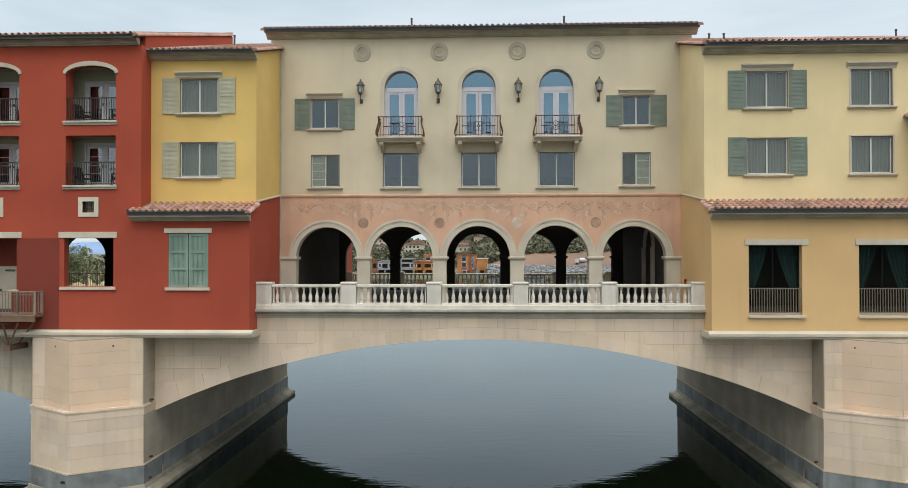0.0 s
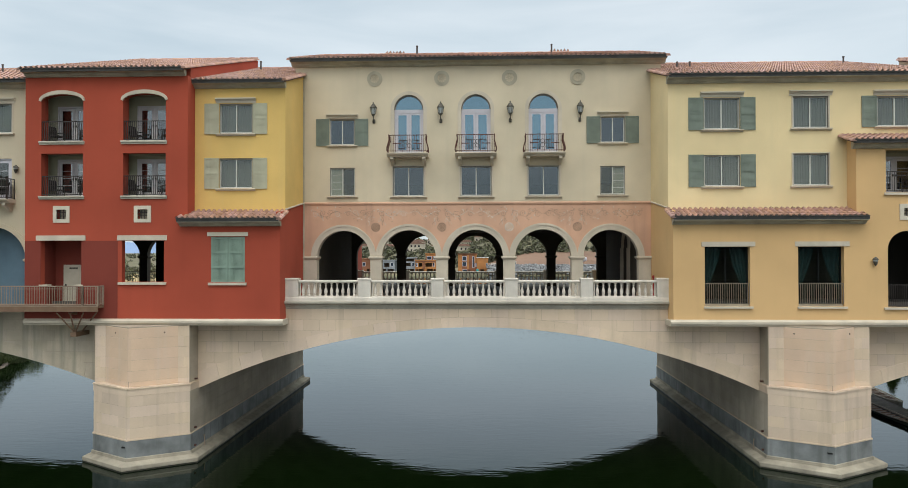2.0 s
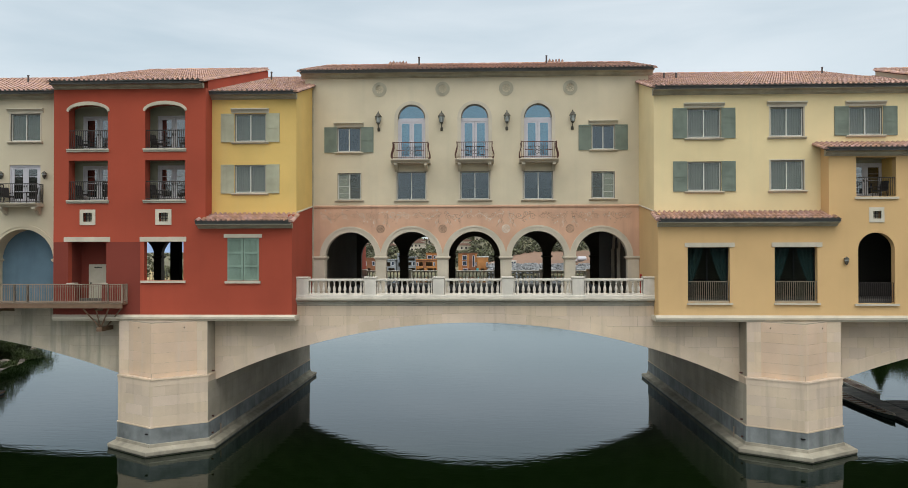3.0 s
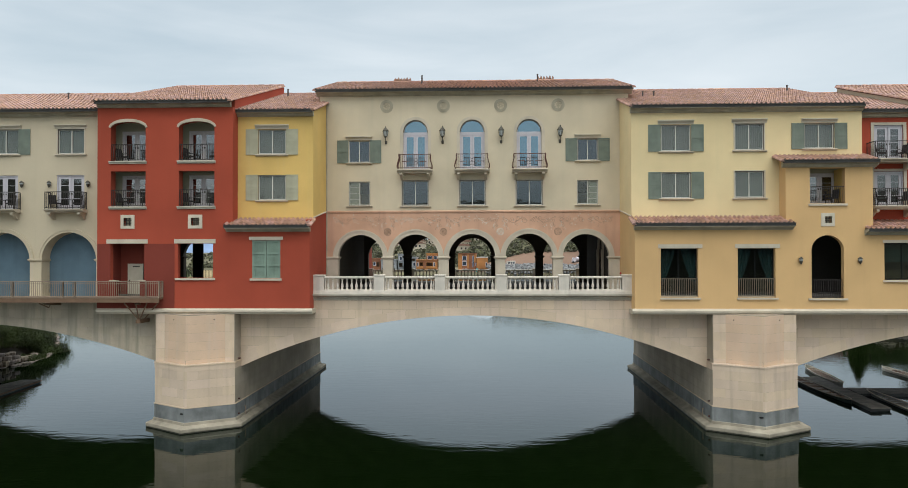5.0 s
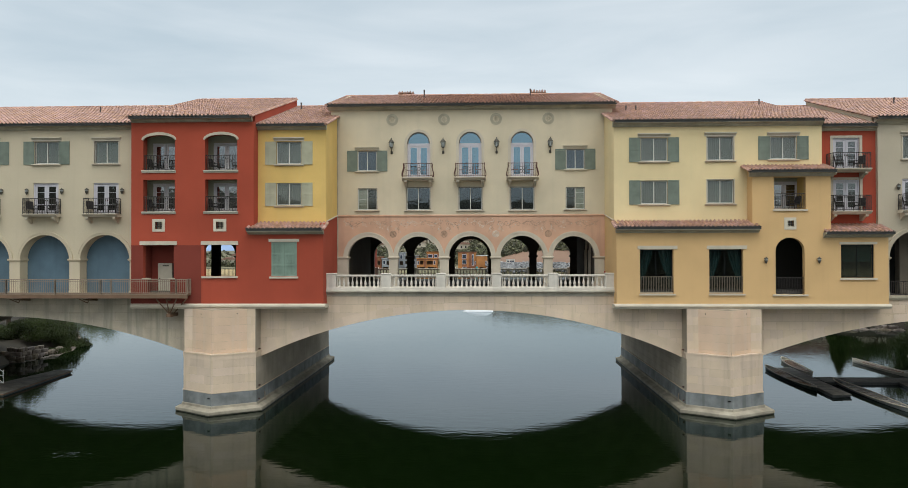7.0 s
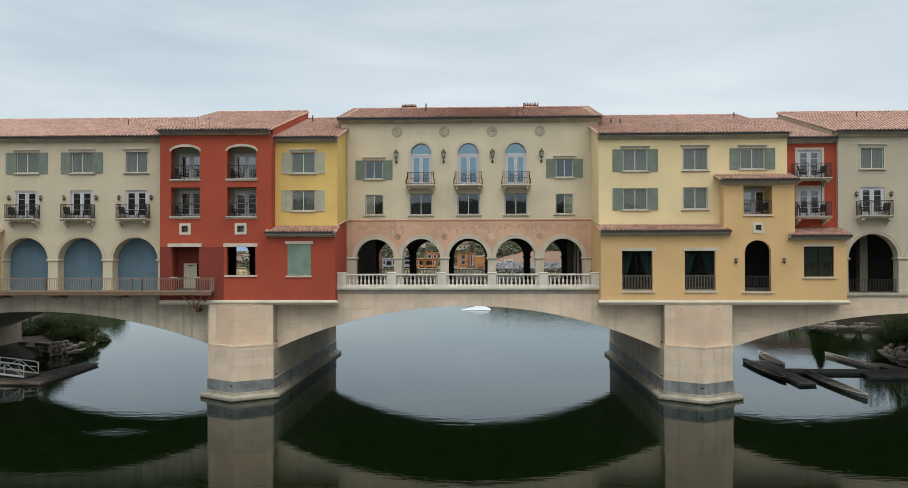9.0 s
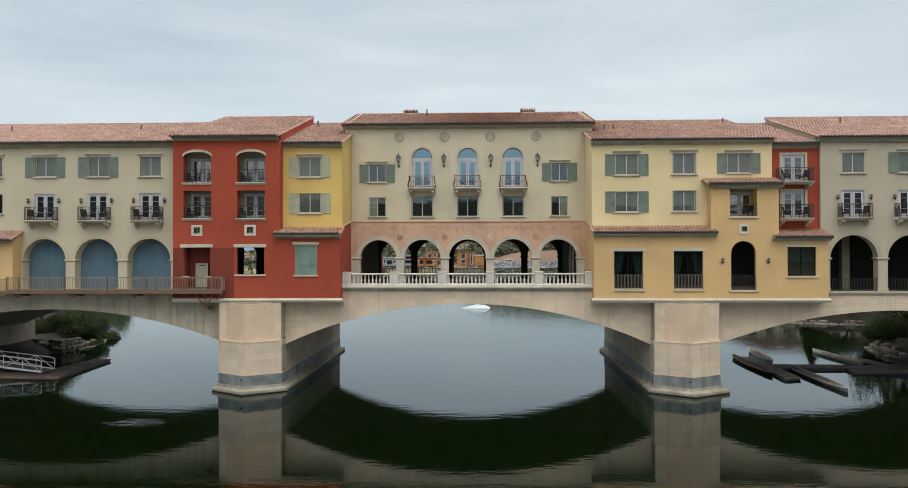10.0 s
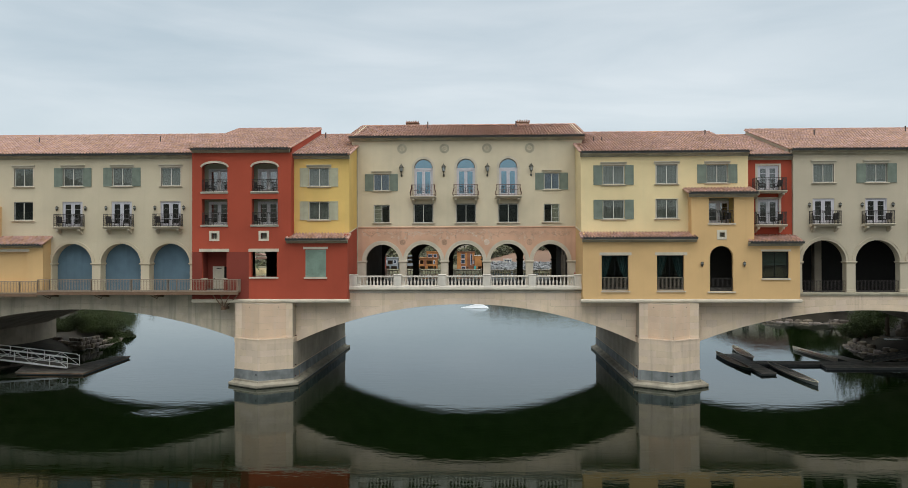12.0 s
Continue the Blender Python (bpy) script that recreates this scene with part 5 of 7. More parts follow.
for a, b in BA:
    c, r = (a + b) / 2, (b - a) / 2
    stone_arch(cream_l, c, 11.2, r, SIDE, 0.24, 1.04, CREAM_L)
    Mesh().prism(arch(a - 0.02, b + 0.02, 8.6, 11.2), SIDE + 0.95, SIDE + 1.02, "y").put("boarding", BLUE, cream_l, "blue grey boarding closing the arch")
for a, b in [(-39.75, BA[0][0])] + [(BA[i][1], BA[i + 1][0]) for i in range(2)] + [(BA[2][1], -25.25)]:
    column(cream_l, a + 0.01, b - 0.01, 8.6, 11.24, SIDE, 0.94, CREAM_L)
cornice(cream_l, -75, -25.2, SIDE, 21.04, 21.42)
tile_roof(cream_l, -75, -25.2, SIDE - 0.55, 21.48, 48.5, 25.05, single=1)
slab(cream_l, "floor", -75, -25.3, SIDE + 0.6, 57, 13.8, 14.1, DARK)
slab(cream_l, "floor", -75, -25.3, SIDE + 0.6, 57, 17.2, 17.4, DARK)

annex = thing("yellow_annex", "ochre annex with a low tiled roof beside the walkway", "building")
Mesh().panel(rect(-75, -39.15, 8.45, 13.0), [rect(-46, -40.64, 9.62, 12.36)], LOW, LOW + 0.35).put("wall", APRICOT, annex)
slab(annex, "blind_panel", -46.2, -40.5, LOW + 0.28, LOW + 0.34, 9.5, 12.5, APRICOT)
slab(annex, "lintel", -46.2, -40.45, LOW - 0.05, LOW + 0.2, 12.37, 12.6, SILL)
side_wall(annex, -39.15, LOW + 0.35, SIDE, 8.45, 13.1, 13.7, APRICOT, 0.3, -1)
cornice(annex, -75, -39.9 + 0.7, LOW, 12.75, 13.0)
tile_roof(annex, -75, -39.1, LOW - 0.52, 13.05, SIDE, 13.8, single=0, ridge=False, rake_r=True)
slab(annex, "upper_bay", -75, -43.9, LOW - 0.1, SIDE + 0.1, 13.6, 16.6, APRICOT)

# ---- right: pale yellow building ----
pale = thing("pale_yellow_building", "pale yellow stucco building with green shutters", "building")
PW = [(12.33, 14.29, 18.36, 20.1), (12.33, 14.29, 15.23, 16.96), (17.16, 19.06, 18.4, 20.14), (17.15, 19.06, 15.25, 17.0), (21.68, 23.6, 18.46, 20.12)]
Mesh().panel(rect(10.38, 25.4, 13.8, 21.35), [rect(*w) for w in PW] + [rect(21.2, 24.2, 14.55, 17.22)], WING, WING + 0.35).put("wall", PALE, pale)
side_wall(pale, 10.38, WING + 0.35, CENTRE, 14.03, 21.5, 22.67, PALE, 0.35, 1, z1=14.66)
side_wall(pale, 25.4, WING + 0.35, 48.5, 13.9, 21.5, 24.82, PALE, 0.3, -1)
for i, w in enumerate(PW):
    window(pale, *w, WING, cap=i in (0, 2, 4), shutters=GREEN if i in (0, 1, 4) else None, surround=i in (2, 3))
cornice(pale, 10.3, 25.42, WING, 20.89, 21.25)
tile_roof(pale, 10.3, 25.45, WING - 0.5, 21.33, 48.5, 24.9, single=2, rake_l=True, rake_r=True)
slab(pale, "floor", 10.8, 25.1, WING + 0.36, 57, 17.2, 17.4, DARK)
Mesh().tube([(10.36, WING, 14.05), (10.36, CENTRE, 14.68)], 0.05, 6).put("flashing", SILL, pale)

apr = thing("apricot_wing", "apricot stucco lower wing with a small tower and tiled eaves", "building")
outer = [(10.38, 7.75), (29.55, 7.75), (29.55, 13.0), (25.55, 13.0), (25.55, 17.4), (20.04, 17.4), (20.04, 13.3), (10.38, 13.3)]
AW = [(12.05, 14.44), (16.97, 19.37)]
holes = [rect(a, b, 8.72, 11.9) for a, b in AW] + [rect(21.58, 23.81, 14.78, 17.04), rect(22.5, 22.95, 13.52, 13.94), arch(21.65, 23.7, 8.68, 11.75, rise=0.98), rect(26.24, 28.56, 9.85, 12.22)]
Mesh().panel(outer, holes, LOW, LOW + 0.4).put("wall", APRICOT, apr)
side_wall(apr, 10.38, LOW + 0.4, CENTRE, 7.75, 13.87, 14.655, APRICOT, 0.35, 1)
side_wall(apr, 20.04, LOW + 0.4, WING, 13.2, 17.5, 17.9, APRICOT, 0.3, 1)
side_wall(apr, 25.55, LOW + 0.4, 37.0, 12.9, 17.5, 18.0, APRICOT, 0.3, -1)
side_wall(apr, 29.55, LOW + 0.4, 37.0, 7.75, 13.0, 13.6, APRICOT, 0.3, -1)
slab(apr, "underside", 10.38, 29.55, LOW + 0.05, FRONT + 0.1, 7.66, 7.78, SILL)
profile(apr, "base_moulding", 10.2, 29.7, BASE, SILL)
slab(apr, "base_moulding", 10.22, 10.38, LOW, FRONT, 7.64, 7.93, SILL)
cornice(apr, 10.32, 20.45, LOW, 13.09, 13.38)
tile_roof(apr, 10.3, 20.5, LOW - 0.52, 13.51, WING, 13.98, single=9, ridge=False, rake_l=True)
cornice(apr, 19.8, 25.75, LOW, 17.1, 17.5)
tile_roof(apr, 19.7, 25.8, LOW - 0.52, 17.52, WING, 17.98, single=9, ridge=False, rake_l=True)
cornice(apr, 25.0, 29.75, LOW, 12.72, 13.08)
tile_roof(apr, 25.05, 29.8, LOW - 0.52, 13.10, 37.0, 13.72, single=9, ridge=False)
for a, b in AW:
    k = holder("window", apr)
    slab(k, "lintel", a - 0.17, b + 0.27, LOW - 0.05, LOW + 0.1, 11.91, 12.17, SILL)
    slab(k, "sill", a - 0.05, b + 0.14, LOW - 0.12, LOW + 0.38, 8.60, 8.71, SILL)
    Mesh().panel(rect(a, b, 8.72, 11.9), [rect(a + 0.07, (a + b) / 2 - 0.03, 8.8, 11.83), rect((a + b) / 2 + 0.03, b - 0.07, 8.8, 11.83)], LOW + 0.34, LOW + 0.4).put("frame", BLACK_FRAME, k)
    Mesh().box(a + 0.05, b - 0.05, LOW + 0.37, LOW + 0.376, 8.75, 11.85).put("pane", PANE_DARK, k).visible_shadow = False
    slab(k, "inner_sill", a, b, LOW + 0.15, LOW + 0.335, 8.715, 8.84, SILL)
    for s in (0, 1):
        n = 16
        rows = []
        for j in range(12):
            u = j / 11
            z = 11.9 - u * 2.2
            wide = 0.95 - 0.72 * u ** 1.3
            e = a if s == 0 else b
            d = 1 if s == 0 else -1
            rows += [(e + d * (0.06 + wide * i / n), LOW + 0.48 + 0.035 * math.sin(i * 1.5) * (1 - 0.5 * u), z) for i in range(n + 1)]
        Mesh().add(rows, [(r * (n + 1) + i, r * (n + 1) + i + 1, (r + 1) * (n + 1) + i + 1, (r + 1) * (n + 1) + i) for r in range(11) for i in range(n)]).put("drape", DRAPE, k, "dark teal drape tied back")
    railing(k, [(a + 0.02, LOW + 0.07), (b - 0.02, LOW + 0.07)], 8.76, 9.93, TAUPE_IRON, 0.115, 0.014, 0.024)
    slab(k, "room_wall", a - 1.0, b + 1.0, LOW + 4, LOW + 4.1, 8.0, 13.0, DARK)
k = holder("loggia", apr)
a, b, z0 = 21.58, 23.81, 14.78
yb = LOW + 1.7
slab(k, "floor", a - 0.3, b + 0.3, LOW + 0.41, yb, z0 - 0.2, z0 - 0.01, LOGGIA)
slab(k, "soffit", a - 0.3, b + 0.3, LOW + 0.41, yb, 17.08, 17.2, LOGGIA)
slab(k, "cheek", a - 0.35, a - 0.05, LOW + 0.41, yb, z0 - 0.2, 17.2, APRICOT)
slab(k, "cheek", b + 0.05, b + 0.35, LOW + 0.41, yb, z0 - 0.2, 17.2, YELLOW)
Mesh().panel(rect(a - 0.3, b + 0.3, z0 - 0.2, 17.2), [rect(a + 0.3, a + 2.4, z0, z0 + 2.1)], yb, yb + 0.2).put("back_wall", LOGGIA, k)
slab(k, "sill", a - 0.1, b + 0.12, LOW - 0.1, LOW + 0.38, z0 - 0.15, z0 - 0.02, SILL)
railing(k, [(a + 0.02, LOW + 0.12), (b - 0.02, LOW + 0.12)], z0, z0 + 1.1, IRON, 0.12, 0.010, 0.02)
french_door(apr, a + 1.35, z0, 2.1, 2.1, yb + 0.03, DOOR, PANE_LOGGIA, dark=True)
chair((b - 0.45, LOW + 0.9, z0), -70)
k = holder("vent_window", apr)
Mesh().panel(rect(22.27, 23.12, 13.3, 14.16), [rect(22.5, 22.95, 13.52, 13.94)], LOW - 0.04, LOW + 0.1).put("surround", CAPSTONE, k)
m = Mesh()
for q in (0.33, 0.67):
    m.box(22.5 + 0.45 * q - 0.016, 22.5 + 0.45 * q + 0.016, LOW + 0.02, LOW + 0.05, 13.52, 13.94)
    m.box(22.5, 22.95, LOW + 0.02, LOW + 0.05, 13.52 + 0.42 * q - 0.016, 13.52 + 0.42 * q + 0.016)
m.put("grille", IRON, k)
slab(k, "backing", 22.3, 23.1, LOW + 0.3, LOW + 0.39, 13.3, 14.1, LOGGIA)
k = holder("arched_opening", apr)
slab(k, "sill", 21.43, 23.9, LOW - 0.12, LOW + 0.38, 8.55, 8.67, SILL)
railing(k, [(21.67, LOW + 0.15), (23.68, LOW + 0.15)], 8.7, 9.85, IRON, 0.11, 0.010, 0.022)
k = holder("window", apr)
slab(k, "lintel", 26.14, 28.75, LOW - 0.05, LOW + 0.1, 12.23, 12.4, SILL)
slab(k, "sill", 26.15, 28.72, LOW - 0.12, LOW + 0.3, 9.71, 9.84, SILL)
Mesh().panel(rect(26.24, 28.56, 9.85, 12.22), [rect(26.31, 27.37, 9.92, 12.15), rect(27.43, 28.49, 9.92, 12.15)], LOW + 0.14, LOW + 0.22).put("frame", BLACK_FRAME, k)
Mesh().box(26.31, 28.49, LOW + 0.17, LOW + 0.176, 9.92, 12.15).put("pane", PANE, k).visible_shadow = False
m = Mesh()
z = 11.0
while z < 12.15:
    m.prism([(LOW + 0.3, z), (LOW + 0.33, z), (LOW + 0.4, z + 0.22), (LOW + 0.37, z + 0.22)], 26.32, 28.48, "x")
    z += 0.24
m.put("blind", DRAPE, k)
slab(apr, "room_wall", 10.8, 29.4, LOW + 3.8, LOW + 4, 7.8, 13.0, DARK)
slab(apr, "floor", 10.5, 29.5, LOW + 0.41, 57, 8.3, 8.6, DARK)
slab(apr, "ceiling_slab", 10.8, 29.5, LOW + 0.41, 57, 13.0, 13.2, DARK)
for x, y in ((20.93, 11.1), (24.66, 11.1)):
    sconce(x, LOW, y)

infill = thing("red_infill", "narrow recessed red stucco bay with two balconies", "building")
RD = 27.38
Mesh().panel(rect(25.4, 29.5, 13.2, 21.0), [rect(RD - 0.95, RD + 0.95, 14.65, 16.98), rect(RD - 0.95, RD + 0.95, 17.72, 20.05)], 37.0, 37.35).put("wall", RED, infill)
for z in (14.65, 17.72):
    Mesh().panel(rect(RD - 1.15, RD + 1.15, z, z + 2.5), [rect(RD - 0.95, RD + 0.95, z + 0.01, z + 2.33)], 36.95, 37.02).put("door_surround", SILL, infill)
    french_door(infill, RD, z, 1.88, 2.32, 37.05, behind=True)
    plain_balcony(infill, RD - 0.08, 37.0, z, 1.32, 1.1, 1.12)
    chair((RD - 0.75, 36.4, z), 60)
    chair((RD + 0.65, 36.4, z), -60)
cornice(infill, 25.4, 29.5, 37.0, 20.55, 20.92)
tile_roof(infill, 25.4, 29.4, 36.45, 21.0, 48.5, 24.5, single=1)
slab(infill, "floor", 25.4, 29.5, 37.4, 57, 17.3, 17.5, DARK)

cream_r = thing("grey_cream_building", "greyish cream stucco building with an open arcade", "building")
HA = [(30.25, 34.2), (34.98, 38.93), (39.68, 43.6)]
Mesh().panel(rect(29.5, 75, 8.2, 14.0), [arch(a, b, 8.5, 11.27) for a, b in HA], SIDE, SIDE + 0.8).put("arcade_wall", CREAM_R, cream_r)
HW = [(31.29, 33.13), (35.97, 37.85), (40.7, 42.5)]
HD = [32.2, 36.87, 41.5]
Mesh().panel(rect(29.5, 75, 14.0, 21.3), [rect(a, b, 18.45, 20.14) for a, b in HW] + [rect(c - 0.96, c + 0.96, 14.72, 17.0) for c in HD], SIDE, SIDE + 0.35).put("upper_wall", CREAM_R, cream_r)
for i, (a, b) in enumerate(HW):
    window(cream_r, a, b, 18.45, 20.14, SIDE, cap=True, shutters=GREEN if i == 1 else None, surround=i != 1)
for i, c in enumerate(HD):
    french_door(cream_r, c, 14.72, 1.92, 2.28, SIDE + 0.06, dark=(i == 1))
    plain_balcony(cream_r, c - 0.02, SIDE, 14.7)
    for dx in (-1.3, 1.42):
        sconce(c + dx, SIDE, 16.4)
    chair((c - 0.78, SIDE - 0.42, 14.7), 60)
    chair((c + 0.72, SIDE - 0.42, 14.7), -60)
for a, b in HA:
    stone_arch(cream_r, (a + b) / 2, 11.27, (b - a) / 2, SIDE, 0.27, 0.79, CREAM_R)
    k = holder("arcade_railing", cream_r)
    railing(k, [(a + 0.03, SIDE + 0.2), (b - 0.03, SIDE + 0.2)], 8.5, 9.54, IRON, 0.12, 0.010, 0.022)
for a, b in [(29.6, HA[0][0])] + [(HA[i][1], HA[i + 1][0]) for i in range(2)] + [(HA[2][1], 44.35)]:
    column(cream_r, a + 0.01, b - 0.01, 8.5, 11.27, SIDE, 0.7, CREAM_R)
cornice(cream_r, 29.3, 75, SIDE, 20.98, 21.42)
tile_roof(cream_r, 29.2, 75, SIDE - 0.55, 21.48, 48.5, 25.08, single=1, rake_l=True)
side_wall(cream_r, 29.25, SIDE + 0.35, 48.5, 13.2, 21.68, 25.0, CREAM_R, 0.3, 1)
# back and ceiling coloured near-black to carry the arcade's shade
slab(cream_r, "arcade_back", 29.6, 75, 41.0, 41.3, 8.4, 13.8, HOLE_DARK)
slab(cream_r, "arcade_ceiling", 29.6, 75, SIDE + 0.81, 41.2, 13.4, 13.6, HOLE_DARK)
slab(cream_r, "arcade_post", 32.85, 33.5, 40.2, 40.9, 8.4, 13.4, UNDERSIDE)
slab(cream_r, "floor", 29.6, 75, SIDE + 0.36, 57, 17.3, 17.5, DARK)
slab(cream_r, "floor", 29.6, 75, SIDE + 0.81, 57, 13.62, 14.1, DARK)

for x in (-6.52, -2.39, 1.86, 6.1):
    lantern(x, CENTRE, 20.3)

# ---- walkway along the left side ----
walkway = thing("walkway", "brown steel walkway with a taupe railing along the facade", "walkway")
WY = 34.75
for x0, x1, drop in ((-75, -39.3, 0.16), (-39.3, -20.7, 0.0)):
    slab(walkway, "deck", x0, x1, WY, FRONT - 0.1, 8.62 - drop, 8.74 - drop, WALKWAY)
    slab(walkway, "edge_beam", x0, x1, WY - 0.08, WY, 8.42 - drop, 8.70 - drop, WALKWAY)
    slab(walkway, "edge_trim", x0, x1, WY - 0.10, WY + 0.02, 8.705 - drop, 8.745 - drop, RAILING)
    slab(walkway, "upper_rail", x0, x1, WY + 0.045, WY + 0.075, 9.645 - drop, 9.675 - drop, RAILING)
railing(walkway, [(-75, WY + 0.06), (-51.0, WY + 0.06), (-41.0, WY + 0.06), (-39.3, WY + 0.06)], 8.58, 9.64, RAILING, 0.14, 0.012, 0.03, post=0.05)
railing(walkway, [(-39.3, WY + 0.06), (-38.2, WY + 0.06), (-34.3, WY + 0.06), (-30.6, WY + 0.06), (-27.2, WY + 0.06), (-26.4, WY + 0.06), (-21.6, WY + 0.06), (-20.75, WY + 0.06), (-20.75, LOW - 0.02)], 8.74, 9.8, RAILING, 0.14, 0.012, 0.03, post=0.05)
for x in (-38.4, -33.6, -28.4, -22.3):
    k = holder("bracket", walkway)
    Mesh().prism([(WY, 8.36), (FRONT, 8.36), (FRONT, 8.12), (WY + 0.2, 8.26)], x - 0.1, x + 0.1, "x").put("arm", WALKWAY, k)
    if x > -25:
        for dx in (-0.75, 0.75):
            Mesh().tube([(x + dx, WY + 0.05, 8.36), (x, WY + 0.6, 7.2)], 0.045, 6).put("strut", WALKWAY, k)
        Mesh().tube([(x, WY + 0.05, 8.36), (x, WY + 0.6, 7.2)], 0.045, 6).put("strut", WALKWAY, k)
        slab(k, "foot_beam", x - 0.16, x + 0.16, WY + 0.4, FRONT - 0.02, 7.02, 7.26, WALKWAY)
        Mesh().tube([(x + 1.45, WY + 0.1, 8.36), (x + 0.1, FRONT - 0.7, 7.25)], 0.045, 6).put("strut", WALKWAY, k)
    else:
        for dx in (-0.4, 0.4):
            Mesh().tube([(x + dx, WY + 0.05, 8.36), (x, WY + 0.5, 8.05)], 0.04, 6).put("strut", WALKWAY, k)

# rear walls and rear roof slopes that close the wings
for b, x0, x1, mat in ((cream_l, -75, -25.3, CREAM_L), (red, -25.2, -16.05, RED), (yel, -16.0, -11.45, YELLOW), (pale, 11.05, 25.4, PALE), (infill, 25.45, 29.2, RED), (cream_r, 29.25, 75, CREAM_R)):
    slab(b, "rear_wall", x0, x1, 57.0, 57.3, 13.6, 21.6, mat)
    Mesh().prism([(48.5, 24.6), (57.8, 21.5), (57.8, 21.35), (48.5, 24.45)], x0, x1, "x").put("rear_roof", TILE_BED, b)
back_rail = thing("back_railing", "dark iron railing along the far edge of the bridge", "railing")
railing(back_rail, [(-36.0, 60.6), (-29.0, 60.6), (-22.0, 60.6), (-16.1, 60.6)], 8.9, 10.0, IRON, 0.14, 0.012, 0.025, post=0.03)

# rear bays that mirror the front ones
slab(red, "rear_bay", -16.0, -10.9, 57.4, 63.4, 7.7, 14.0, RED)
slab(apr, "rear_bay", 10.38, 20.0, 57.4, 62.4, 7.7, 14.0, APRICOT)

standpipe = thing("standpipe", "red fire standpipe beside the arcade column", "standpipe", (10.02, 38.6, DECK))
Mesh().lathe([(0.045, 0), (0.045, 1.25), (0.065, 1.27), (0.065, 1.36), (0.04, 1.4)], (0, 0, 0), 10).put("pipe", material("red enamel", (0.35, 0.03, 0.025), 0.5, 0.1, 3.0, 40, 0.05), standpipe)
Mesh().lathe([(0.05, 0), (0.05, 0.12)], (0, 0, 0), 8).put("valve", LAMP_METAL, standpipe).matrix_local = pose(0, -0.04, 1.1, 90, 0, 0)

# ---- mural on the pink band ----
rng = random.Random(11)
mural = holder("mural", mid, "faded painted vine scrolls on pink stucco")


def spiral(cx, cz, r, turns, start, way, n=26):
    return [(cx + r * (1 - i / n * 0.88) * math.cos(start + way * turns * 2 * math.pi * i / n), CENTRE - 0.005, cz + r * (1 - i / n * 0.88) * math.sin(start + way * turns * 2 * math.pi * i / n)) for i in range(n + 1)]


for c in (-8.45, -4.37, -0.27, 3.85, 7.94):
    m, w = Mesh(), Mesh()
    for s in (-1, 1):
        ph = rng.uniform(-0.3, 0.3)
        wave = lambda u: 14.0 + 0.17 * math.sin(u * 4.6 + ph)
        (m if c > 3 or c < -7 else w).tube([(c + s * (0.05 + 1.85 * i / 30), CENTRE - 0.005, wave(1.85 * i / 30)) for i in range(31)], 0.012, 4, 0.3)
        for j in range(4):
            u = 0.34 * (j + 0.65) * 1.35
            up = 1 if math.sin(u * 4.6 + ph) < 0 else -1
            r = rng.uniform(0.15, 0.23)
            q = m if rng.random() < (0.9 if c > 3 else 0.6) else w
            q.tube(spiral(c + s * u, wave(u) + up * r * 0.9, r, 1.5, -up * math.pi / 2, s * up, 30), 0.011, 4, 0.3)
            q.tube(spiral(c + s * (u + 0.2), wave(u + 0.2) - up * 0.1, 0.09, 1.1, up * math.pi / 2, -s * up, 16), 0.010, 4, 0.3)
        for j in range(20):
            x, a = rng.uniform(0.1, 1.95), rng.uniform(0, 6.3)
            z = wave(x) + rng.uniform(-0.32, 0.32)
            q = w if rng.random() < 0.5 else m
            dx, dz = rng.uniform(0.04, 0.08) * math.cos(a), rng.uniform(0.04, 0.08) * math.sin(a)
            q.prism([(c + s * x - dx, z - dz), (c + s * x + dz * 0.45, z - dx * 0.45), (c + s * x + dx, z + dz), (c + s * x - dz * 0.45, z + dx * 0.45)], CENTRE - 0.007, CENTRE - 0.002, "y")
        if abs(c + s * 2.05) < 7:
            for q, g in ((m, 1), (w, -1)):
                x = c + s * 1.72
                q.tube([(x + 0.10 * g * math.sin(i * 0.55) - s * 0.02 * i, CENTRE - 0.005, 13.85 - 0.055 * i) for i in range(11)], 0.010, 4, 0.3)
                q.tube(spiral(x + 0.12 * g, 13.6, 0.11, 1.2, 1.5, g, 16), 0.010, 4, 0.3)
    m.put("vine", VINE, mural)
    w.put("flower_vine", VINE_W, mural)
for i, x in enumerate((-6.41, -2.34, 1.78, 5.93)):
    k = Mesh()
    for q in range(-3, 4):
        h = math.sqrt(max(0.0, 0.25 ** 2 - (q * 0.07) ** 2))
        for s in (-1, 1):
            a, b = (q * 0.07, -h), (q * 0.07, h)
            rot = lambda p: (x + (p[0] - s * p[1]) * 0.707, CENTRE - 0.006, 13.18 + (s * p[0] + p[1]) * 0.707)
            k.tube([rot(a), rot(b)], 0.013, 4, 0.4)
    k.tube([(x + 0.26 * math.cos(t * math.pi / 12), CENTRE - 0.006, 13.18 + 0.26 * math.sin(t * math.pi / 12)) for t in range(25)], 0.016, 4, 0.4)
    k.put("lattice_disc", VINE if i != 2 else VINE_W, mural)

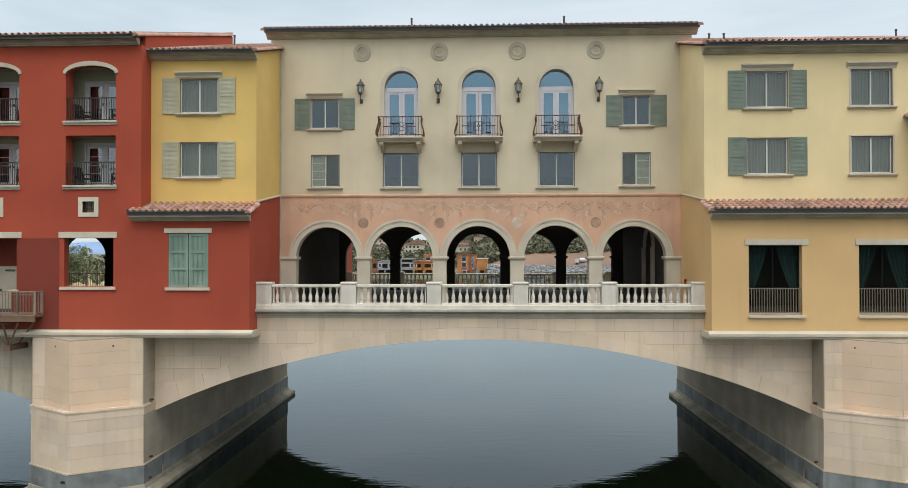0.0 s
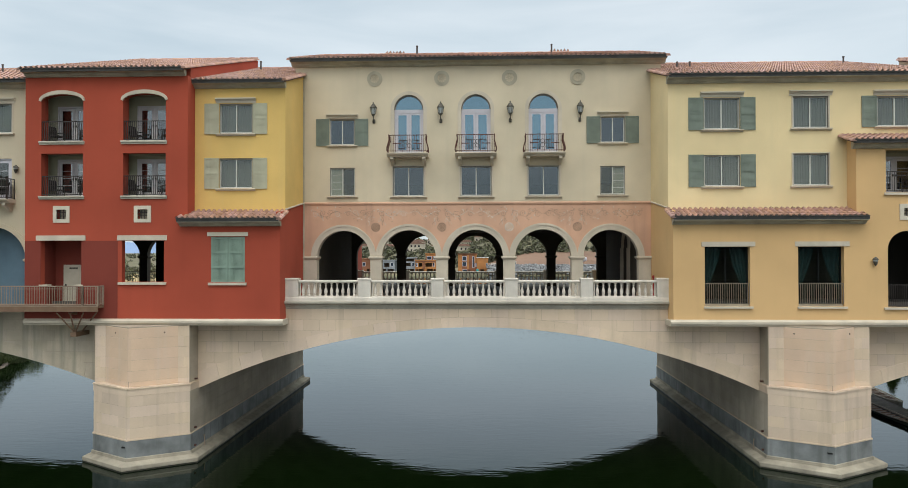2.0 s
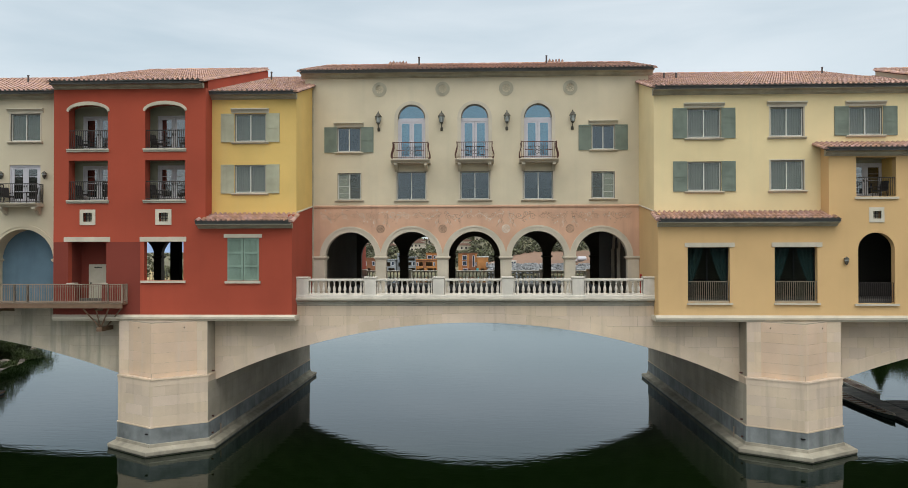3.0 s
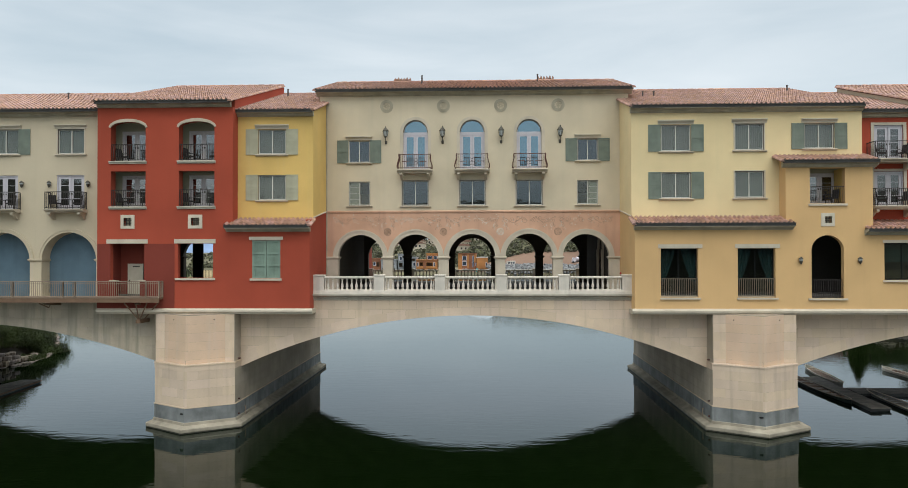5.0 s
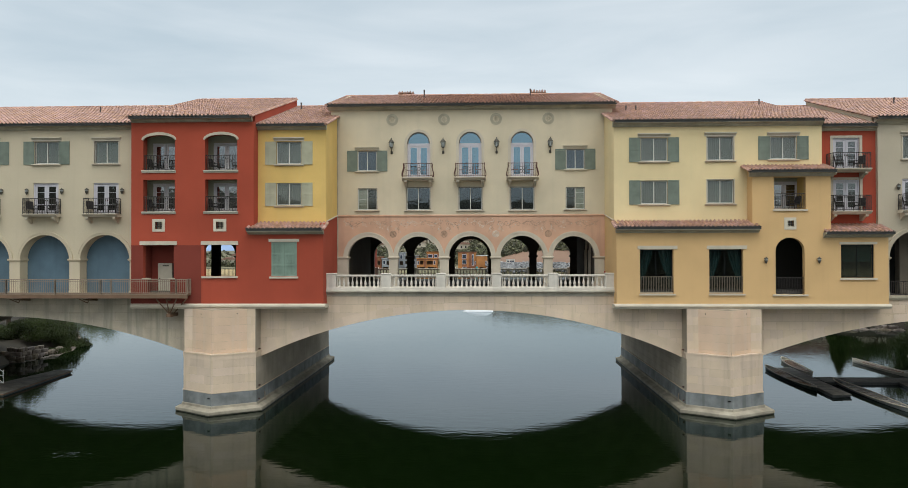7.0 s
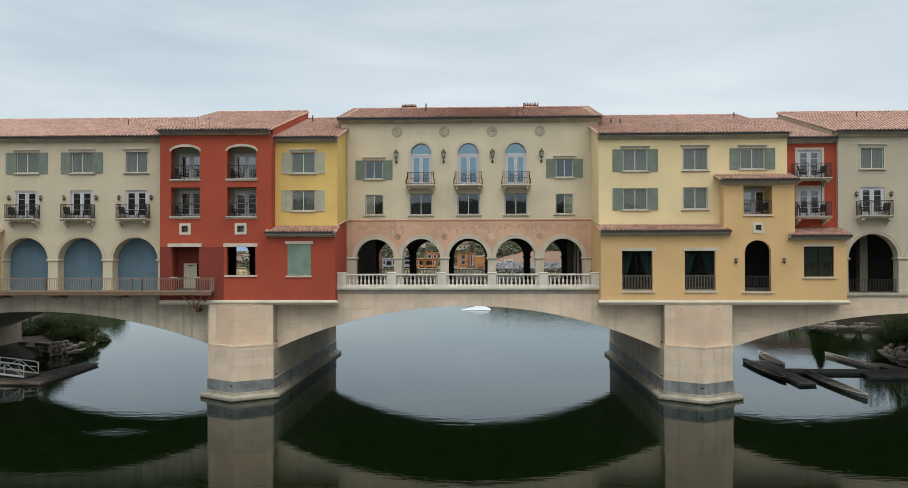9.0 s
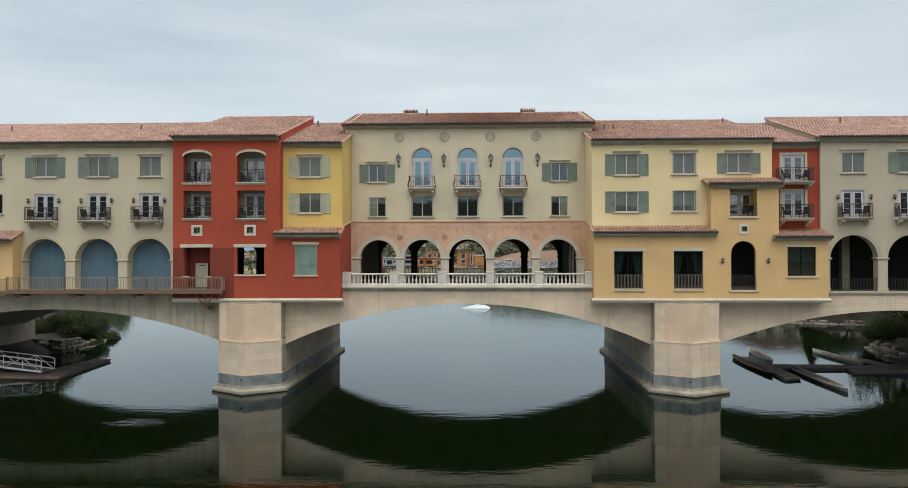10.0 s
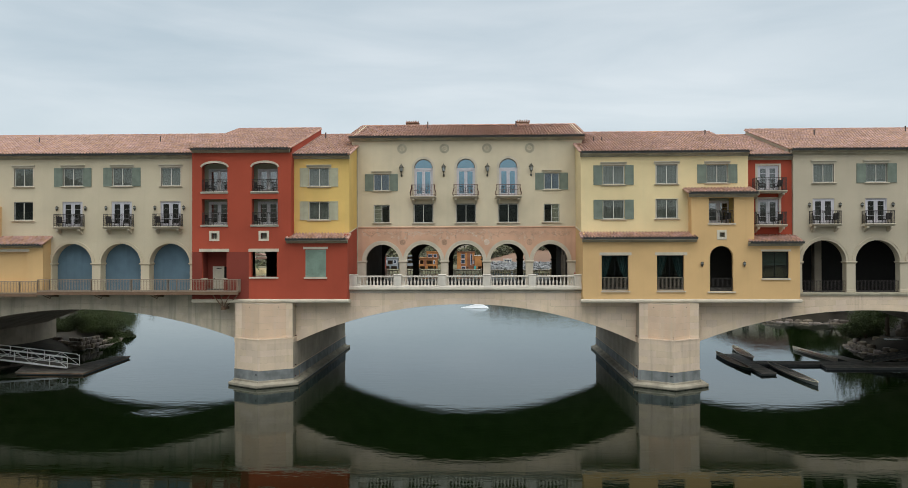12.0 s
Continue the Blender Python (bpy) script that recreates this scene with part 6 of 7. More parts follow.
# ---- roof fittings ----
PIPE = material("grey vent pipe", (0.09, 0.075, 0.07), 0.7, 0.15, 4.0, 40, 0.1)
for x, y, z, h, b in ((-4.35, 46.5, 25.3, 0.55, mid), (4.9, 46.5, 25.3, 0.55, mid), (-14.95, 45.5, 23.95, 0.7, yel), (12.4, 42.5, 23.1, 0.45, pale), (13.2, 42.5, 23.1, 0.45, pale), (24.3, 46.0, 24.2, 0.45, pale),
                      (-44.0, 43.0, 23.3, 0.7, cream_l), (-31.4, 43.0, 23.3, 0.7, cream_l), (34.5, 44.0, 23.6, 0.7, cream_r), (44.5, 46.0, 24.2, 0.7, cream_r)):
    Mesh().lathe([(0.06, -0.3), (0.06, h), (0.075, h), (0.075, h + 0.06)], (x, y, z), 8).put("vent_pipe", PIPE, b)
for x in (-6.45, 5.9):
    k = holder("chimney", mid)
    Mesh().box(x - 0.6, x + 0.6, 51.5, 52.6, 24.4, 26.62).put("masonry", VINE, k)
    m = Mesh()
    for i in range(6):
        a = x - 0.75 + 0.25 * i
        for z, inset in ((26.62, 0.0), (26.74, 0.09)):
            zc = z + 0.03 * math.sin(2.1 * i + x)
            m.prism([(a + inset, zc), (a + 0.24, zc), (a + 0.2, zc + 0.1), (a + 0.12, zc + 0.15), (a + 0.05 + inset, zc + 0.1)], 51.3 + inset, 52.8 - inset, "y")
    m.put("tile_cap", TILE, k)

# ---- land ----
GRASS = material("dry scrub ground", (0.135, 0.118, 0.066), 0.95, 0.3, 0.05, 0.9, 0.4)
BANK = material("dark earth bank", (0.04, 0.032, 0.022), 0.95, 0.3, 0.4, 12, 0.4)
ROCK = material("tan boulder", (0.20, 0.155, 0.12), 0.9, 0.3, 1.2, 12, 0.5, obj=0.3)
DIRT = material("reddish graded dirt", (0.195, 0.117, 0.078), 0.95, 0.2, 0.03, 0.6, 0.4)
RUBBLE = material("grey rubble", (0.20, 0.195, 0.19), 0.95, 0.2, 0.4, 4, 0.3, island=0.45)
SCRUB = material("desert scrub", (0.125, 0.122, 0.068), 0.95, 0.45, 0.13, 3, 0.0, island=0.35)
LEAF = material("dark green foliage", (0.062, 0.08, 0.024), 0.8, 0.45, 0.35, 20, 0.0, island=0.22, spec=0.2)
LEAF_GREY = material("willowy green foliage", (0.13, 0.15, 0.058), 0.7, 0.3, 1.0, 20, 0.2, island=0.4)
BARK = material("brown bark", (0.09, 0.065, 0.045), 0.9, 0.2, 3.0, 20, 0.4)
PLY = material("orange sheathing board", (0.43, 0.185, 0.062), 0.8, 0.2, 0.25, 3, 0.1)
PLY_DARK = material("brown sheathing board", (0.25, 0.105, 0.055), 0.8, 0.2, 0.25, 3, 0.1)
GREYBOX = material("grey wrapped wall", (0.27, 0.28, 0.285), 0.8, 0.15, 0.3, 3, 0.1)
VILLA_ROOF = material("faded villa roof", (0.27, 0.16, 0.12), 0.9, 0.15, 0.5, 3, 0.1)
VILLA = material("villa plaster", (0.54, 0.47, 0.37), 0.9, 0.1, 0.3, 3, 0.1)
HOLE = material("dark opening", (0.02, 0.02, 0.022), 0.5, 0.1, 1.0, 3, 0.0)
# distance haze is put into this blue
MOUNTAIN = material("far mountain tinted for haze", (0.20, 0.27, 0.40), 1.0, 0.25, 0.004, 0.02, 0.0)

SHORE_L = [(-900, -90), (-60, -66), (0, -62), (36, -50), (50, -48.0), (58, -48.6), (64, -48.4), (70, -49.4), (76, -52.0), (84, -57), (107, -70), (160, -96), (250, -112), (1200, -150)]
SHORE_R = [(-900, 90), (-60, 66), (0, 60), (36, 52), (50, 48.5), (56, 46.0), (62, 46.2), (65, 47.2), (68, 50), (80, 58), (91, 63.5), (95, 61), (98, 52), (102, 47.5), (108, 50), (114, 60), (160, 80), (250, 96), (1200, 130)]


def along(pts, y):
    for (ya, xa), (yb, xb) in zip(pts, pts[1:]):
        if y <= yb:
            return xa + (xb - xa) * (y - ya) / (yb - ya)
    return pts[-1][1]


def land(x, y):
    """Height of the ground; below the water inside the lake."""
    d = max(along(SHORE_L, y) - x, x - along(SHORE_R, y), y - 388, -420 - y)
    wob = 1.2 * noise.noise((x * 0.09, y * 0.09, 3.0))
    d += wob
    if d < 0:
        return max(-3.0, d * 0.5) - 0.1
    z = min(d * 0.55, 1.6) + 0.012 * min(d, 60)
    if y > 395:
        z += max(0.0, min(1, (x + 10) / 40)) * max(0, min(9.5, (y - 415) * 0.22))
        hill = max(0, y - 455) * (0.18 if x > -25 else 0.12 if x > -120 else 0.008)
        hill *= 1 if x <= -25 or x > 10 else 0.55 + 0.45 * (x + 25) / 35
        z += min(hill, 62 if x > -25 else 21) * (0.85 + 0.25 * noise.noise((x * 0.012, y * 0.012, 1.0)))
    if y < -420:
        z += min(66, (-420 - y) * 0.30) * (0.86 + 0.3 * noise.noise((x * 0.006, y * 0.006, 7.0)) - 0.0003 * x)
    if abs(x) > 220 and not (x < 0 and y > 150):
        z += min(40, (abs(x) - 220) * 0.08)
    return z + 0.25 * noise.noise((x * 0.2, y * 0.2, 0.0))


xs = sorted(set([-2400, -1800, -1300, -1000, -800, -650, -520, -420, -340, -280, -230, -190, -160] + [-140 + 3 * i for i in range(94)] + [160, 190, 230, 280, 340, 420, 520, 650, 800, 1000, 1300, 1800, 2400]))
ys = sorted(set([-2400, -1500, -1000, -800, -700, -600, -520, -470, -440, -425, -410, -300, -200, -120, -60, -30] + [3 * i - 10 for i in range(45)] + [130 + 10 * i for i in range(26)] + [388, 392, 397, 403, 409, 415, 421, 428, 436, 444, 452, 462, 475, 490, 505, 520, 540, 560, 585, 610, 640, 670, 710, 760, 820, 900, 1000, 1200, 1500, 2000, 2400]))
gv = [(x, y, land(x, y)) for y in ys for x in xs]
nx = len(xs)
gm = bpy.data.meshes.new("ground")
gm.from_pydata(gv, [], [(j * nx + i, j * nx + i + 1, (j + 1) * nx + i + 1, (j + 1) * nx + i) for j in range(len(ys) - 1) for i in range(nx - 1)])
for mt in (GRASS, BANK, DIRT, material("dark chaparral slope", (0.05, 0.048, 0.03), 0.95, 0.4, 0.03, 0.9, 0.4), material("dry straw meadow", (0.34, 0.25, 0.12), 0.95, 0.3, 0.04, 0.9, 0.3)):
    gm.materials.append(mt)
for p in gm.polygons:
    c = p.center
    p.material_index = 3 if c.y < -300 else 1 if (-10 < c.y < 130 and abs(c.x) < 90) else 2 if (395 < c.y < 462 and c.x > -14) else 4 if (130 < c.y < 420 and c.x < -100) else 0
    p.use_smooth = True
tagged(new("ground", gm), "dry banks and scrubby hills around the lake", "ground", kind="structure")

rng = random.Random(5)


def blob(m, x, y, z, r, squash=0.8, n=7, rough=0.3):
    """An uneven stone or clump: rings round a wobbling axis."""
    rows = [(-0.75, 0.6), (-0.2, 1.0), (0.35, 0.9), (0.75, 0.5)]
    k, off = len(m.v), rng.uniform(0, 6)
    v = []
    for h, w in rows:
        for i in range(n):
            a = off + 2 * math.pi * i / n
            q = r * w * (1 + rng.uniform(-rough, rough))
            v.append((x + q * math.cos(a), y + q * math.sin(a), z + r * squash * (h + rng.uniform(-0.12, 0.12))))
    v.append((x, y, z + r * squash * 0.95))
    f = [(a * n + i, a * n + (i + 1) % n, (a + 1) * n + (i + 1) % n, (a + 1) * n + i) for a in range(3) for i in range(n)]
    f += [(3 * n + i, 3 * n + (i + 1) % n, 4 * n) for i in range(n)]
    m.add(v, f)


def raw(m, name, mat, parent=None):
    me = bpy.data.meshes.new(name)
    me.from_pydata(m.v, [], m.f)
    me.materials.append(mat)
    ob = new(name, me)
    ob.parent = parent
    return ob


# boulders: blocky stones laid close in courses along the water's edge, with a few loose ones
stones = []
for q in range(8):
    m = Mesh()
    n, v = 6, []
    for h, w in ((-0.5, 0.92), (-0.12, 1.04), (0.3, 1.0), (0.5, 0.82)):
        for i in range(8):
            a = 2 * math.pi * (i + 0.5) / 8
            e = 1.0 / max(abs(math.cos(a)), abs(math.sin(a))) ** 0.72
            v.append((0.5 * w * e * math.cos(a) * (1 + rng.uniform(-0.09, 0.09)), 0.5 * w * e * math.sin(a) * (1 + rng.uniform(-0.09, 0.09)), h + rng.uniform(-0.05, 0.05)))
    m.add(v, [(r * 8 + i, r * 8 + (i + 1) % 8, (r + 1) * 8 + (i + 1) % 8, (r + 1) * 8 + i) for r in range(3) for i in range(8)] + [tuple(24 + i for i in range(8))])
    stones.append(m.mesh("boulder", ROCK))


def rock_course(parent, line, z, size, back=0.0, gap=0.0):
    """A row of boulders of mixed sizes along a plan line."""
    for (xa, ya), (xb, yb) in zip(line, line[1:]):
        d = math.hypot(xb - xa, yb - ya)
        ux, uy = (xb - xa) / d, (yb - ya) / d
        at = 0.0
        while at < d:
            w = size * rng.uniform(0.7, 1.5)
            h = size * rng.uniform(0.48, 0.72)
            if rng.random() >= gap:
                o = new("boulder", rng.choice(stones))
                o.parent = parent
                off = back + rng.uniform(-0.12, 0.12) * size
                w *= 1.12
                o.matrix_local = pose(xa + ux * (at + w / 2) - uy * off, ya + uy * (at + w / 2) + ux * off, z + h * 0.42, rng.uniform(-8, 8), rng.uniform(-8, 8), math.degrees(math.atan2(uy, ux)) + rng.uniform(-14, 14)) @ Matrix.Diagonal((w * 1.04, size * rng.uniform(0.7, 1.0), h, 1))
            at += w * 0.97


bank = thing("rock_bank", "tan boulders stacked as a low wall on the planted shore", "rocks")
WALL_L = [(-58.0, 61.6), (-55.0, 60.8), (-51.4, 59.5), (-48.2, 58.6), (-47.6, 61.6)]
for z, back, size, gap in ((-0.2, 0.0, 0.85, 0.0), (0.35, 0.22, 0.8, 0.0), (0.85, 0.45, 0.75, 0.05), (1.3, 0.7, 0.6, 0.3)):
    rock_course(bank, [(x - 0.3 * back, y + back) for x, y in WALL_L], z, size, gap=gap)
rock_course(bank, [(-47.7, 61.5), (-47.3, 64.6), (-48.2, 69.0), (-50.6, 75.5), (-55.5, 84.0), (-62.0, 95.0), (-70.0, 107.0)], -0.15, 0.75)
rock_course(bank, [(-48.6, 63.0), (-48.4, 66.0), (-49.4, 69.5)], 0.3, 0.7, gap=0.2)
rock_course(bank, [(-60.5, 77.0), (-57.5, 80.0), (-58.0, 86.0)], 1.5, 1.2, gap=0.2)
rock_course(bank, [(-50.0, 41.0), (-48.2, 46.5), (-48.8, 52.0), (-50.0, 58.0)], -0.1, 0.9)
bank = thing("rock_bank", "tan boulders laid along the shore beside the dock", "rocks")
FAR_EDGE = [(64.5, 91.0), (61.5, 93.2), (57.0, 94.2), (53.5, 95.2), (50.0, 97.4), (47.0, 101.5), (49.5, 108.0)]
rock_course(bank, FAR_EDGE, -0.3, 1.1)
rock_course(bank, [(x + 0.5, y + 0.7) for x, y in FAR_EDGE], 0.3, 0.9, gap=0.35)
NEAR_EDGE = [(49.4, 45.0), (48.0, 50.0), (46.3, 54.5), (45.9, 58.0), (46.2, 62.0), (47.2, 65.0), (50.0, 68.5), (54.0, 74.0), (58.0, 80.0), (63.0, 90.0)]
rock_course(bank, NEAR_EDGE, -0.15, 0.85)
rock_course(bank, [(x + 0.6, y + 0.1) for x, y in NEAR_EDGE], 0.35, 0.8)
rock_course(bank, [(x + 1.3, y + 0.2) for x, y in NEAR_EDGE[:7]], 0.8, 0.7, gap=0.35)
rock_course(bank, [(48.6, 61.2), (50.2, 60.6), (52.6, 60.9)], 1.3, 0.8)
rock_course(bank, [(53.0, 62.2), (54.2, 64.8), (56.0, 67.5)], 1.6, 1.7)
rock_course(bank, [(53.6, 62.6), (54.8, 65.2), (56.4, 67.8)], 2.7, 1.4)


def leaves(m, x, y, z, rx, rz, count, size):
    """Leaf sprays filling an uneven, gappy crown."""
    lobes = [(x + rng.uniform(-0.7, 0.7) * rx, y + rng.uniform(-0.7, 0.7) * rx, z + rng.uniform(-0.6, 0.6) * rz, rng.uniform(0.3, 0.6)) for _ in range(24)]
    for i in range(count):
        lx, ly, lz, lr = rng.choice(lobes)
        d = Vector((rng.gauss(0, 1), rng.gauss(0, 1), rng.gauss(0, 1))).normalized() * (rng.uniform(0.5, 1.05))
        p = Vector((lx + d.x * lr * rx, ly + d.y * lr * rx, lz + d.z * lr * rz))
        a = Vector((rng.uniform(-1, 1), rng.uniform(-1, 1), rng.uniform(-0.4, 1))).normalized() * size * rng.uniform(0.6, 1.3)
        b = a.cross(Vector((rng.uniform(-1, 1), rng.uniform(-1, 1), rng.uniform(-1, 1)))).normalized() * size * 0.42
        m.add([p - a, p + b, p + a, p - b], [(0, 1, 2, 3)])


def bush(x, y, rx, rz, count, size, mat, label, trunk=0.3, z=None):
    z = land(x, y) if z is None else z
    t = thing("shrub", label, "shrub", (0, 0, 0))
    m = Mesh()
    for i in range(6):
        a = rng.uniform(0, 6.3)
        m.tube([(x, y, z - 0.2), (x + 0.25 * rx * math.cos(a), y + 0.25 * rx * math.sin(a), z + trunk + 0.4 * rz), (x + 0.65 * rx * math.cos(a), y + 0.65 * rx * math.sin(a), z + trunk + rz * rng.uniform(0.8, 1.5))], 0.06, 5)
    m.put("branching", BARK, t)
    m = Mesh()
    leaves(m, x, y, z + trunk + rz, rx, rz, count, size)
    tagged(raw(m, "foliage", mat, t), kind="stuff")
    return t


for x, y, rx, rz in ((-49.9, 73.0, 1.9, 1.1), (-48.7, 67.0, 1.5, 0.9), (-51.0, 71.0, 2.3, 1.5), (-52.3, 67.6, 2.4, 1.5), (-55.2, 66.6, 2.2, 1.2), (-53.6, 74.2, 2.9, 1.9), (-57.6, 73.0, 2.0, 0.9), (-57.4, 82, 3.2, 2.2), (-62.0, 90, 3.6, 2.6), (-68.5, 100, 3.8, 3.0), (-74, 110, 4.4, 3.4)):
    bush(x, y, rx, rz, 13000, 0.085, LEAF, "dense fine-leaved green shrub on the bank behind the bridge", -0.5)
for x, y, rx, rz in ((48.9, 63.4, 1.7, 0.8), (49.6, 66.6, 2.3, 1.2), (52.6, 70.2, 2.6, 1.6), (55.8, 75, 3.0, 2.1), (60.0, 82, 3.2, 2.4), (57, 100.5, 3.0, 1.9), (61, 99.5, 3.2, 2.0), (66, 96.5, 3.2, 2.0), (60, 106, 3.6, 2.8)):
    bush(x, y, rx, rz, 11000, 0.085, LEAF, "spreading dark green juniper shrub above the rocks")


def tree(x, y, h, r, mat=None, label="broad dark green tree on the bank behind the bridge"):
    """A broad bank tree: tapered trunk, limbs, leafy gappy crown."""
    t = thing("tree", label, "tree", (0, 0, 0), "bank trees")
    z = land(x, y)
    m = Mesh()
    m.lathe([(0.3, -0.4), (0.22, h * 0.3), (0.14, h * 0.6), (0.05, h * 0.9)], (x, y, z), 8)
    for i in range(8):
        a, q = rng.uniform(0, 6.3), h * rng.uniform(0.3, 0.6)
        m.tube([(x, y, z + q), (x + r * 0.4 * math.cos(a), y + r * 0.4 * math.sin(a), z + q + h * 0.15), (x + r * 0.8 * math.cos(a), y + r * 0.8 * math.sin(a), z + q + h * 0.22)], 0.07, 5)
    m.put("trunk", BARK, t)
    m = Mesh()
    leaves(m, x, y, z + h * 0.62, r, h * 0.36, 5200, 0.24)
    tagged(raw(m, "foliage", mat or LEAF, t), kind="stuff")


for x, y, h, r in ((56.5, 68, 10, 3.4), (61, 75, 11, 3.8), (60.5, 88, 10, 3.6), (65, 96, 12, 4.2), (-64, 82, 9, 3.4), (-69, 95, 10, 3.8),
                   (92, 150, 13, 4.6), (101, 160, 14, 5.0), (51.6, 63.6, 8.5, 3.6), (56.5, 61.5, 9, 3.4)):
    tree(x, y, h, r)
for x, y, h, r in ((-108, 196, 11, 5.0), (-115, 205, 13, 5.5), (-122, 214, 12, 5.5), (-104, 182, 8, 4.2), (62, 168, 9, 4.0)):
    tree(x, y, h, r, LEAF_GREY, "olive green willowy tree on the far bank")


def cypress(x, y, h, r):
    """A dense narrow evergreen, pointed at the top."""
    t = thing("tree", "dense pointed dark evergreen above the shore rocks", "tree", (0, 0, 0), "bank trees")
    z = land(x, y)
    m = Mesh()
    m.lathe([(0.2, -0.4), (0.14, h * 0.4), (0.04, h * 0.92)], (x, y, z), 8)
    m.put("trunk", BARK, t)
    m = Mesh()
    for i in range(9000):
        q = 1 - math.sqrt(rng.random())
        w = r * (1 - q) ** 0.9 * (0.86 + 0.14 * math.sin(9 * q + 3)) + 0.08
        a, d = rng.uniform(0, 6.3), w * math.sqrt(rng.uniform(0.25, 1.1))
        p = Vector((x + d * math.cos(a), y + d * math.sin(a), z + 0.15 + (h - 0.15) * q))
        u = Vector((0.5 * math.cos(a), 0.5 * math.sin(a), rng.uniform(0.4, 1.2))).normalized() * rng.uniform(0.14, 0.3)
        v = u.cross(Vector((rng.uniform(-1, 1), rng.uniform(-1, 1), rng.uniform(-1, 1)))).normalized() * 0.09
        m.add([p - u, p + v, p + u, p - v], [(0, 1, 2, 3)])
    tagged(raw(m, "foliage", LEAF, t), kind="stuff")


cypress(55.0, 99.4, 6.3, 2.0)
cypress(84.5, 168, 12.0, 2.2)
for x, y in ((-78, 118), (-92, 128), (-104, 142)):
    bush(x, y, 5.0, 3.4, 2600, 0.32, LEAF_GREY, "loose willowy green shrub on the far bank", 0.8)


def palm(x, y, h):
    t = thing("palm_tree", "tall fan palm with a drooping crown", "tree", (0, 0, 0), "palms")
    z = land(x, y)
    m = Mesh()
    m.tube([(x, y, z - 0.3), (x + 0.1, y, z + h * 0.5), (x, y, z + h)], 0.22, 8)
    m.put("trunk", BARK, t)
    m = Mesh()
    for i in range(34):
        a, e = rng.uniform(0, 6.3), rng.uniform(-0.9, 1.0)
        pts = [(x, y, z + h)]
        for s in (0.35, 0.7, 1.0):
            r = 2.4 * s
            pts.append((x + r * math.cos(a), y + r * math.sin(a), z + h + 2.2 * s * e - 1.5 * s * s))
        side = Vector((-math.sin(a), math.cos(a), 0)) * 0.34
        v = []
        for j, p in enumerate(pts):
            k = (0.15, 1, 0.8, 0.05)[j]
            v += [Vector(p) - side * k, Vector(p) + side * k]
        m.add(v, [(0, 1, 3, 2), (2, 3, 5, 4), (4, 5, 7, 6)])
    raw(m, "crown", LEAF_GREY, t)


for x, y, h in ((69, 171, 11), (74.5, 172, 12), (78.5, 171, 12.5), (80.2, 173, 11.5), (-121, 230, 9), (-124, 242, 8), (-118, 240, 9), (-108, 262, 8), (-136, 258, 12), (-99, 300, 9)):
    palm(x, y, h)

# scrub and small trees on the hills beyond the lake: ragged clumps of leaf sprays
nr = np.random.default_rng(8)
spots = []
for q in range(9500):
    x, y = rng.uniform(-190, 230), 460 + 250 * rng.random() ** 1.3
    thick = noise.noise((x * 0.03, y * 0.03, 4.0))
    if rng.random() < 0.62 + 0.9 * thick:
        spots.append((x, y, rng.uniform(0.8, 2.0) if rng.random() < 0.6 else rng.uniform(2.0, 3.6)))
for q in range(500):
    x, y = rng.uniform(-240, -100), rng.uniform(240, 460)
    if x < along(SHORE_L, y) - 8 and x < -0.36 * (y + 34):
        spots.append((x, y, rng.uniform(0.8, 2.6)))
for q in range(1100):
    x, y = rng.uniform(-1300, -150), 470 + 1300 * rng.random() ** 1.5
    spots.append((x, y, rng.uniform(1.5, 5.0)))
for q in range(70):
    spots.append((rng.uniform(-88, -42), rng.uniform(424, 456), rng.uniform(1.8, 3.8)))
sprays = 26
mid_pts, size = [], []
for x, y, r in spots:
    z = land(x, y) + r * 0.35
    d = nr.normal(size=(sprays, 3))
    d /= np.linalg.norm(d, axis=1)[:, None]
    d *= nr.uniform(0.45, 1.0, (sprays, 1)) * (r, r, r * 0.8)
    mid_pts.append(d + (x, y, z))
    size.append(np.full(sprays, r))
mid_pts, size = np.concatenate(mid_pts), np.concatenate(size)[:, None]
ua = nr.normal(size=mid_pts.shape)
ua *= 0.34 * size / np.linalg.norm(ua, axis=1)[:, None]
ub = np.cross(ua, nr.normal(size=mid_pts.shape))
ub *= 0.24 * size / np.linalg.norm(ub, axis=1)[:, None]
quad = np.stack([mid_pts - ua, mid_pts + ub, mid_pts + ua, mid_pts - ub], 1).reshape(-1, 3)
sm = bpy.data.meshes.new("hill_scrub")
sm.from_pydata(quad.tolist(), [], np.arange(len(quad)).reshape(-1, 4).tolist())
sm.materials.append(SCRUB)
tagged(new("hill_scrub", sm), "dense olive and dark green desert scrub on the slopes", "scrub", kind="stuff")
m = Mesh()
for q in range(1900):
    x, y = rng.uniform(2, 110), rng.uniform(389, 404)
    r = rng.uniform(0.45, 1.2)
    blob(m, x, y, max(land(x, y), 0) + 0.35 + 0.22 * (y - 389), r, 0.8, 5, 0.4)
tagged(raw(m, "rubble", RUBBLE), "heaped grey rubble along the far shore", "rubble", kind="stuff")
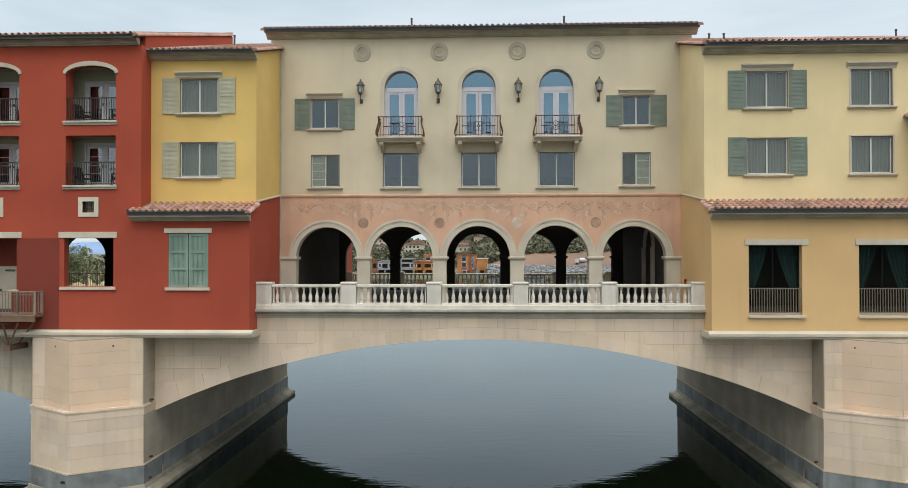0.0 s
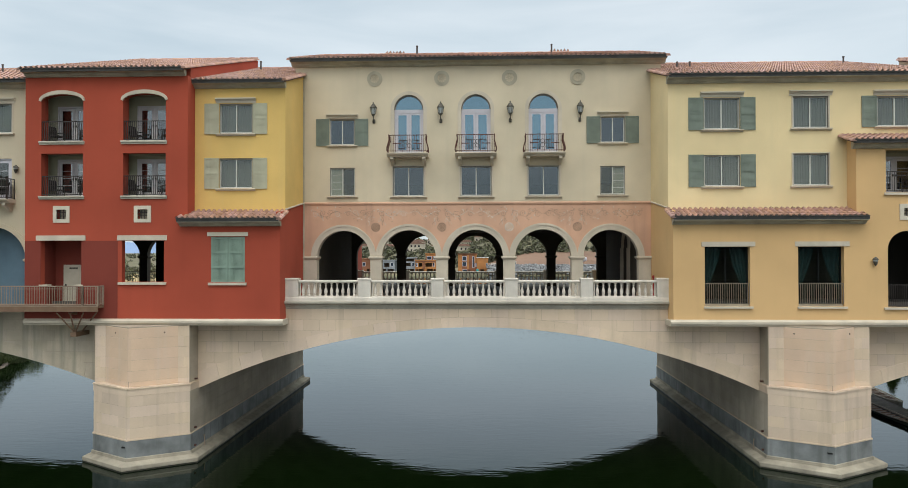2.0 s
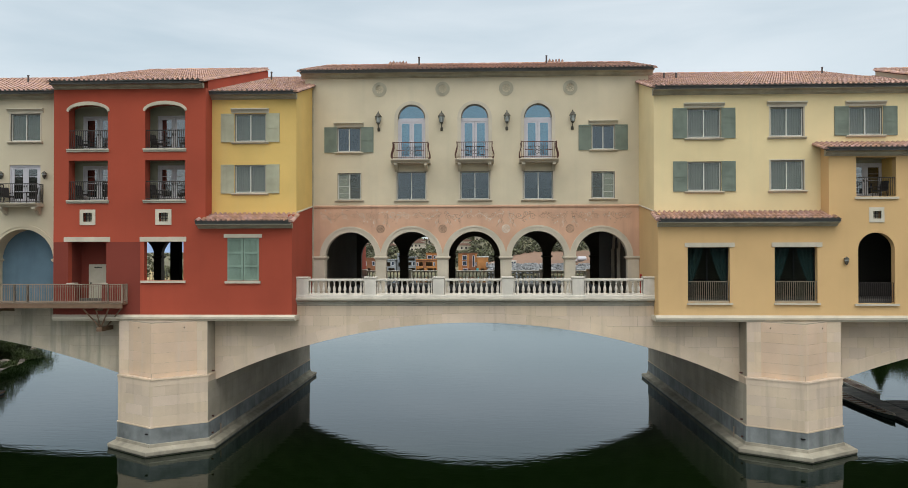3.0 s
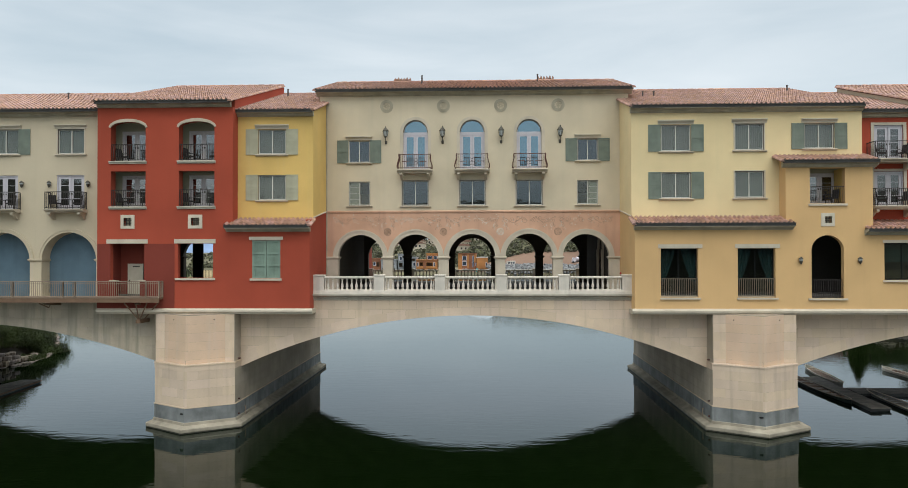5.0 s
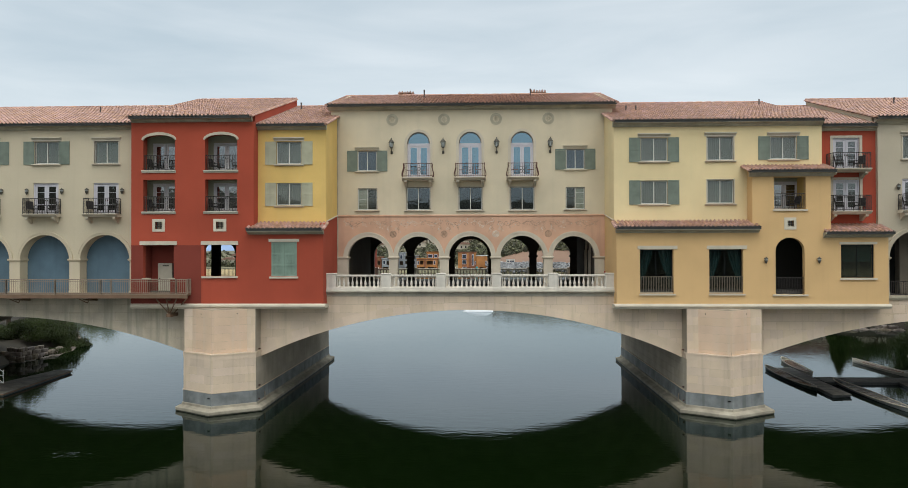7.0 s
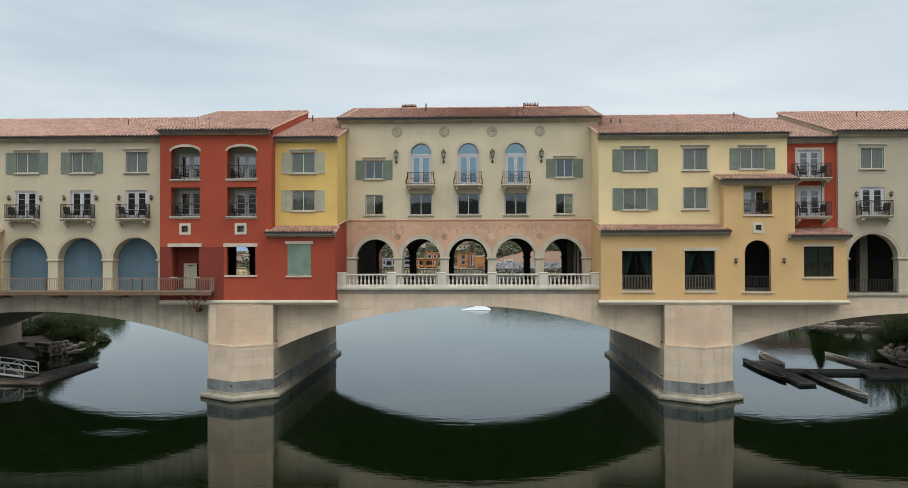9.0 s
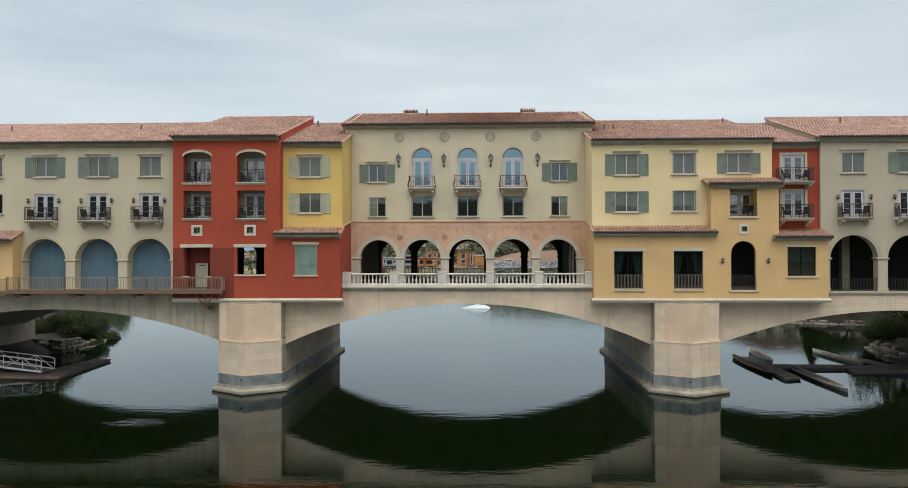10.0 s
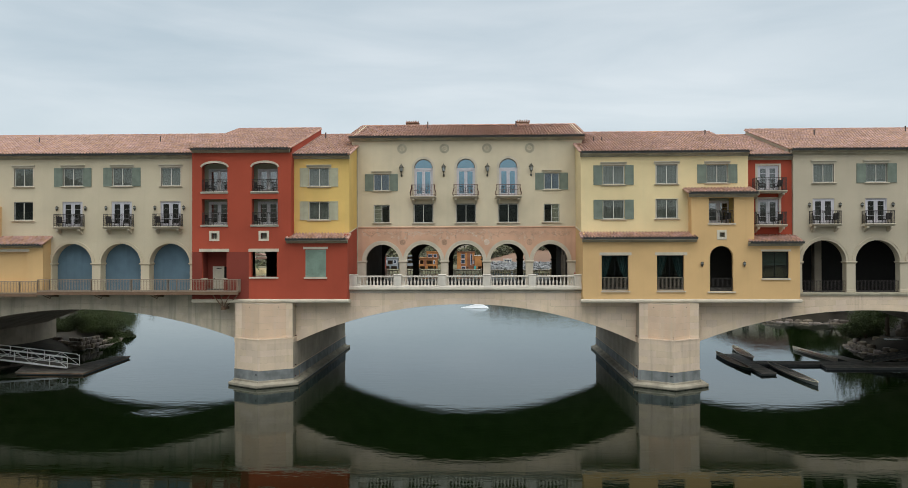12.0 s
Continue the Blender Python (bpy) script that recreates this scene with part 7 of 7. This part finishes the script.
# rising dirt bench behind the rubble
ridge = Mesh()
n = 60
v = []
for i in range(n + 1):
    a = -2600 + 5200 * i / n
    h = 62 + 55 * noise.noise((a * 0.0016, 2.0, 0.0)) + 26 * noise.noise((a * 0.006, 5.0, 0.0)) + 12 * noise.noise((a * 0.02, 9.0, 0.0))
    v += [(a, 2900, -5), (a, 3100, max(8, h * 0.4 + (44 if a < -900 else 0)))]
ridge.add(v, [(2 * i, 2 * i + 2, 2 * i + 3, 2 * i + 1) for i in range(n)])
tagged(raw(ridge, "backdrop", MOUNTAIN), "hazy blue mountains on the horizon", "mountains", kind="structure")


GLAZING = material("dark site glazing", (0.035, 0.05, 0.07), 0.2, 0.1, 1.0, 3, 0.0)
INNER = material("raw timber interior", (0.10, 0.065, 0.04), 0.9, 0.3, 0.4, 3, 0.0)
PALE_ROOF = material("pale roofing", (0.62, 0.58, 0.52), 0.8, 0.1, 0.5, 3, 0.0)


def site_block(label, x0, x1, y, z, top, mat, framed=(), raw_holes=(), roof=None, floors=(), deep=12, panels=()):
    """A boxy building under construction: framed windows, raw openings, floor edges, roof slab."""
    t = thing("unfinished_building", label, "building")
    wins = [rect(*q) for q in framed] + [rect(*q) for q in raw_holes]
    Mesh().panel(rect(x0, x1, z, top), wins, y, y + 0.35).put("wall", mat, t)
    Mesh().box(x0 + 0.05, x1 - 0.05, y + 2.2, y + deep, z, top - 0.1).put("core", INNER, t)
    for s in (x0, x1 - 0.3):
        Mesh().box(s, s + 0.3, y + 0.36, y + deep, z, top).put("side_wall", mat, t)
    Mesh().box(x0 - 0.3, x1 + 0.3, y - 0.35, y + deep + 0.3, top, top + 0.4).put("roof", roof or mat, t)
    for f in floors:
        Mesh().box(x0, x1, y + 0.37, y + deep, f - 0.15, f + 0.15).put("floor_slab", mat, t)
    for a, b, c, d in framed:
        k = holder("window", t)
        Mesh().panel(rect(a, b, c, d), [rect(a + 0.2, b - 0.2, c + 0.2, d - 0.2)], y - 0.06, y + 0.12).put("frame", WHITE, k)
        Mesh().box(a + 0.2, b - 0.2, y + 0.05, y + 0.1, c + 0.2, d - 0.2).put("glazing", GLAZING, k)
    for a, b, c, d, pm in panels:
        Mesh().box(a, b, y - 0.08, y - 0.01, c, d).put("cladding_panel", pm, t)
    return t


site_block("unfinished tower in brown and orange sheathing with white-framed windows", -13.7, -3.7, 404, 1.0, 11.2, PLY_DARK,
           [(-11.5, -9.1, 7.7, 10.2), (-11.5, -9.1, 4.8, 7.2), (-11.3, -8.8, 1.2, 3.2), (-6.1, -5.0, 4.0, 10.2), (-4.5, -3.85, 4.6, 6.4)], [(-8.2, -7.2, 1.2, 3.0)], None, (4.2, 7.5),
           panels=[(-13.7, -11.6, 1.0, 11.0, PLY), (-9.0, -7.9, 3.4, 11.0, PLY), (-4.9, -3.75, 6.6, 11.0, PLY)])
site_block("unfinished block in orange sheathing with a pale roof", -3.6, 2.4, 402.5, 1.0, 9.2, PLY, [(1.2, 2.2, 4.4, 6.6)], [(-1.8, 0.2, 1.1, 3.2)], PALE_ROOF, (4.2,), 10, [(-3.4, -1.2, 4.6, 8.8, PLY), (-1.1, 1.0, 6.9, 8.9, PLY)])
site_block("long unfinished building with open framed floors", -36.6, -25.4, 404, 1.0, 7.8, PLY, [(-36.3, -35.3, 4.5, 6.6), (-27.3, -26.3, 4.5, 6.7)],
           [(-34.9, -33.0, 4.6, 6.7), (-31.2, -27.7, 4.6, 6.6), (-36.2, -35.2, 1.1, 3.2), (-34.9, -32.1, 1.1, 3.3), (-30.4, -27.2, 1.1, 3.3), (-26.8, -25.7, 1.1, 3.3)], None, (4.0,), 12, [(-36.6, -25.4, 7.0, 7.7, PLY_DARK), (-32.8, -31.4, 3.4, 6.9, PLY_DARK)])
site_block("stepped upper storey in brown and orange sheathing", -31.2, -24.6, 406, 7.2, 11.3, PLY_DARK, [(-30.6, -28.0, 8.3, 10.2), (-27.2, -25.3, 8.3, 10.2)], (), PLY, (), 9, [(-31.2, -24.6, 10.4, 11.2, PLY)])
site_block("grey wrapped building with long open balconies", -43.6, -36.7, 405, 1.0, 9.2, GREYBOX, [(-38.6, -37.2, 4.6, 6.8)], [(-43.2, -39.2, 4.9, 6.6), (-43.0, -37.4, 1.2, 3.4), (-43.2, -37.4, 7.4, 8.7)], GREYBOX, (4.2, 7.1))
site_block("grey stair tower under construction", -47.2, -43.9, 408, 1.0, 11.0, GREYBOX, [(-46.4, -44.8, 7.6, 10.0)], [(-46.6, -44.6, 4.0, 6.4)], GREYBOX, (4.0, 7.2), 9)
site_block("low grey wrapped building under construction", -56.0, -47.6, 404, 1.0, 7.8, GREYBOX, [(-55.4, -54.0, 4.8, 6.9), (-50.0, -48.4, 4.8, 6.9)], [(-53.4, -50.6, 4.4, 6.6), (-55.6, -52.4, 1.2, 3.4), (-51.6, -48.2, 1.2, 3.4)], GREYBOX, (4.1,))
site_block("brown building among the construction blocks", -66.0, -56.4, 405, 1.0, 8.6, PLY_DARK, [(-65.2, -63.6, 4.8, 7.0), (-60.6, -59.0, 4.8, 7.0)], [(-62.8, -61.4, 1.2, 3.4), (-58.6, -57.0, 4.4, 6.8)], None, (4.1,))


def mound(x, y, r, h, mat, label):
    z = land(x, y)
    m, n = Mesh(), 14
    rows = [(1.15, -0.6), (0.95, 0.12), (0.62, 0.5), (0.3, 0.86), (0.08, 1.0)]
    v = [(x + r * w * (1 + 0.14 * math.sin(3 * a + w * 5)) * math.cos(a), y + r * w * 0.7 * math.sin(a), z + h * q + 0.05 * h * math.sin(5 * a)) for w, q in rows for a in (2 * math.pi * i / n for i in range(n))]
    m.add(v, [(k * n + i, k * n + (i + 1) % n, (k + 1) * n + (i + 1) % n, (k + 1) * n + i) for k in range(4) for i in range(n)] + [tuple(4 * n + i for i in range(n))])
    tagged(m.put("soil_mound", mat), label, "mound")


mound(25.8, 408, 6.5, 3.4, material("pale gravel", (0.42, 0.36, 0.30), 0.95, 0.15, 0.5, 3, 0.2), "pale gravel heap on the building site")
mound(60.0, 428, 9.0, 3.0, DIRT, "reddish soil heap on the graded slope")


def site_trailer(x, y, w):
    z = land(x, y)
    t = thing("site_trailer", "white site office trailer on the graded dirt", "trailer", (0, 0, 0), "site trailers")
    Mesh().soft_box(x, x + w, y, y + 2.6, z + 0.5, z + 3.1, 0.04).put("cabin", PALE_ROOF, t)
    Mesh().box(x - 0.1, x + w + 0.1, y - 0.1, y + 2.7, z + 3.1, z + 3.25).put("roof", PALE_ROOF, t)
    for a in (0.15, 0.45, 0.72):
        Mesh().box(x + w * a, x + w * a + 1.0, y - 0.02, y + 0.05, z + 1.6, z + 2.5).put("window", GLAZING, t)
    Mesh().box(x + 0.4, x + w - 0.4, y + 0.3, y + 2.3, z - 0.3, z + 0.5).put("undercarriage", HOLE, t)


site_trailer(4.2, 424, 7.0)
site_trailer(13.5, 430, 5.0)


def parked_car(x, y, turn):
    t = thing("parked_car", "dark car parked on the graded dirt", "car", (0, 0, 0))
    paint = material("dark car paint", (0.02, 0.022, 0.026), 0.3, 0.05, 1.0, 10, 0.0)
    Mesh().prism([(-2.3, 0.35), (2.3, 0.35), (2.35, 0.75), (2.1, 0.95), (-2.2, 1.0), (-2.35, 0.7)], -0.9, 0.9, "y").put("body", paint, t)
    Mesh().prism([(-2.0, 0.98), (1.0, 0.95), (0.3, 1.55), (-1.5, 1.58)], -0.8, 0.8, "y").put("cabin", GLAZING, t)
    for a in (-1.45, 1.45):
        for s in (-0.8, 0.8):
            Mesh().lathe([(0.34, -0.1), (0.34, 0.1)], (0, 0, 0), 12).put("wheel", HOLE, t).matrix_local = pose(a, s, 0.34, 90, 0, 0)
    t.matrix_basis = pose(x, y, land(x, y), 0, 0, turn)


parked_car(17.0, 413, 8)


def villa(x, y, w, h, seed):
    r = random.Random(seed)
    z = land(x, y) - 0.5
    t = thing("villa", "pale plastered hillside villa with a tiled roof", "house", (0, 0, 0), "hillside villas")
    Mesh().box(x - w / 2, x + w / 2, y, y + 9, z, z + h).put("wall", VILLA, t)
    Mesh().prism([(x - w / 2 - 0.6, z + h), (x + w / 2 + 0.6, z + h), (x + w * 0.2, z + h + 1.6), (x - w * 0.2, z + h + 1.6)], y - 0.6, y + 9.6, "y").put("roof", VILLA_ROOF, t)
    n = max(2, int(w / 2.6))
    for i in range(n):
        a = x - w / 2 + w * (i + 0.5) / n
        for f in range(max(1, int(h / 3))):
            if r.random() < 0.8:
                Mesh().box(a - 0.6, a + 0.6, y - 0.06, y + 0.1, z + 3 * f + 0.9, z + 3 * f + 2.4).put("window", HOLE, t)
    return t


for i in range(13):
    villa(-118 + 8.6 * i + rng.uniform(-2, 2), 560 + rng.uniform(-40, 60), rng.uniform(9, 15), rng.choice((3.6, 6.4, 6.4)), 40 + i)
for i, (x, y) in enumerate(((-160, 520), (-171, 545), (-178, 512), (-188, 560))):
    villa(x, y, rng.uniform(9, 12), (4.0, 6.4, 4.2, 6.4)[i], 60 + i)
for i, (x, y) in enumerate(((-14, 610), (-2, 585), (12, 640), (-40, 640), (-52, 600))):
    villa(x, y, rng.uniform(10, 14), 4.2, 80 + i)

toilet = thing("portable_toilet", "teal portable toilet on the building site", "toilet", (0, 0, 0))
Mesh().box(-3.9, -2.7, 397.0, 398.2, 1.2, 3.4).put("cabin", material("teal plastic", (0.05, 0.36, 0.36), 0.5, 0.08, 1.0, 10, 0.05), toilet)
Mesh().prism([(-3.95, 3.4), (-2.65, 3.4), (-2.9, 3.65), (-3.7, 3.65)], 396.95, 398.25, "y").put("roof", GREYBOX, toilet)

lodge = thing("lakeside_building", "pale plastered lakeside building beyond the dock", "building")
Mesh().box(66, 112, 180, 194, 0.5, 12).put("wall", VILLA, lodge)
Mesh().prism([(65, 12), (113, 12), (104, 15.5), (76, 15.5)], 179, 195, "y").put("roof", TILE_BED, lodge)
for i in range(10):
    for f in range(3):
        Mesh().box(68.0 + 4.4 * i, 69.7 + 4.4 * i, 179.9, 180.1, 1.6 + 3.6 * f, 3.7 + 3.6 * f).put("window", HOLE, lodge)

# tank truck on the far dirt road
truck = thing("tank_truck", "white water tank truck parked on the dirt road", "truck")
tx, ty = 54.5, 432.0
tz = land(tx, ty) + 0.1
Mesh().lathe([(0.7, 0), (1.3, 0.3), (1.3, 4.7), (0.7, 5.0)], (0, 0, 0), 12).put("tank", WHITE, truck).matrix_local = pose(tx - 1.0, ty, tz + 2.2, 0, 90, 0)
Mesh().prism([(tx - 3.4, tz + 0.7), (tx - 1.2, tz + 0.7), (tx - 1.2, tz + 3.0), (tx - 2.7, tz + 3.0), (tx - 3.3, tz + 1.9)], ty - 1.1, ty + 1.1, "y").put("cab", WHITE, truck)
Mesh().box(tx - 3.2, tx + 4.2, ty - 0.8, ty + 0.8, tz + 0.6, tz + 0.95).put("chassis", HOLE, truck)
for wx in (-2.5, 1.6, 3.0):
    for s in (-1, 1):
        Mesh().lathe([(0.5, 0), (0.5, 0.3)], (0, 0, 0), 12).put("wheel", HOLE, truck).matrix_local = pose(tx + wx, ty + s * 1.05, tz + 0.5, 90, 0, 0)

# ---- on the water ----
PLANK = material("grey weathered decking", (0.23, 0.20, 0.165), 0.8, 0.25, 1.5, 20, 0.3, obj=0.15)
FASCIA = material("brown dock fascia", (0.30, 0.18, 0.105), 0.8, 0.2, 1.5, 20, 0.2)
ALU = material("aluminium", (0.86, 0.84, 0.79), 0.5, 0.08, 2.0, 40, 0.1)
HULL = material("dark grey hull", (0.075, 0.075, 0.07), 0.4, 0.15, 2.0, 30, 0.05)
GUNWALE = material("pale wood gunwale", (0.60, 0.52, 0.40), 0.6, 0.15, 2.0, 30, 0.1)
BENCH = material("brown varnished bench", (0.30, 0.17, 0.09), 0.5, 0.2, 2.0, 30, 0.1)
BOAT_IN = material("worn boat interior", (0.52, 0.48, 0.40), 0.7, 0.2, 2.0, 30, 0.1)
GELCOAT = material("white gelcoat", (0.60, 0.61, 0.61), 0.4, 0.04, 0.6, 10, 0.02)

ski = thing("water_ramp", "white floating ski ramp on the lake", "ramp", (0, 0, 0))
Mesh().add([(-3.3, 127.3, -0.1), (2.4, 126.6, -0.1), (2.4, 129.6, -0.1), (-3.3, 128.6, -0.1), (-3.3, 127.3, 0.23), (2.45, 126.6, 0.30), (2.45, 129.6, 0.30), (-3.3, 128.6, 0.26), (-0.3, 127.5, 0.98), (1.4, 127.3, 0.84), (1.4, 129.3, 0.84), (-0.3, 128.7, 0.98)],
           [(0, 1, 5, 4), (1, 2, 6, 5), (2, 3, 7, 6), (3, 0, 4, 7), (4, 5, 9, 8), (5, 6, 10, 9), (6, 7, 11, 10), (7, 4, 8, 11), (8, 9, 10, 11)]).put("ramp_body", GELCOAT, ski)
Mesh().box(-0.1, 1.2, 127.7, 128.6, 0.80, 0.92).put("ramp_deck", GELCOAT, ski)


def dock(label, poly, z=0.45, edge=None):
    """A floating dock: fascia round it, float below, planks laid across."""
    t = thing("floating_dock", label, "dock")
    Mesh().prism(poly, 0.32, z - 0.04, "z").put("fascia", edge or FASCIA, t)
    inner = [(x + (sum(p[0] for p in poly) / len(poly) - x) * 0.02, y + (sum(p[1] for p in poly) / len(poly) - y) * 0.02) for x, y in poly]
    Mesh().prism(inner, -0.2, 0.34, "z").put("float", HULL, t)
    y, top = min(p[1] for p in poly), max(p[1] for p in poly)
    while y < top - 0.05:
        y1 = min(y + 0.29, top)
        ym = (y + y1) / 2
        cut = []
        for (xa, ya), (xb, yb) in zip(poly, poly[1:] + poly[:1]):
            if (ya - ym) * (yb - ym) < 0:
                cut.append(xa + (xb - xa) * (ym - ya) / (yb - ya))
        cut.sort()
        for a, b in zip(cut[::2], cut[1::2]):
            Mesh().box(a, b, y + 0.008, y1 - 0.008, z - 0.04, z).put("plank", PLANK, t)
        y += 0.29
    return t


dock("weathered floating dock at the foot of the gangway", [(-44.85, 40.4), (-37.77, 40.0), (-38.75, 52.1), (-40.52, 52.1), (-41.21, 45.4), (-46.81, 45.2)])
dock("dark floating finger dock between moored boats", [(28.23, 41.3), (29.8, 41.6), (30.59, 55.8), (29.01, 55.4)], edge=HULL)
dock("long dark floating dock reaching the bank", [(30.24, 47.4), (36.49, 47.4), (36.1, 45.2), (48.19, 45.6), (48.19, 49.2), (30.44, 50.0)], edge=HULL)
dock("short dark floating dock behind the cream boat", [(40.32, 49.6), (42.19, 49.5), (41.5, 54.2), (40.03, 54.2)], edge=HULL)


def gangway(pa, pb, w=1.5, rail=1.1, metal=None, label="silver aluminium gangway with truss side rails"):
    """A ramp with a truss rail on each side."""
    metal = metal or ALU
    t = thing("gangway", label, "gangway")
    a, b = Vector(pa), Vector(pb)
    d = (b - a)
    u = d.normalized()
    s = Vector((-u.y, u.x, 0)).normalized()
    n = 8
    v = [a - s * w / 2, b - s * w / 2, b + s * w / 2, a + s * w / 2]
    Mesh().add([p for p in v] + [p - Vector((0, 0, 0.12)) for p in v], [(0, 1, 2, 3), (4, 7, 6, 5), (0, 4, 5, 1), (1, 5, 6, 2), (2, 6, 7, 3), (3, 7, 4, 0)]).put("tread", PLANK, t)
    up = Vector((0, 0, rail))
    for q in (-1, 1):
        o = s * (q * w / 2)
        k = holder("side_truss", t)
        Mesh().tube([a + o + up * 0.4, a + o + up * 0.85, a + o + up + u * 0.3, b + o + up - u * 0.3, b + o + up * 0.85, b + o + up * 0.4, b + o + up * 0.12], 0.05, 6).put("top_chord", metal, k)
        Mesh().tube([a + o, b + o], 0.09, 6).put("bottom_chord", metal, k)
        Mesh().tube([a + o + up * 0.55, b + o + up * 0.55], 0.03, 6).put("mid_rail", metal, k)
        for i in range(n):
            p, r = a + d * (i / n) + o, a + d * ((i + 1) / n) + o
            Mesh().tube([p, p + up], 0.03, 5).put("upright", metal, k)
            Mesh().tube([p + (up if i % 2 else up * 0), r + (up * 0 if i % 2 else up)], 0.03, 5).put("diagonal", metal, k)
    return t


gangway((-40.3, 42.8, 0.66), (-56.0, 44.6, 2.1), 1.9)
gangway((41.6, 48.0, 0.7), (54.0, 50.4, 2.3), 1.3, 0.28, HULL, "dark grey ramp with low side beams from dock to bank")


def long_boat(at, turn, label, skin, inside, length=11.0, wide=1.15, bench=None):
    """A long narrow paddling boat with benches."""
    t = thing("long_boat", label, "boat", (0, 0, 0), "moored boats")
    n, hull, inner = 18, [], []
    sec = []
    for i in range(n + 1):
        u = i / n
        w = wide / 2 * (math.sin(math.pi * min(max(u, 0.0), 1.0)) ** 0.55) + 0.015
        lift = 0.24 + 0.13 * abs(2 * u - 1) ** 3
        y = (u - 0.5) * length
        sec.append((w, lift, y))
        hull += [(-w, y, lift), (-w * 0.8, y, 0.04), (0, y, -0.15), (w * 0.8, y, 0.04), (w, y, lift)]
        inner += [(-w * 0.9, y * 0.985, lift - 0.01), (-w * 0.7, y * 0.985, 0.12), (w * 0.7, y * 0.985, 0.12), (w * 0.9, y * 0.985, lift - 0.01)]
    raw_h = Mesh().add(hull, [(i * 5 + j, i * 5 + j + 1, (i + 1) * 5 + j + 1, (i + 1) * 5 + j) for i in range(n) for j in range(4)])
    raw_h.put("hull", skin, t)
    Mesh().add(inner, [(i * 4 + j, i * 4 + j + 1, (i + 1) * 4 + j + 1, (i + 1) * 4 + j) for i in range(n) for j in range(3)]).put("inside", inside, t)
    for s in (-1, 1):
        Mesh().tube([(s * w, y, z + 0.01) for w, z, y in sec], 0.045, 5).put("gunwale", GUNWALE, t)
    for i in range(3, n - 2):
        w, z, y = sec[i]
        Mesh().box(-w * 0.9, w * 0.9, y - 0.11, y + 0.11, z - 0.09, z - 0.03).put("bench", bench or BENCH, t)
    t.matrix_basis = pose(*at, 0, 0, turn)
    return t


PALE_HULL = material("cream painted hull", (0.62, 0.56, 0.46), 0.5, 0.12, 1.5, 30, 0.05)
GREEN_HULL = material("dark green hull", (0.075, 0.092, 0.08), 0.5, 0.15, 1.5, 30, 0.05)
GREY_HULL = material("grey hull", (0.23, 0.235, 0.225), 0.5, 0.15, 1.5, 30, 0.05)
long_boat((28.28, 50.2, LAKE), -1.5, "dark green paddling boat with a pale gunwale moored at the dock", GREEN_HULL, BOAT_IN, 12.4)
boat = long_boat((31.62, 57.0, LAKE), -7, "cream paddling boat with wooden benches moored at the dock", PALE_HULL, PALE_HULL, 10.8)
copy_thing(boat, pose(39.44, 56.1, LAKE, 0, 0, 2.5))
long_boat((31.37, 42.2, LAKE), -1.5, "weathered grey paddling boat moored off the finger dock", GREY_HULL, GREY_HULL, 13.0, bench=PLANK)

# abutments that close the side spans
for x0, x1 in ((-75, -52.7), (55.0, 75)):
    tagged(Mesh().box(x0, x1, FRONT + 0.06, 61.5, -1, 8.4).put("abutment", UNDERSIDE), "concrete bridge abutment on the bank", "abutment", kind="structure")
utility = thing("utility_box", "white utility box on the bank path", "box", (0, 0, 0))
Mesh().soft_box(49.3, 50.9, 58.9, 59.7, 0.65, 1.65, 0.03).put("cabinet", GELCOAT, utility)
Mesh().soft_box(49.2, 51.0, 58.85, 59.75, 1.65, 1.73, 0.02).put("lid", GELCOAT, utility)
